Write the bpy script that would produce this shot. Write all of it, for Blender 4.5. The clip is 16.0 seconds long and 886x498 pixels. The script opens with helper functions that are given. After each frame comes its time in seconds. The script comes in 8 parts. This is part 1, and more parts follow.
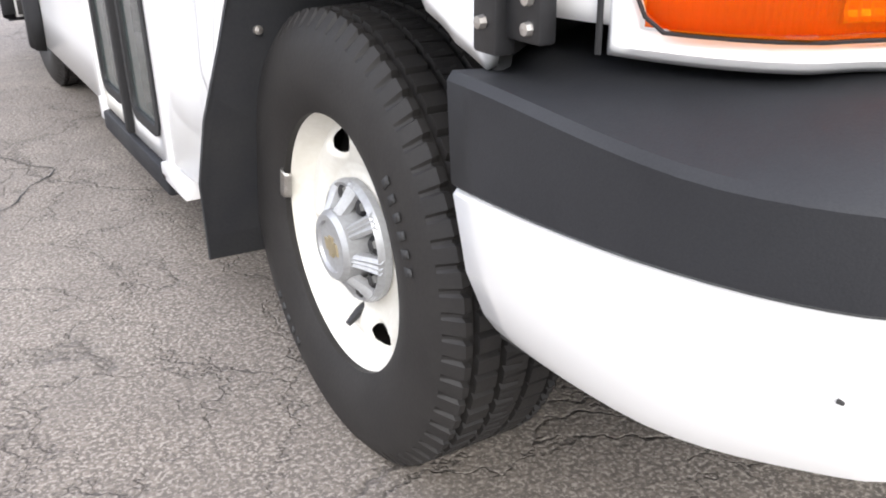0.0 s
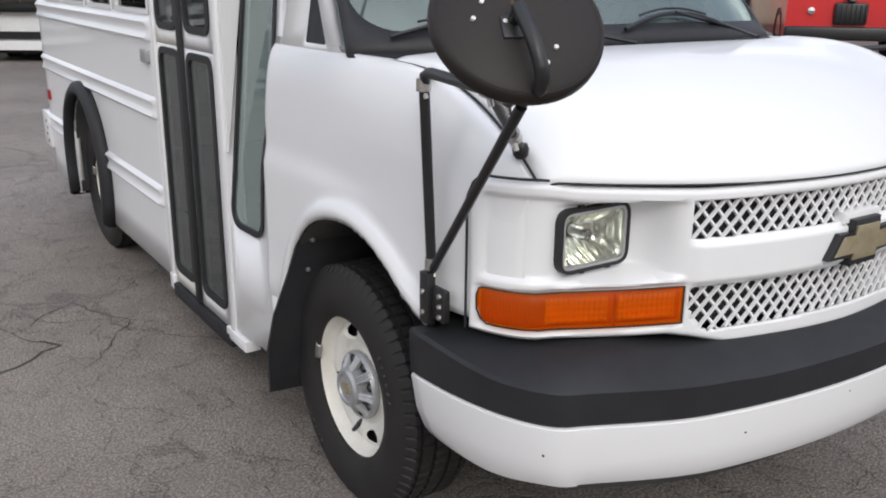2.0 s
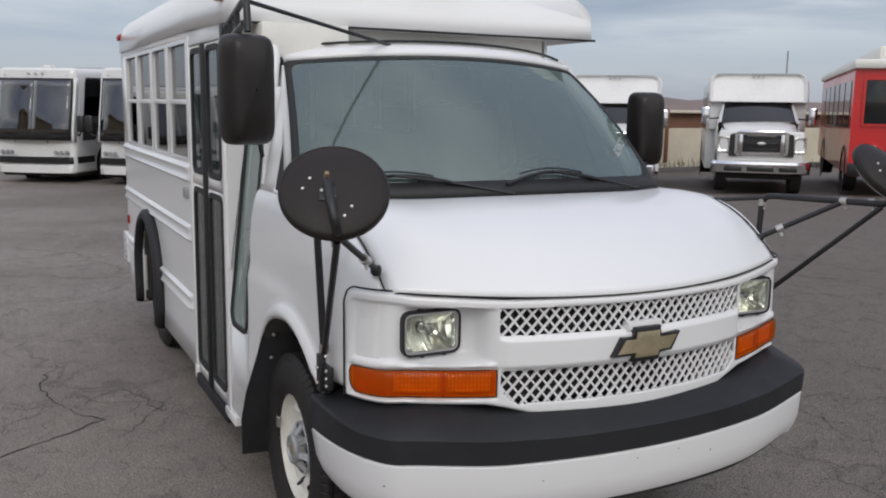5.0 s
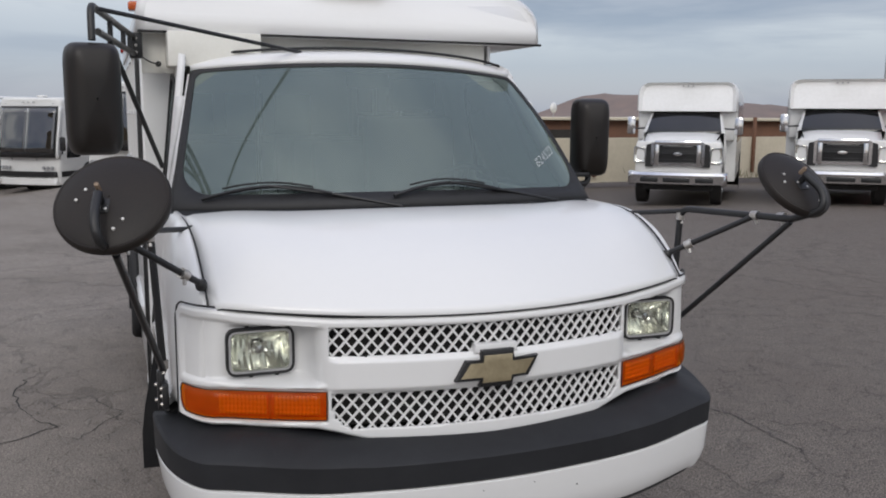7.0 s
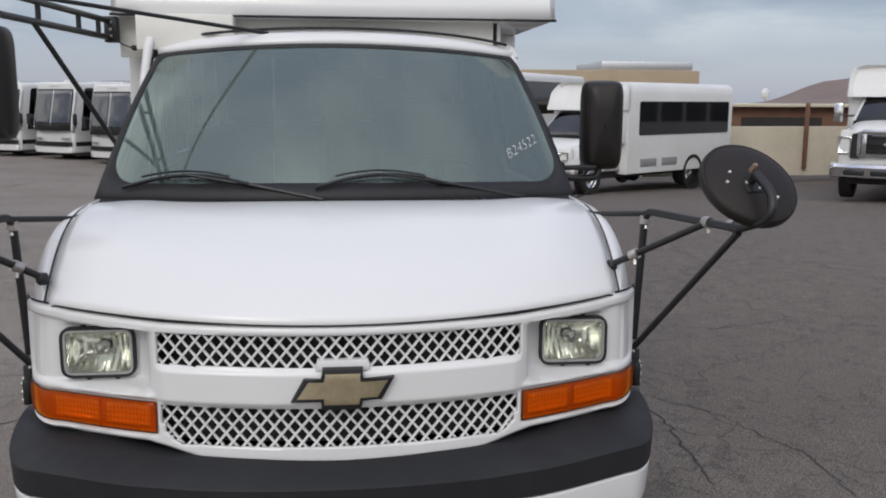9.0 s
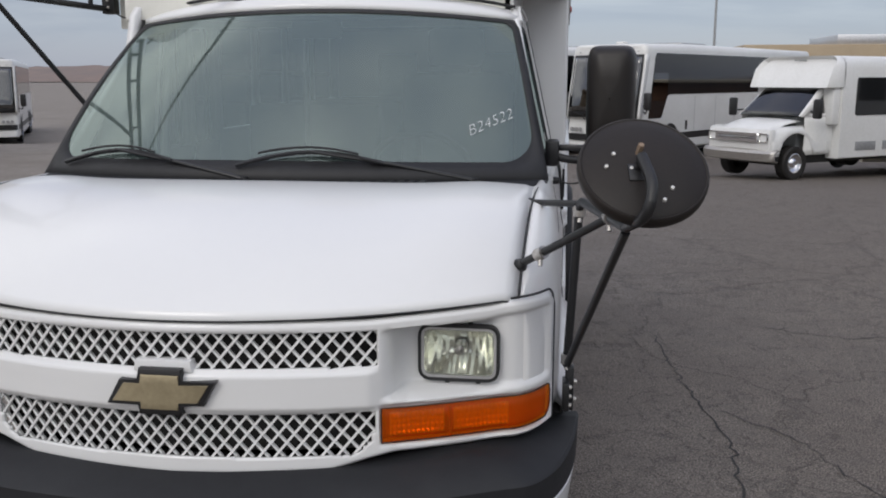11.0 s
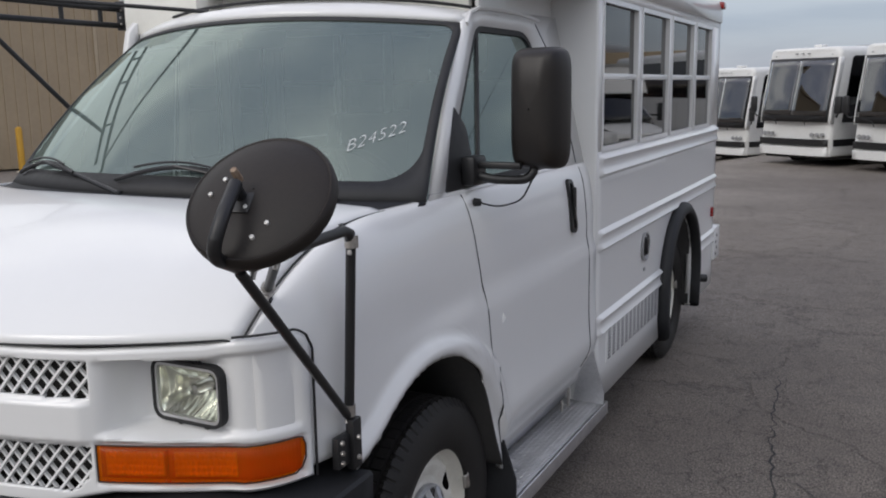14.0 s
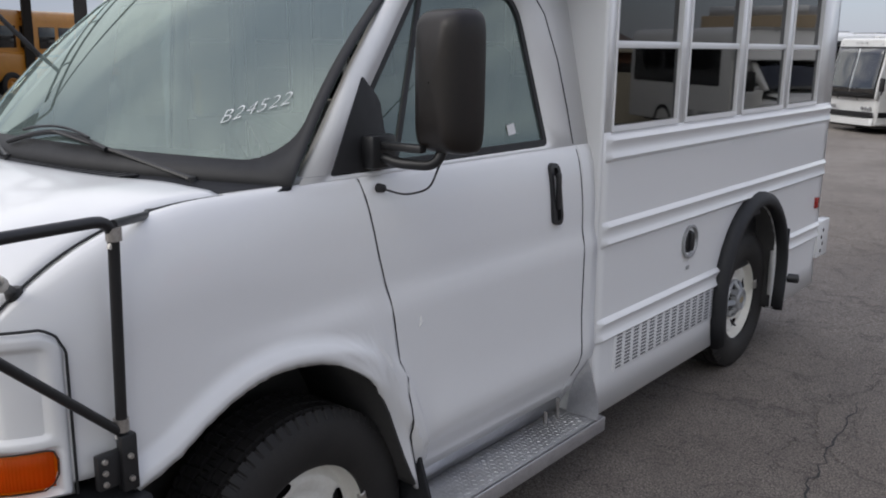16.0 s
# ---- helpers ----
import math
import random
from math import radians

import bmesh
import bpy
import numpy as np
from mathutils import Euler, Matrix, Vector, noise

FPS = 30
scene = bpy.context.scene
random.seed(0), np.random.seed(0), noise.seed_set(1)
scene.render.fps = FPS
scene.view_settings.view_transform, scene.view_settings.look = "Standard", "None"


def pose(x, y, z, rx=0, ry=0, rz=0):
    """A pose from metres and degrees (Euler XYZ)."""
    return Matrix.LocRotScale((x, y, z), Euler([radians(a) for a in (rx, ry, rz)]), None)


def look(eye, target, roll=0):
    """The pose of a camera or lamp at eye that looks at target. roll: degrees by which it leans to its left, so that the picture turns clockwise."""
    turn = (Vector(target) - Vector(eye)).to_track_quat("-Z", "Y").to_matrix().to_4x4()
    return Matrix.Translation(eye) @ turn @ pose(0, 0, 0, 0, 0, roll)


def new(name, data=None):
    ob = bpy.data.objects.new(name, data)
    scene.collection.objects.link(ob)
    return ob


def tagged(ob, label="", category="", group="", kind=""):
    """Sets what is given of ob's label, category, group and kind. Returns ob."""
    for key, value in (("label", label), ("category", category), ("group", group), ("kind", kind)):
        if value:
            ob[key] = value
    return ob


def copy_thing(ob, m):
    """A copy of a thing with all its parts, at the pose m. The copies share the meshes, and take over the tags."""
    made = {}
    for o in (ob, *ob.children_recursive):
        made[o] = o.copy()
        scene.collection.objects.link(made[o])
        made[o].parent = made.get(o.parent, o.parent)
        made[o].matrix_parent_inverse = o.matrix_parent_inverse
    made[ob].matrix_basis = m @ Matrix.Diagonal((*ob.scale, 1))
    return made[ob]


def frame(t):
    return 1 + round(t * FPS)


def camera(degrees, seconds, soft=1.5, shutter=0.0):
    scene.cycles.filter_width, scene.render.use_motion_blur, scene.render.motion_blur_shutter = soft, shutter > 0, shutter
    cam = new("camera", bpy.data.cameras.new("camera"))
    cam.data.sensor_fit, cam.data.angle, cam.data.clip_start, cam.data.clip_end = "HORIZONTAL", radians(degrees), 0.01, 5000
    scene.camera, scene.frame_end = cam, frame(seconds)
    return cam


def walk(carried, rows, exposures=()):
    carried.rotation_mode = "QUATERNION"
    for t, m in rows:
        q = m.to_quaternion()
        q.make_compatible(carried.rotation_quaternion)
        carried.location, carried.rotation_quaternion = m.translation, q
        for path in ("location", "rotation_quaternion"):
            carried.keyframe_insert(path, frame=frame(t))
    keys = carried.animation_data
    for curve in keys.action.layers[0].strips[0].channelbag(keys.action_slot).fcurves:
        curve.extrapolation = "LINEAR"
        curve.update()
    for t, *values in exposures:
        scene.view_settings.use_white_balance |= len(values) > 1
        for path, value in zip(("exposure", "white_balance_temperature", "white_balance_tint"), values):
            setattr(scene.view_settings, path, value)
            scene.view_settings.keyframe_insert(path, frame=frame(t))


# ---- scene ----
cam = camera(53.0, 16.0, soft=1.9)
PATH = [
    (0, (-1.455, -0.32, 1.0), (-0.52, 1.246, 0.18), -0.9),
    (0.5, (-1.585, -0.622, 1.236), (-0.679, 0.958, 0.41), -0.6),
    (1, (-1.789, -0.906, 1.447), (-0.837, 0.666, 0.658), -0.1),
    (1.5, (-1.966, -1.095, 1.529), (-0.935, 0.475, 0.841), 0.4),
    (2, (-2.055, -1.32, 1.627), (-1.003, 0.276, 1.038), 0.5),
    (2.5, (-2.067, -1.554, 1.686), (-1.043, 0.077, 1.146), 0.5),
    (3, (-2.112, -1.766, 1.733), (-1.1, -0.108, 1.254), 0.5),
    (3.5, (-2.153, -1.968, 1.75), (-1.154, -0.287, 1.33), 1.0),
    (6, (-1.594, -2.532, 1.798), (-0.786, -0.726, 1.506), 0.3),
    (6.5, (-1.37, -2.563, 1.788), (-0.609, -0.736, 1.498), 0.3),
    (7, (-1.113, -2.582, 1.787), (-0.417, -0.732, 1.487), 0.4),
    (7.5, (-0.861, -2.592, 1.796), (-0.251, -0.714, 1.479), 0.6),
    (8, (-0.611, -2.543, 1.795), (-0.09, -0.64, 1.467), 0.8),
    (8.5, (-0.317, -2.53, 1.801), (0.065, -0.596, 1.466), 0.7),
    (9, (0.007, -2.461, 1.782), (0.229, -0.501, 1.451), 0.3),
    (9.2, (0.106, -2.423, 1.79), (0.283, -0.46, 1.451), 0.5),
    (11.3, (1.069, -2.033, 1.747), (0.745, -0.098, 1.362), -0.1),
    (11.5, (1.138, -2.021, 1.748), (0.78, -0.092, 1.357), -0.1),
    (12, (1.369, -1.925, 1.724), (0.884, -0.023, 1.343), -0.5),
    (12.5, (1.597, -1.83, 1.729), (0.992, 0.038, 1.349), -0.8),
    (13, (1.773, -1.701, 1.728), (1.079, 0.137, 1.355), -0.7),
    (13.5, (1.949, -1.539, 1.737), (1.151, 0.258, 1.368), -0.8),
    (14, (2.133, -1.372, 1.749), (1.235, 0.379, 1.391), -0.9),
    (14.5, (2.288, -1.191, 1.76), (1.298, 0.513, 1.419), -1.0),
    (15, (2.375, -0.958, 1.756), (1.304, 0.701, 1.441), -0.8),
    (15.5, (2.432, -0.752, 1.785), (1.298, 0.86, 1.449), 0.6),
    (16, (2.623, -0.576, 1.775), (1.393, 0.937, 1.327), 0.7),
]
walk(cam, [(t, look(eye, target, roll)) for t, eye, target, roll in PATH],
     exposures=[(0, 1.74), (0.5, 1.32), (1.0, 1.02), (1.5, 0.82), (2.0, 0.46), (2.5, 0.19), (3.0, 0.09), (3.5, 0.05), (6, 0.0), (11, -0.02), (12.5, -0.04), (14.5, 0.06), (15.5, 0.15), (16, 0.19)])
SKY = 0.93
ASPH_LIGHT, ASPH_DARK, ASPH_PALE, ASPH_BROWN = (0.210, 0.178, 0.151), (0.072, 0.060, 0.051), (0.41, 0.370, 0.325), (0.112, 0.091, 0.077)

# ---- world and sun ----
world = bpy.data.worlds.new("overcast_sky")
scene.world = world
world.use_nodes = True
wn, wl = world.node_tree.nodes, world.node_tree.links
wn.clear()


def wnode(kind, **values):
    n = wn.new(kind)
    for key, value in values.items():
        n.inputs[key].default_value = value
    return n


w_out = wnode("ShaderNodeOutputWorld")
w_bg = wnode("ShaderNodeBackground", Strength=SKY)
w_co = wnode("ShaderNodeTexCoord")
w_sep = wnode("ShaderNodeSeparateXYZ")
wl.new(w_co.outputs["Generated"], w_sep.inputs[0])
# cloud sheets lie flat overhead: project the direction on a plane above
w_add = wn.new("ShaderNodeMath"); w_add.operation = "ADD"; w_add.inputs[1].default_value = 0.13
wl.new(w_sep.outputs["Z"], w_add.inputs[0])
w_max = wn.new("ShaderNodeMath"); w_max.operation = "MAXIMUM"; w_max.inputs[1].default_value = 0.05
wl.new(w_add.outputs[0], w_max.inputs[0])
w_dx = wn.new("ShaderNodeMath"); w_dx.operation = "DIVIDE"
w_dy = wn.new("ShaderNodeMath"); w_dy.operation = "DIVIDE"
wl.new(w_sep.outputs["X"], w_dx.inputs[0]); wl.new(w_max.outputs[0], w_dx.inputs[1])
wl.new(w_sep.outputs["Y"], w_dy.inputs[0]); wl.new(w_max.outputs[0], w_dy.inputs[1])
w_com = wn.new("ShaderNodeCombineXYZ")
wl.new(w_dx.outputs[0], w_com.inputs[0]); wl.new(w_dy.outputs[0], w_com.inputs[1])
w_n1 = wnode("ShaderNodeTexNoise", Scale=0.46, Detail=8.0, Roughness=0.54, Distortion=0.45)
wl.new(w_com.outputs[0], w_n1.inputs["Vector"])
w_ramp = wn.new("ShaderNodeValToRGB")
w_ramp.color_ramp.elements[0].position, w_ramp.color_ramp.elements[0].color = 0.41, (0.205, 0.225, 0.31, 1)
w_ramp.color_ramp.elements[1].position, w_ramp.color_ramp.elements[1].color = 0.585, (0.86, 0.855, 0.845, 1)
e = w_ramp.color_ramp.elements.new(0.505)
e.color = (0.455, 0.455, 0.505, 1)
# a bright bank of cloud stands low round the yard
w_bank = wn.new("ShaderNodeMapRange")
w_bank.inputs["From Min"].default_value, w_bank.inputs["From Max"].default_value = 0.17, 0.30
w_bank.inputs["To Min"].default_value, w_bank.inputs["To Max"].default_value = 0.075, 0.0
wl.new(w_sep.outputs["Z"], w_bank.inputs["Value"])
w_fac = wn.new("ShaderNodeMath"); w_fac.operation = "ADD"
wl.new(w_n1.outputs["Fac"], w_fac.inputs[0]); wl.new(w_bank.outputs["Result"], w_fac.inputs[1])
wl.new(w_fac.outputs[0], w_ramp.inputs[0])
# an overcast sky is brighter overhead than at the horizon
w_up = wn.new("ShaderNodeMapRange")
w_up.inputs["From Min"].default_value, w_up.inputs["From Max"].default_value = 0.12, 0.95
w_up.inputs["To Min"].default_value, w_up.inputs["To Max"].default_value = 0.80, 2.35
wl.new(w_sep.outputs["Z"], w_up.inputs["Value"])
w_mul = wn.new("ShaderNodeVectorMath"); w_mul.operation = "SCALE"
# the gaps low over the skyline are bluer
w_n2 = wnode("ShaderNodeTexNoise", Scale=2.2, Detail=3.0)
wl.new(w_co.outputs["Generated"], w_n2.inputs["Vector"])
w_ed = wn.new("ShaderNodeMath"); w_ed.operation = "MULTIPLY_ADD"; w_ed.inputs[1].default_value, w_ed.inputs[2].default_value = 0.10, -0.05
wl.new(w_n2.outputs["Fac"], w_ed.inputs[0])
w_hz = wn.new("ShaderNodeMath"); w_hz.operation = "ADD"
wl.new(w_sep.outputs["Z"], w_hz.inputs[0]); wl.new(w_ed.outputs[0], w_hz.inputs[1])
w_low = wn.new("ShaderNodeMapRange")
w_low.inputs["From Min"].default_value, w_low.inputs["From Max"].default_value = 0.05, 0.15
w_low.inputs["To Min"].default_value, w_low.inputs["To Max"].default_value = 0.90, 0.0
wl.new(w_hz.outputs[0], w_low.inputs["Value"])
w_tint = wn.new("ShaderNodeMix"); w_tint.data_type = "RGBA"
w_tint.inputs[7].default_value = (0.335, 0.385, 0.53, 1)
wl.new(w_low.outputs["Result"], w_tint.inputs[0]); wl.new(w_ramp.outputs["Color"], w_tint.inputs[6])
wl.new(w_tint.outputs[2], w_mul.inputs[0]); wl.new(w_up.outputs["Result"], w_mul.inputs["Scale"])
w_sky = wn.new("ShaderNodeTexSky")
w_sky.sky_type, w_sky.sun_disc, w_sky.sun_elevation, w_sky.sun_rotation = "NISHITA", False, radians(33), radians(207)
w_bg2 = wnode("ShaderNodeBackground", Strength=0.03)
wl.new(w_sky.outputs["Color"], w_bg2.inputs["Color"])
w_sum = wn.new("ShaderNodeAddShader")
wl.new(w_mul.outputs[0], w_bg.inputs["Color"])
wl.new(w_bg.outputs[0], w_sum.inputs[0]); wl.new(w_bg2.outputs[0], w_sum.inputs[1])
wl.new(w_sum.outputs[0], w_out.inputs["Surface"])

sun = new("sun", bpy.data.lights.new("sun", "SUN"))
sun.data.energy, sun.data.angle, sun.data.color = 0.75, radians(22), (1.0, 0.96, 0.9)
sun.matrix_world = look((-9, -18, 13), (0, 0, 0))


# ---- materials ----
def base_nodes(name):
    m = bpy.data.materials.new(name)
    m.use_nodes = True
    n, l = m.node_tree.nodes, m.node_tree.links
    b = n["Principled BSDF"]
    return m, n, l, b


def setv(node, **values):
    for key, value in values.items():
        node.inputs[key.replace("_", " ")].default_value = value
    return node


def mat(name, c1, c2=None, rough=0.5, metal=0.0, scale=6.0, fine=120.0, bump=0.0, coat=0.0, spread=0.35, rvar=0.08, spec=0.5):
    """Two-scale colour variation, roughness variation and fine relief."""
    m, n, l, b = base_nodes(name)
    c2 = c2 or tuple(v * 0.85 for v in c1)
    co = n.new("ShaderNodeTexCoord")
    n1 = setv(n.new("ShaderNodeTexNoise"), Scale=scale, Detail=6.0, Roughness=0.6)
    n2 = setv(n.new("ShaderNodeTexNoise"), Scale=fine, Detail=3.0)
    l.new(co.outputs["Object"], n1.inputs["Vector"]); l.new(co.outputs["Object"], n2.inputs["Vector"])
    mx = n.new("ShaderNodeMix"); mx.data_type = "FLOAT"
    mx.inputs[0].default_value = 0.35
    l.new(n1.outputs["Fac"], mx.inputs[2]); l.new(n2.outputs["Fac"], mx.inputs[3])
    rp = n.new("ShaderNodeMapRange")
    setv(rp, From_Min=0.5 - spread / 2, From_Max=0.5 + spread / 2)
    l.new(mx.outputs[0], rp.inputs["Value"])
    cm = n.new("ShaderNodeMix"); cm.data_type = "RGBA"
    cm.inputs[6].default_value, cm.inputs[7].default_value = (*c2, 1), (*c1, 1)
    l.new(rp.outputs["Result"], cm.inputs[0]); l.new(cm.outputs[2], b.inputs["Base Color"])
    rr = n.new("ShaderNodeMapRange")
    setv(rr, To_Min=min(1, rough + rvar), To_Max=max(0.02, rough - rvar))
    l.new(n1.outputs["Fac"], rr.inputs["Value"]); l.new(rr.outputs["Result"], b.inputs["Roughness"])
    setv(b, Metallic=metal)
    b.inputs["Coat Weight"].default_value, b.inputs["Coat Roughness"].default_value = coat, 0.06
    b.inputs["Specular IOR Level"].default_value = spec
    if bump:
        bp = setv(n.new("ShaderNodeBump"), Strength=bump, Distance=0.002)
        l.new(n2.outputs["Fac"], bp.inputs["Height"]); l.new(bp.outputs[0], b.inputs["Normal"])
    return m


def glass(name, tint, rough=0.02, ior=1.5, dust_haze=0.0, shine=(1, 1, 1)):
    """Window glass: clear see-through with a tint, plus a mirror share that grows with the angle."""
    m, n, l, b = base_nodes(name)
    out = n["Material Output"]
    n.remove(b)
    tr = n.new("ShaderNodeBsdfTransparent"); tr.inputs[0].default_value = (*tint, 1)
    gl = n.new("ShaderNodeBsdfGlossy"); gl.inputs[0].default_value = (*shine, 1); gl.inputs["Roughness"].default_value = rough
    fr = n.new("ShaderNodeFresnel"); fr.inputs[0].default_value = ior
    mx = n.new("ShaderNodeMixShader")
    l.new(fr.outputs[0], mx.inputs[0]); l.new(tr.outputs[0], mx.inputs[1]); l.new(gl.outputs[0], mx.inputs[2])
    if dust_haze:
        # a thin greenish film that scatters light: dust, with sky haze painted in
        df = n.new("ShaderNodeBsdfDiffuse"); df.inputs[0].default_value = (0.52, 0.66, 0.62, 1)
        no = setv(n.new("ShaderNodeTexNoise"), Scale=1.3, Detail=2.0)
        tc = n.new("ShaderNodeTexCoord")
        l.new(tc.outputs["Object"], no.inputs["Vector"])
        mr = setv(n.new("ShaderNodeMapRange"), To_Min=dust_haze * 0.8, To_Max=dust_haze * 1.2)
        m2 = n.new("ShaderNodeMixShader")
        l.new(no.outputs["Fac"], mr.inputs["Value"]); l.new(mr.outputs["Result"], m2.inputs[0])
        l.new(mx.outputs[0], m2.inputs[1]); l.new(df.outputs[0], m2.inputs[2])
        mx = m2
    l.new(mx.outputs[0], out.inputs["Surface"])
    return m


WHITE = mat("white_vehicle_paint", (0.765, 0.765, 0.76), (0.73, 0.73, 0.725), 0.32, scale=1.1, fine=30, coat=0.5, spread=1.0, rvar=0.02)
WHITE2 = mat("white_coach_paint", (0.78, 0.78, 0.77), (0.68, 0.68, 0.66), 0.35, scale=1.1, fine=14, coat=0.3)
CREAM = mat("aged_white_paint", (0.79, 0.78, 0.73), (0.72, 0.71, 0.65), 0.45, scale=5, fine=60)
RIMW = mat("white_wheel_enamel", (0.78, 0.77, 0.72), (0.60, 0.57, 0.50), 0.38, scale=14, fine=90, spread=0.6)
PLASTIC = mat("grey_black_bumper_plastic", (0.024, 0.025, 0.028), (0.014, 0.0145, 0.017), 0.6, scale=5, fine=420, bump=0.12, rvar=0.14, spec=0.30)
BLACK = mat("black_painted_metal", (0.018, 0.018, 0.019), (0.010, 0.010, 0.011), 0.42, scale=18, fine=200, bump=0.1)
MIRRORB = mat("weathered_black_shell", (0.011, 0.0095, 0.009), (0.024, 0.018, 0.0145), 0.52, scale=4, fine=120, spread=0.55, bump=0.12, spec=0.3)
# the brown second tone paints a reflected brown streak into the shell
SHELLB = mat("mirror_shell_plastic", (0.0065, 0.006, 0.006), (0.017, 0.012, 0.009), 0.42, scale=3, fine=120, spread=0.5, bump=0.1, spec=0.4)
RUBBER = mat("tyre_rubber", (0.016, 0.015, 0.0147), (0.027, 0.025, 0.0235), 0.60, scale=9, fine=150, bump=0.25, spec=0.3)
FLAP = mat("mud_flap_rubber", (0.016, 0.017, 0.020), (0.027, 0.027, 0.028), 0.6, scale=7, fine=160, bump=0.2, spec=0.3)
SEAL = mat("black_window_seal", (0.014, 0.014, 0.015), None, 0.6, scale=30, fine=200)
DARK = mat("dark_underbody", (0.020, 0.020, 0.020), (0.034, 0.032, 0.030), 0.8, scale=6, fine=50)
CHROME = mat("bright_chrome", (0.82, 0.82, 0.83), (0.70, 0.70, 0.71), 0.10, metal=1.0, scale=20, fine=120, rvar=0.05)
MIRRORGL = mat("dusty_mirror_glass", (0.36, 0.37, 0.38), (0.30, 0.31, 0.32), 0.12, metal=1.0, scale=12, fine=120, rvar=0.05)
STEEL = mat("dull_bolt_steel", (0.62, 0.60, 0.57), (0.36, 0.33, 0.30), 0.4, metal=0.9, scale=40, fine=200)
ALU = mat("bare_aluminium", (0.72, 0.72, 0.73), (0.52, 0.52, 0.53), 0.34, metal=0.85, scale=8, fine=90, rvar=0.12)
HUBGREY = mat("grey_hub_plastic", (0.42, 0.43, 0.44), (0.28, 0.28, 0.28), 0.38, metal=0.35, scale=22, fine=140)
GOLD = mat("faded_gold_badge", (0.44, 0.37, 0.24), (0.32, 0.27, 0.17), 0.38, metal=0.5, scale=18, fine=100)
GREYIN = mat("grey_cabin_trim", (0.20, 0.20, 0.205), (0.14, 0.14, 0.145), 0.75, scale=8, fine=120, bump=0.2)
DASH = mat("grey_dashboard", (0.24, 0.25, 0.255), (0.18, 0.185, 0.19), 0.7, scale=6, fine=200, bump=0.2)
SEATC = mat("grey_seat_cloth", (0.10, 0.10, 0.11), (0.065, 0.065, 0.07), 0.9, scale=12, fine=260, bump=0.4)
RED = mat("red_trolley_paint", (0.60, 0.016, 0.018), (0.48, 0.013, 0.014), 0.3, scale=2, fine=30, coat=0.4)
REDLENS = mat("red_lamp_lens", (0.30, 0.012, 0.012), None, 0.15, scale=20, fine=200, coat=0.6)
YELLOW = mat("school_bus_yellow", (0.62, 0.27, 0.022), (0.50, 0.20, 0.016), 0.4, scale=2, fine=30, coat=0.2)
BOLLARD = mat("yellow_bollard_paint", (0.66, 0.36, 0.03), (0.50, 0.27, 0.03), 0.5, scale=5, fine=60)
MESHW = mat("white_grille_mesh", (0.80, 0.80, 0.80), (0.70, 0.70, 0.69), 0.32, scale=16, fine=80)
WORNMARK = mat("worn_sidewall_paint", (0.045, 0.045, 0.045), (0.016, 0.016, 0.016), 0.8, scale=30, fine=120, spread=0.7)
SIGNP = mat("printed_paper", (0.75, 0.75, 0.74), None, 0.7, scale=20, fine=80)
MARKER = mat("white_paint_marker", (0.75, 0.76, 0.76), None, 0.7, scale=60, fine=300)
CHALK = mat("silver_frame", (0.62, 0.62, 0.63), (0.5, 0.5, 0.5), 0.35, metal=0.6, scale=10, fine=90)
TANWALL = mat("tan_metal_siding", (0.42, 0.33, 0.22), (0.36, 0.28, 0.185), 0.55, scale=0.6, fine=9)
TANTRIM = mat("tan_trim", (0.46, 0.37, 0.26), (0.40, 0.32, 0.22), 0.5, scale=2, fine=20)
TANDOOR = mat("brown_steel_door", (0.20, 0.15, 0.10), (0.16, 0.12, 0.08), 0.5, scale=2, fine=20)
BEIGE = mat("beige_block_wall", (0.62, 0.56, 0.44), (0.52, 0.47, 0.36), 0.85, scale=0.8, fine=8)
RUST = mat("rusty_brown_siding", (0.20, 0.095, 0.055), (0.13, 0.07, 0.045), 0.8, scale=0.7, fine=9)
HILL = mat("dry_reddish_hill", (0.235, 0.175, 0.150), (0.165, 0.135, 0.125), 0.95, scale=0.02, fine=0.12)
WEED = mat("dry_weeds", (0.16, 0.15, 0.06), (0.10, 0.10, 0.04), 0.9, scale=1.0, fine=12)
DARKIN = mat("dark_shed_steel", (0.035, 0.030, 0.027), (0.02, 0.018, 0.016), 0.8, scale=1, fine=10)
BOLTW = mat("bright_zinc_bolt", (0.78, 0.77, 0.74), (0.6, 0.58, 0.54), 0.4, metal=0.3, scale=40, fine=200)
RUSTY = mat("rusty_nut", (0.34, 0.26, 0.19), (0.22, 0.15, 0.10), 0.7, metal=0.3, scale=60, fine=200)
SLOTSHADE = mat("painted_slot_shade", (0.16, 0.16, 0.165), (0.11, 0.11, 0.115), 0.6, scale=20, fine=90)
BOWL = mat("bright_lamp_bowl", (0.90, 0.89, 0.84), (0.80, 0.78, 0.72), 0.25, metal=0.35, scale=20, fine=120)
GLASS = glass("cabin_window_glass", (0.24, 0.30, 0.28), dust_haze=0.13, ior=2.05, shine=(0.86, 0.98, 0.93))
# a heavier film: dust plus the pale sky reflection, put in as colour
DOORGL = glass("dusty_hazy_door_glass", (0.60, 0.64, 0.64), dust_haze=0.26, ior=1.7)
# the dim interior behind the door leaves is put into this tint
LEAFGL = glass("dark_leaf_glass", (0.34, 0.36, 0.37), dust_haze=0.05, ior=1.6)
TINT = glass("dark_tinted_glass", (0.10, 0.105, 0.11))
COACHGL = glass("coach_window_glass", (0.24, 0.25, 0.26), ior=1.8)
COACHGL2 = glass("coach_windshield_glass", (0.16, 0.18, 0.18), ior=2.3)
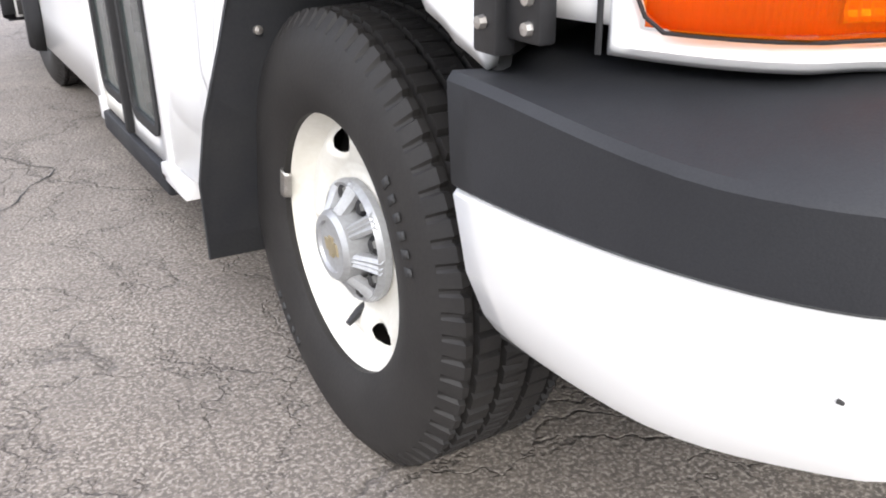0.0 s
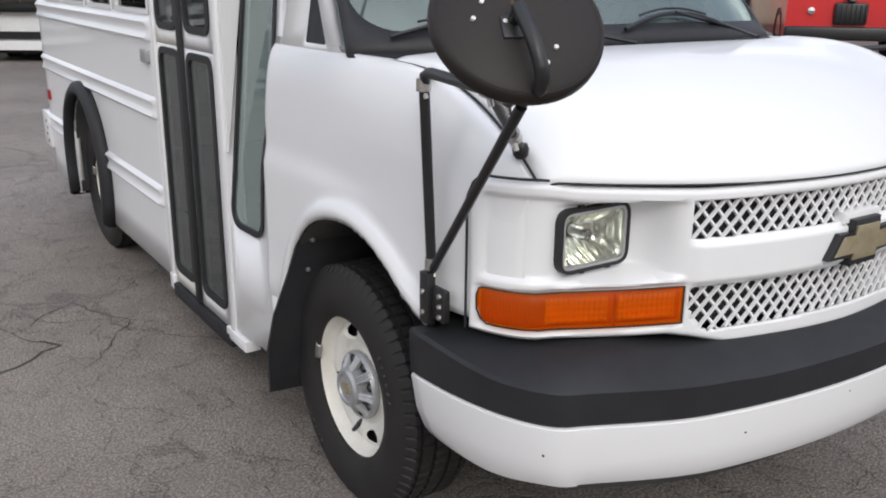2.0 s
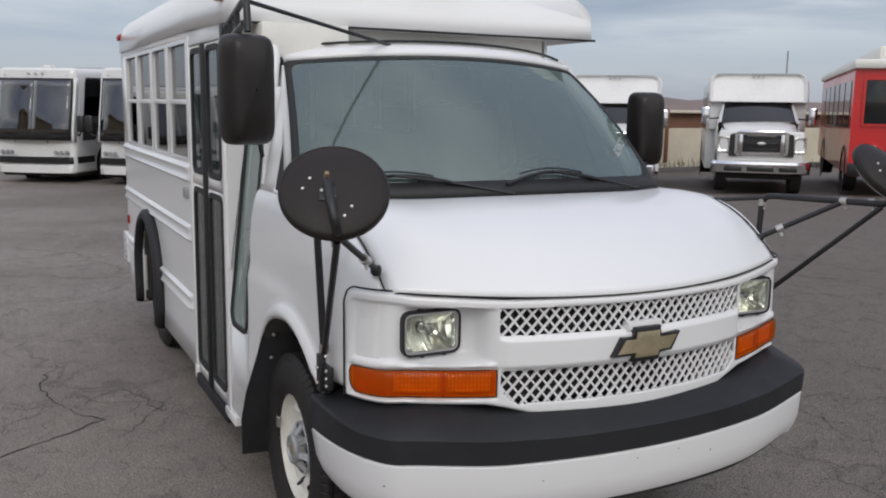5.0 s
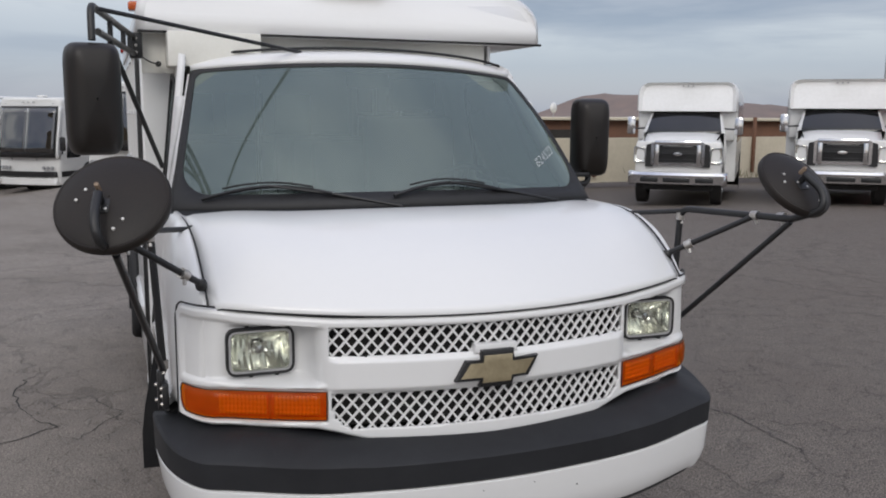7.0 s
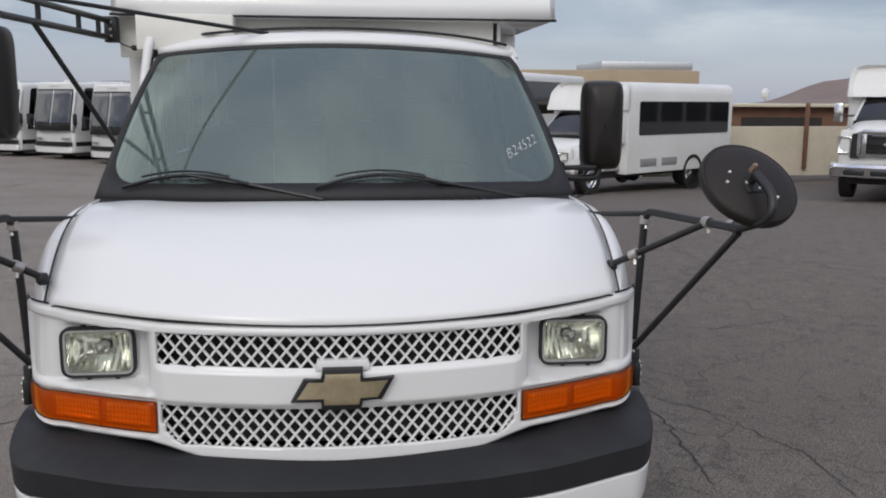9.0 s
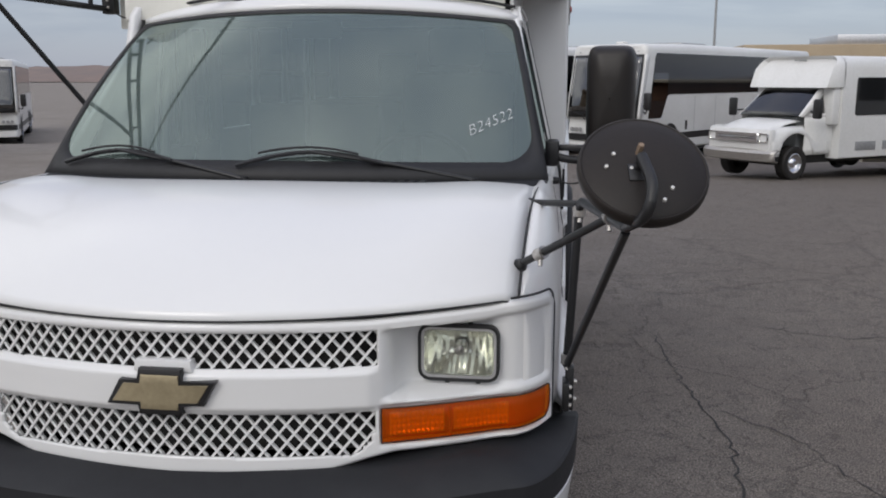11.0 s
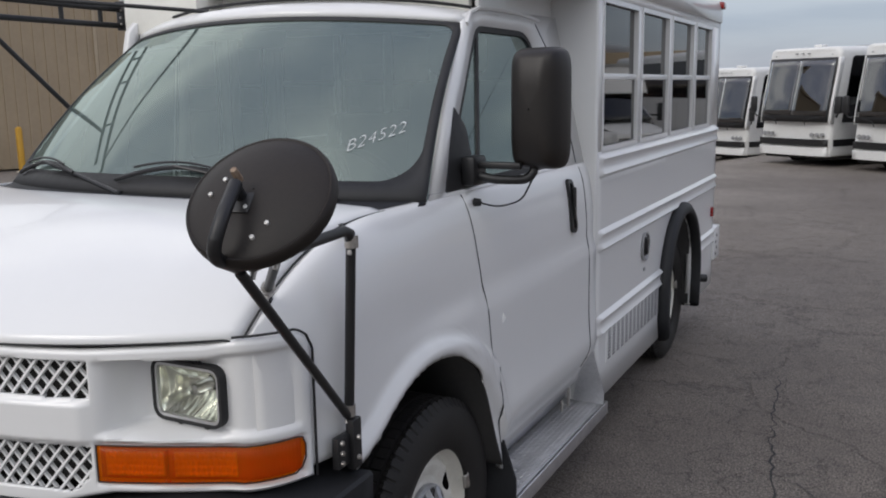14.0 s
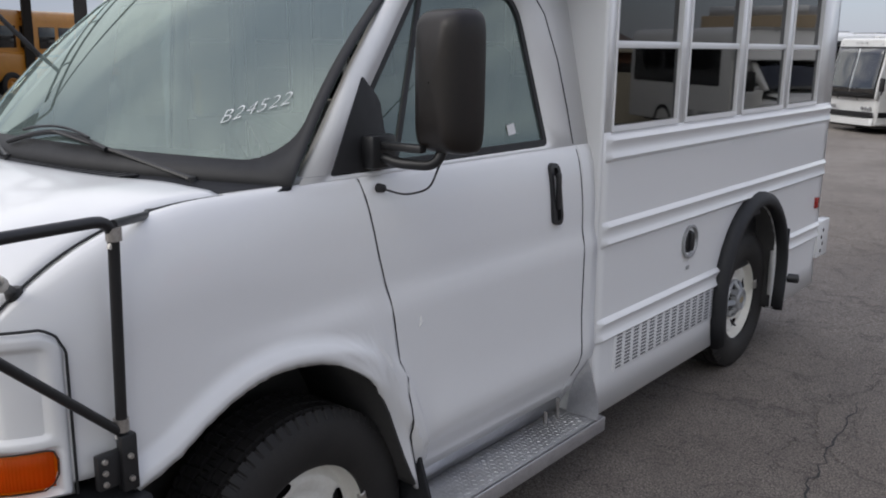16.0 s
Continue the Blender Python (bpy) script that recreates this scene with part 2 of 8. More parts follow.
LENS = glass("clear_lamp_glass", (0.86, 0.88, 0.86), rough=0.05)

# amber signal lens: coloured plastic with vertical flutes and a bright bowl behind
AMBER, n, l, b = base_nodes("amber_signal_plastic")
setv(b, Roughness=0.14)
b.inputs["Coat Weight"].default_value = 0.5
b.inputs["Subsurface Weight"].default_value = 0.0
co = n.new("ShaderNodeTexCoord")
n1 = setv(n.new("ShaderNodeTexNoise"), Scale=7.0, Detail=2.0)
l.new(co.outputs["Object"], n1.inputs["Vector"])
cr = n.new("ShaderNodeValToRGB")
cr.color_ramp.elements[0].position, cr.color_ramp.elements[0].color = 0.36, (0.42, 0.060, 0.003, 1)
cr.color_ramp.elements[1].position, cr.color_ramp.elements[1].color = 0.68, (0.66, 0.15, 0.006, 1)
l.new(n1.outputs["Fac"], cr.inputs[0]); l.new(cr.outputs["Color"], b.inputs["Base Color"])
wv = setv(n.new("ShaderNodeTexWave"), Scale=75.0, Distortion=0.0)
wv.wave_type, wv.bands_direction = "BANDS", "X"
bp = setv(n.new("ShaderNodeBump"), Strength=0.35, Distance=0.003)
l.new(co.outputs["Object"], wv.inputs["Vector"]); l.new(wv.outputs["Fac"], bp.inputs["Height"]); l.new(bp.outputs[0], b.inputs["Normal"])

# see-through amber plastic over a bright fluted bowl
AMBERLENS, n, l, b = base_nodes("amber_lens_plastic")
b.inputs["Base Color"].default_value = (0.64, 0.19, 0.005, 1)
setv(b, Roughness=0.12)
b.inputs["Coat Weight"].default_value = 0.4
co = n.new("ShaderNodeTexCoord")
wv = setv(n.new("ShaderNodeTexWave"), Scale=60.0, Distortion=0.0)
wv.wave_type, wv.bands_direction = "BANDS", "Z"
bp = setv(n.new("ShaderNodeBump"), Strength=0.15, Distance=0.002)
l.new(co.outputs["Object"], wv.inputs["Vector"]); l.new(wv.outputs["Fac"], bp.inputs["Height"]); l.new(bp.outputs[0], b.inputs["Normal"])
tr = n.new("ShaderNodeBsdfTransparent"); tr.inputs[0].default_value = (0.98, 0.54, 0.04, 1)
mx = n.new("ShaderNodeMixShader"); mx.inputs[0].default_value = 0.80
l.new(b.outputs[0], mx.inputs[1]); l.new(tr.outputs[0], mx.inputs[2]); l.new(mx.outputs[0], n["Material Output"].inputs["Surface"])

# lamp reflector: bright metal broken by upright flutes
REFLECT, n, l, b = base_nodes("lamp_reflector")
setv(b, Metallic=0.90, Roughness=0.15)
b.inputs["Base Color"].default_value = (0.95, 0.95, 0.87, 1)
co = n.new("ShaderNodeTexCoord")
wv = setv(n.new("ShaderNodeTexWave"), Scale=16.0, Distortion=0.25, Detail=1.0)
wv.wave_type, wv.bands_direction = "BANDS", "X"
vo = setv(n.new("ShaderNodeTexNoise"), Scale=24.0, Detail=1.0)
ad = n.new("ShaderNodeMath"); ad.operation = "ADD"
l.new(co.outputs["Object"], wv.inputs["Vector"]); l.new(co.outputs["Object"], vo.inputs["Vector"])
l.new(wv.outputs["Fac"], ad.inputs[0]); l.new(vo.outputs["Fac"], ad.inputs[1])
bp = setv(n.new("ShaderNodeBump"), Strength=0.15, Distance=0.010)
l.new(ad.outputs[0], bp.inputs["Height"]); l.new(bp.outputs[0], b.inputs["Normal"])

# old asphalt: pale aggregate in dark binder, broad patches, a net of fine cracks
ASPHALT, n, l, b = base_nodes("old_cracked_asphalt")
co = n.new("ShaderNodeTexCoord")
big = setv(n.new("ShaderNodeTexNoise"), Scale=0.35, Detail=6.0, Roughness=0.6)
mid = setv(n.new("ShaderNodeTexNoise"), Scale=5.0, Detail=6.0, Roughness=0.65)
grit = setv(n.new("ShaderNodeTexVoronoi"), Scale=70.0)
grit2 = setv(n.new("ShaderNodeTexNoise"), Scale=120.0, Detail=2.5, Roughness=0.6)
for t_ in (big, mid, grit, grit2):
    l.new(co.outputs["Object"], t_.inputs["Vector"])
warp = setv(n.new("ShaderNodeTexNoise"), Scale=2.3, Detail=5.0, Roughness=0.65)
l.new(co.outputs["Object"], warp.inputs["Vector"])
wm = n.new("ShaderNodeVectorMath"); wm.operation = "MULTIPLY_ADD"
wm.inputs[1].default_value = (0.75, 0.75, 0)
l.new(warp.outputs["Color"], wm.inputs[0]); l.new(co.outputs["Object"], wm.inputs[2])
crk = setv(n.new("ShaderNodeTexVoronoi"), Scale=3.4)
crk.feature = "DISTANCE_TO_EDGE"
l.new(wm.outputs[0], crk.inputs["Vector"])
crk2 = setv(n.new("ShaderNodeTexVoronoi"), Scale=0.42)
crk2.feature = "DISTANCE_TO_EDGE"
l.new(wm.outputs[0], crk2.inputs["Vector"])


def fmath(op, a, c):
    q = n.new("ShaderNodeMath")
    q.operation = op
    for i, v in ((0, a), (1, c)):
        if isinstance(v, (int, float)):
            q.inputs[i].default_value = v
        else:
            l.new(v, q.inputs[i])
    return q.outputs[0]


def span(value, a, c, lo=0.0, hi=1.0):
    q = setv(n.new("ShaderNodeMapRange"), From_Min=a, From_Max=c, To_Min=lo, To_Max=hi)
    l.new(value, q.inputs["Value"])
    return q.outputs["Result"]


def blend(fac, a, c):
    q = n.new("ShaderNodeMix"); q.data_type = "RGBA"
    for i, v in ((6, a), (7, c)):
        if isinstance(v, tuple):
            q.inputs[i].default_value = (*v, 1)
        else:
            l.new(v, q.inputs[i])
    l.new(fac, q.inputs[0])
    return q.outputs[2]


c_stone = blend(span(grit.outputs["Distance"], 0.20, 0.62), ASPH_LIGHT, ASPH_DARK)
c_stone = blend(span(grit2.outputs["Fac"], 0.50, 0.61, 0, 1.0), c_stone, ASPH_PALE)
c_mid = blend(span(mid.outputs["Fac"], 0.35, 0.7, 0, 0.5), c_stone, ASPH_DARK)
# paler towards the entry door's side, darker towards the other, with an uneven change between
sep = n.new("ShaderNodeSeparateXYZ")
l.new(co.outputs["Object"], sep.inputs[0])
toned = span(fmath("ADD", sep.outputs["X"], fmath("MULTIPLY", fmath("SUBTRACT", big.outputs["Fac"], 0.5), 5.0)), -2.6, 2.4)
c_side = blend(fmath("MULTIPLY", toned, 0.34), blend(fmath("MULTIPLY", fmath("SUBTRACT", 1.0, toned), 0.30), c_mid, ASPH_PALE), ASPH_DARK)
c_big = blend(span(big.outputs["Fac"], 0.42, 0.66, 0, 0.35), c_side, ASPH_BROWN)
# cracks open and close along their length
open1 = span(mid.outputs["Fac"], 0.36, 0.54)
line1 = fmath("MULTIPLY", span(crk.outputs["Distance"], 0.0, 0.026, 1, 0), open1)
line2 = span(crk2.outputs["Distance"], 0.0, 0.010, 1, 0)
lines = fmath("MAXIMUM", line1, line2)
l.new(blend(fmath("MULTIPLY", lines, 0.32), c_big, (0.020, 0.018, 0.017)), b.inputs["Base Color"])
l.new(span(mid.outputs["Fac"], 0.3, 0.7, 0.92, 0.72), b.inputs["Roughness"])
b.inputs["Specular IOR Level"].default_value = 0.35
hgt = fmath("SUBTRACT", fmath("MULTIPLY", grit.outputs["Distance"], -0.6), fmath("MULTIPLY", lines, 2.5))
bp = setv(n.new("ShaderNodeBump"), Strength=0.55, Distance=0.006)
l.new(hgt, bp.inputs["Height"]); l.new(bp.outputs[0], b.inputs["Normal"])


# ---- building helpers ----
def thing(name, label, category, at=(0, 0, 0), group="", kind=""):
    ob = new(name)
    ob.location = at
    ob.empty_display_size = 0.2
    return tagged(ob, label, category, group, kind)


def finish(me, smooth=35):
    me.shade_smooth()
    me.set_sharp_from_angle(angle=radians(smooth))


def part(name, bm, material, parent, label="", smooth=35, solid=0.0, kind="", ref=(0, 2.6, 1.2), face=None):
    """Links a bmesh as one mesh object under a thing or under a part."""
    bmesh.ops.recalc_face_normals(bm, faces=bm.faces)
    if face is not None and sum(f.calc_area() * f.normal.dot(Vector(face)) for f in bm.faces) < 0:
        bmesh.ops.reverse_faces(bm, faces=bm.faces)
    if solid:
        # the outer side of a shell looks away from the vehicle's middle
        if sum(f.calc_area() * f.normal.dot(f.calc_center_median() - Vector(ref)) for f in bm.faces) < 0:
            bmesh.ops.reverse_faces(bm, faces=bm.faces)
    me = bpy.data.meshes.new(name)
    bm.to_mesh(me)
    bm.free()
    for mm in (material if isinstance(material, (list, tuple)) else [material]):
        me.materials.append(mm)
    finish(me, smooth)
    ob = new(name, me)
    if parent:
        ob.parent = parent
    if solid:
        md = ob.modifiers.new("thickness", "SOLIDIFY")
        md.thickness, md.offset = solid, -1.0
    return tagged(ob, label, kind=kind)


def put(bm, verts, faces):
    vs = [bm.verts.new(v) for v in verts]
    out = []
    for f in faces:
        out.append(bm.faces.new([vs[i] for i in f]))
    return vs, out


def box(bm, lo, hi, bevel=0.0, turn=None, seg=2):
    c = [(a + b_) / 2 for a, b_ in zip(lo, hi)]
    s = [abs(b_ - a) for a, b_ in zip(lo, hi)]
    m = Matrix.Translation(c)
    if turn is not None:
        m = m @ turn
    r = bmesh.ops.create_cube(bm, size=1.0, matrix=m @ Matrix.Diagonal((*s, 1)))
    if bevel:
        es = {e_ for v in r["verts"] for e_ in v.link_edges}
        bmesh.ops.bevel(bm, geom=list(es), offset=min(bevel, min(s) * 0.45), segments=seg, affect="EDGES", profile=0.5)
    return r["verts"]


def tube(bm, pts, r, n_=10, caps=True, ry=None):
    """A round bar through points."""
    pts = [Vector(p) for p in pts]
    rings = []
    side = None
    for i, p in enumerate(pts):
        d = (pts[min(i + 1, len(pts) - 1)] - pts[max(i - 1, 0)]).normalized()
        if side is None:
            side = d.orthogonal().normalized()
        side = (side - d * side.dot(d)).normalized()
        up_ = d.cross(side)
        rad = r[i] if isinstance(r, (list, tuple)) else r
        rings.append([bm.verts.new(p + (side * math.cos(a) + up_ * math.sin(a)) * rad) for a in (2 * math.pi * k / n_ for k in range(n_))])
    for a, b_ in zip(rings, rings[1:]):
        for k in range(n_):
            bm.faces.new((a[k], a[(k + 1) % n_], b_[(k + 1) % n_], b_[k]))
    if caps:
        bm.faces.new(rings[0][::-1]); bm.faces.new(rings[-1])


def bend(pts, r=0.05, steps=5):
    """Rounds the corners of a polyline."""
    pts = [Vector(p) for p in pts]
    out = [pts[0]]
    for a, b_, c in zip(pts, pts[1:], pts[2:]):
        k1, k2 = b_ + (a - b_).normalized() * r, b_ + (c - b_).normalized() * r
        for i in range(steps + 1):
            t = i / steps
            out.append(k1 * (1 - t) ** 2 + b_ * 2 * t * (1 - t) + k2 * t * t)
    return out + [pts[-1]]


def sheet(bm, rows, keep=None, mats=None, close=False):
    """A grid of points as quads; keep(i, j) drops cells, mats(i, j) picks the material."""
    vs = [[bm.verts.new(p) for p in r_] for r_ in rows]
    for i in range(len(rows) - 1):
        w = len(rows[i])
        for j in range(w if close else w - 1):
            if keep and not keep(i, j):
                continue
            k = (j + 1) % w
            f = bm.faces.new((vs[i][j], vs[i][k], vs[i + 1][k], vs[i + 1][j]))
            if mats:
                f.material_index = mats(i, j)
    loose = [v for r_ in vs for v in r_ if not v.link_faces]
    bmesh.ops.delete(bm, geom=loose, context="VERTS")
    return vs


def lathe(bm, profile, n_=48, axis="x", at=(0, 0, 0), close=False):
    """Turns (radius, along) pairs round an axis."""
    rows = []
    for r_, h in profile:
        row = []
        for k in range(n_):
            a = 2 * math.pi * k / n_
            c, s = r_ * math.cos(a), r_ * math.sin(a)
            row.append(Vector(at) + Vector({"x": (h, c, s), "y": (c, h, s), "z": (c, s, h)}[axis]))
        rows.append(row)
    return sheet(bm, rows, close=True)


def prism(bm, poly, axis, a, b_, bevel=0.0):
    """A flat outline pushed from a to b along an axis. poly: points in the other two axes."""
    def place(p, h):
        return {"x": (h, p[0], p[1]), "y": (p[0], h, p[1]), "z": (p[0], p[1], h)}[axis]
    v1 = [bm.verts.new(place(p, a)) for p in poly]
    v2 = [bm.verts.new(place(p, b_)) for p in poly]
    k = len(poly)
    fs = [bm.faces.new(v1), bm.faces.new(v2[::-1])]
    for i in range(k):
        fs.append(bm.faces.new((v1[i], v2[i], v2[(i + 1) % k], v1[(i + 1) % k])))
    if bevel:
        es = {e_ for f in fs[:2] for e_ in f.edges}
        bmesh.ops.bevel(bm, geom=list(es), offset=bevel, segments=2, affect="EDGES", profile=0.5)


def rounded(pts, r, steps=4):
    """Rounds a closed polygon's corners; r: one radius or one a corner."""
    pts = [Vector(p) for p in pts]
    k, out = len(pts), []
    for i, p in enumerate(pts):
        a, c = pts[i - 1], pts[(i + 1) % k]
        rr = r[i] if isinstance(r, (list, tuple)) else r
        rr = min(rr, (a - p).length * 0.49, (c - p).length * 0.49)
        k1, k2 = p + (a - p).normalized() * rr, p + (c - p).normalized() * rr
        for s in range(steps + 1):
            t = s / steps
            out.append(tuple(k1 * (1 - t) ** 2 + p * 2 * t * (1 - t) + k2 * t * t))
    return out


def grow(poly, d):
    """A closed outline moved outwards by d (convex shapes, counter-clockwise or not)."""
    k = len(poly)
    c = Vector((sum(p[0] for p in poly) / k, sum(p[1] for p in poly) / k))
    out = []
    for i in range(k):
        p, a, b_ = Vector(poly[i]), Vector(poly[i - 1]), Vector(poly[(i + 1) % k])
        e_ = b_ - a
        nrm = Vector((e_.y, -e_.x)).normalized()
        if nrm.dot(p - c) < 0:
            nrm = -nrm
        out.append(tuple(p + nrm * d))
    return out


def ring(bm, outer, inner, place, depth=None):
    """A flat frame between two outlines with as many points each; place(p, 0..1) sets it in space; depth closes it to a solid."""
    k = len(outer)
    lay = [[bm.verts.new(place(p, h)) for p in poly] for h in ((0, 1) if depth else (0,)) for poly in (outer, inner)]
    for i in range(k):
        j = (i + 1) % k
        bm.faces.new((lay[0][i], lay[0][j], lay[1][j], lay[1][i]))
        if depth:
            bm.faces.new((lay[2][i], lay[3][i], lay[3][j], lay[2][j]))
            bm.faces.new((lay[0][i], lay[2][i], lay[2][j], lay[0][j]))
            bm.faces.new((lay[1][i], lay[1][j], lay[3][j], lay[3][i]))


def holed(bm, outer, inner, place):
    """A flat panel with one opening: rays from the opening's middle meet both outlines."""
    k = len(inner)
    c = Vector((sum(p[0] for p in inner) / k, sum(p[1] for p in inner) / k))

    def cast(poly, ang):
        d, best = Vector((math.cos(ang), math.sin(ang))), None
        for i in range(len(poly)):
            a, b_ = Vector(poly[i]) - c, Vector(poly[(i + 1) % len(poly)]) - c
            e_ = b_ - a
            den = d.x * e_.y - d.y * e_.x
            if abs(den) < 1e-12:
                continue
            t, s = (a.x * e_.y - a.y * e_.x) / den, (a.x * d.y - a.y * d.x) / den
            if t > 0 and -1e-4 <= s <= 1 + 1e-4 and (best is None or t > best):
                best = t
        return c + d * best
    angs = sorted({round(math.atan2(p[1] - c.y, p[0] - c.x), 6) for p in list(inner) + list(outer)})
    o = [bm.verts.new(place(cast(outer, a))) for a in angs]
    q = [bm.verts.new(place(cast(inner, a))) for a in angs]
    for i in range(len(angs)):
        j = (i + 1) % len(angs)
        bm.faces.new((o[i], o[j], q[j], q[i]))


def curve_at(table, v):
    """Smooth values between (position, value) rows."""
    if v <= table[0][0]:
        return table[0][1]
    for (a, fa), (b_, fb) in zip(table, table[1:]):
        if v <= b_:
            t = (v - a) / (b_ - a)
            return fa + (fb - fa) * t
    return table[-1][1]


def ss(a, b_, v):
    t = max(0.0, min(1.0, (v - a) / (b_ - a)))
    return t * t * (3 - 2 * t)


def lit(name, color, strength):
    m, n_, l_, b_ = base_nodes(name)
    b_.inputs["Base Color"].default_value = (*color, 1)
    b_.inputs["Emission Color"].default_value = (*color, 1)
    b_.inputs["Emission Strength"].default_value = strength
    return m


STRIP = lit("lit_strip_light", (1.0, 0.97, 0.9), 4.0)
CABINLAMP = glass("rear_window_glass", (0.75, 0.78, 0.78))


# ---- ground, distance ----
def ground_z(x, y):
    """The yard is level round the bus and falls gently towards the row of coaches."""
    w = ss(6, 13, -x)
    return -0.72 * ss(5, 27, y) * (1 - w) - 0.42 * ss(9, 24, y) * w - 0.25 * ss(10, 20, -x) * (1 - ss(9, 24, y)) - 0.55 * ss(25, 33, y) * ss(1, 5, -x)


bm = bmesh.new()
xs = [-900, -300, -120, -60, -40, -30] + [-24 + 1.5 * i for i in range(33)] + [28, 34, 42, 60, 120, 300, 900]
ys = [-900, -300, -100, -40, -20, -10] + [-6 + 1.5 * i for i in range(31)] + [44, 50, 60, 90, 150, 300, 900]
sheet(bm, [[(x, y, ground_z(x, y)) for x in xs] for y in ys])
ground = part("ground", bm, ASPHALT, None, smooth=80)
tagged(ground, "old grey-brown cracked asphalt yard with pale stone grit", "ground", kind="structure")

# long open cracks and a few torn patches in the asphalt


def crack(points, width, seed):
    r_ = random.Random(seed)
    pts = []
    for (a, b_) in zip(points, points[1:]):
        k = max(2, int((Vector(b_) - Vector(a)).length / 0.05))
        for i in range(k):
            t = i / k
            pts.append(Vector(a).lerp(Vector(b_), t) + Vector((r_.gauss(0, 0.012), r_.gauss(0, 0.012))))
    pts.append(Vector(points[-1]))
    bm_ = bmesh.new()
    rows = []
    for i, p in enumerate(pts):
        d = (pts[min(i + 1, len(pts) - 1)] - pts[max(i - 1, 0)]).normalized()
        nn = Vector((-d.y, d.x))
        w = width * (0.35 + 0.65 * r_.random()) * min(1, (i + 1) / 6, (len(pts) - i) / 6)
        rows.append([(p.x + nn.x * w, p.y + nn.y * w, ground_z(p.x, p.y) + 0.003), (p.x - nn.x * w, p.y - nn.y * w, ground_z(p.x, p.y) + 0.003)])
    sheet(bm_, rows)
    ob = part("asphalt_crack", bm_, DARK, ground)
    return ob


crack([(-1.63, 3.01), (-1.45, 2.75), (-1.9, 2.45), (-2.5, 2.2)], 0.008, 1)
crack([(-1.63, 3.01), (-1.75, 3.5), (-1.6, 4.1)], 0.006, 2)
crack([(-1.43, 2.39), (-1.1, 2.9), (-1.3, 3.3), (-1.63, 3.01)], 0.004, 3)
crack([(1.58, 4.13), (1.67, 3.04), (1.75, 2.49), (1.79, 1.99), (1.7, 1.2)], 0.007, 4)
crack([(1.72, 2.7), (2.1, 2.3), (2.35, 1.6), (2.3, 0.9)], 0.005, 5)
crack([(-2.6, 6.5), (-1.9, 6.2), (-1.3, 6.3)], 0.006, 6)
crack([(2.2, 4.4), (2.9, 4.1), (3.6, 4.3), (4.4, 4.0)], 0.006, 7)


def hill(name, x0, x1, y, peaks, seed):
    """A far ridge as a closed solid form."""
    bm_ = bmesh.new()
    rows = []
    k = 90
    for d in range(9):
        row = []
        for i in range(k + 1):
            x = x0 + (x1 - x0) * i / k
            h = sum(a * math.exp(-((x - c) / w) ** 2) for c, w, a in peaks)
            t = d / 8
            hh = h * math.sin(math.pi * min(1, 0.04 + t * 0.55)) * (0.86 + 0.28 * noise.noise((x * 0.02 + seed, t * 4, 0.3)) + 0.08 * noise.noise((x * 0.09, t * 9, seed)))
            row.append((x, y + t * 160, max(-2, hh - 2 * (t == 0))))
        rows.append(row)
    sheet(bm_, rows)
    ob = part(name, bm_, HILL, None, smooth=25)
    return tagged(ob, "bare reddish-brown desert hill on the skyline", "hill", kind="structure")


hill("backdrop_hill", 150, 700, 400, [(318, 31, 14.5), (374, 45, 13.5), (480, 75, 10), (600, 60, 8)], 1.0)
hill("backdrop_hill", -520, 60, 620, [(-420, 120, 14), (-220, 110, 9), (-40, 90, 5)], 4.0)


# ---- vehicles in the yard ----
def wheel(parent, at, r, w, out, hub=CHROME, tyre_mat=RUBBER, name="wheel"):
    """A road wheel on the x axis: tyre, rim and hub. out: +1 or -1, the side that it faces."""
    wob = new(name)
    wob.parent, wob.location = parent, at
    bm_ = bmesh.new()
    h = w / 2
    lathe(bm_, [(r * 0.56, -h * 0.8), (r * 0.72, -h), (r * 0.93, -h * 0.96), (r, -h * 0.78), (r, h * 0.78), (r * 0.93, h * 0.96), (r * 0.72, h), (r * 0.56, h * 0.8), (r * 0.56, -h * 0.8)], 32)
    part("tyre", bm_, tyre_mat, wob)
    bm_ = bmesh.new()
    o = out
    lathe(bm_, [(r * 0.58, o * h * 0.86), (r * 0.54, o * h * 0.9), (r * 0.50, o * h * 0.55), (r * 0.36, o * h * 0.35), (r * 0.26, o * h * 0.72), (r * 0.14, o * h * 0.85), (r * 0.12, o * h * 1.0), (0.001, o * h * 1.0)], 32)
    part("rim", bm_, hub, wob)
    return wob


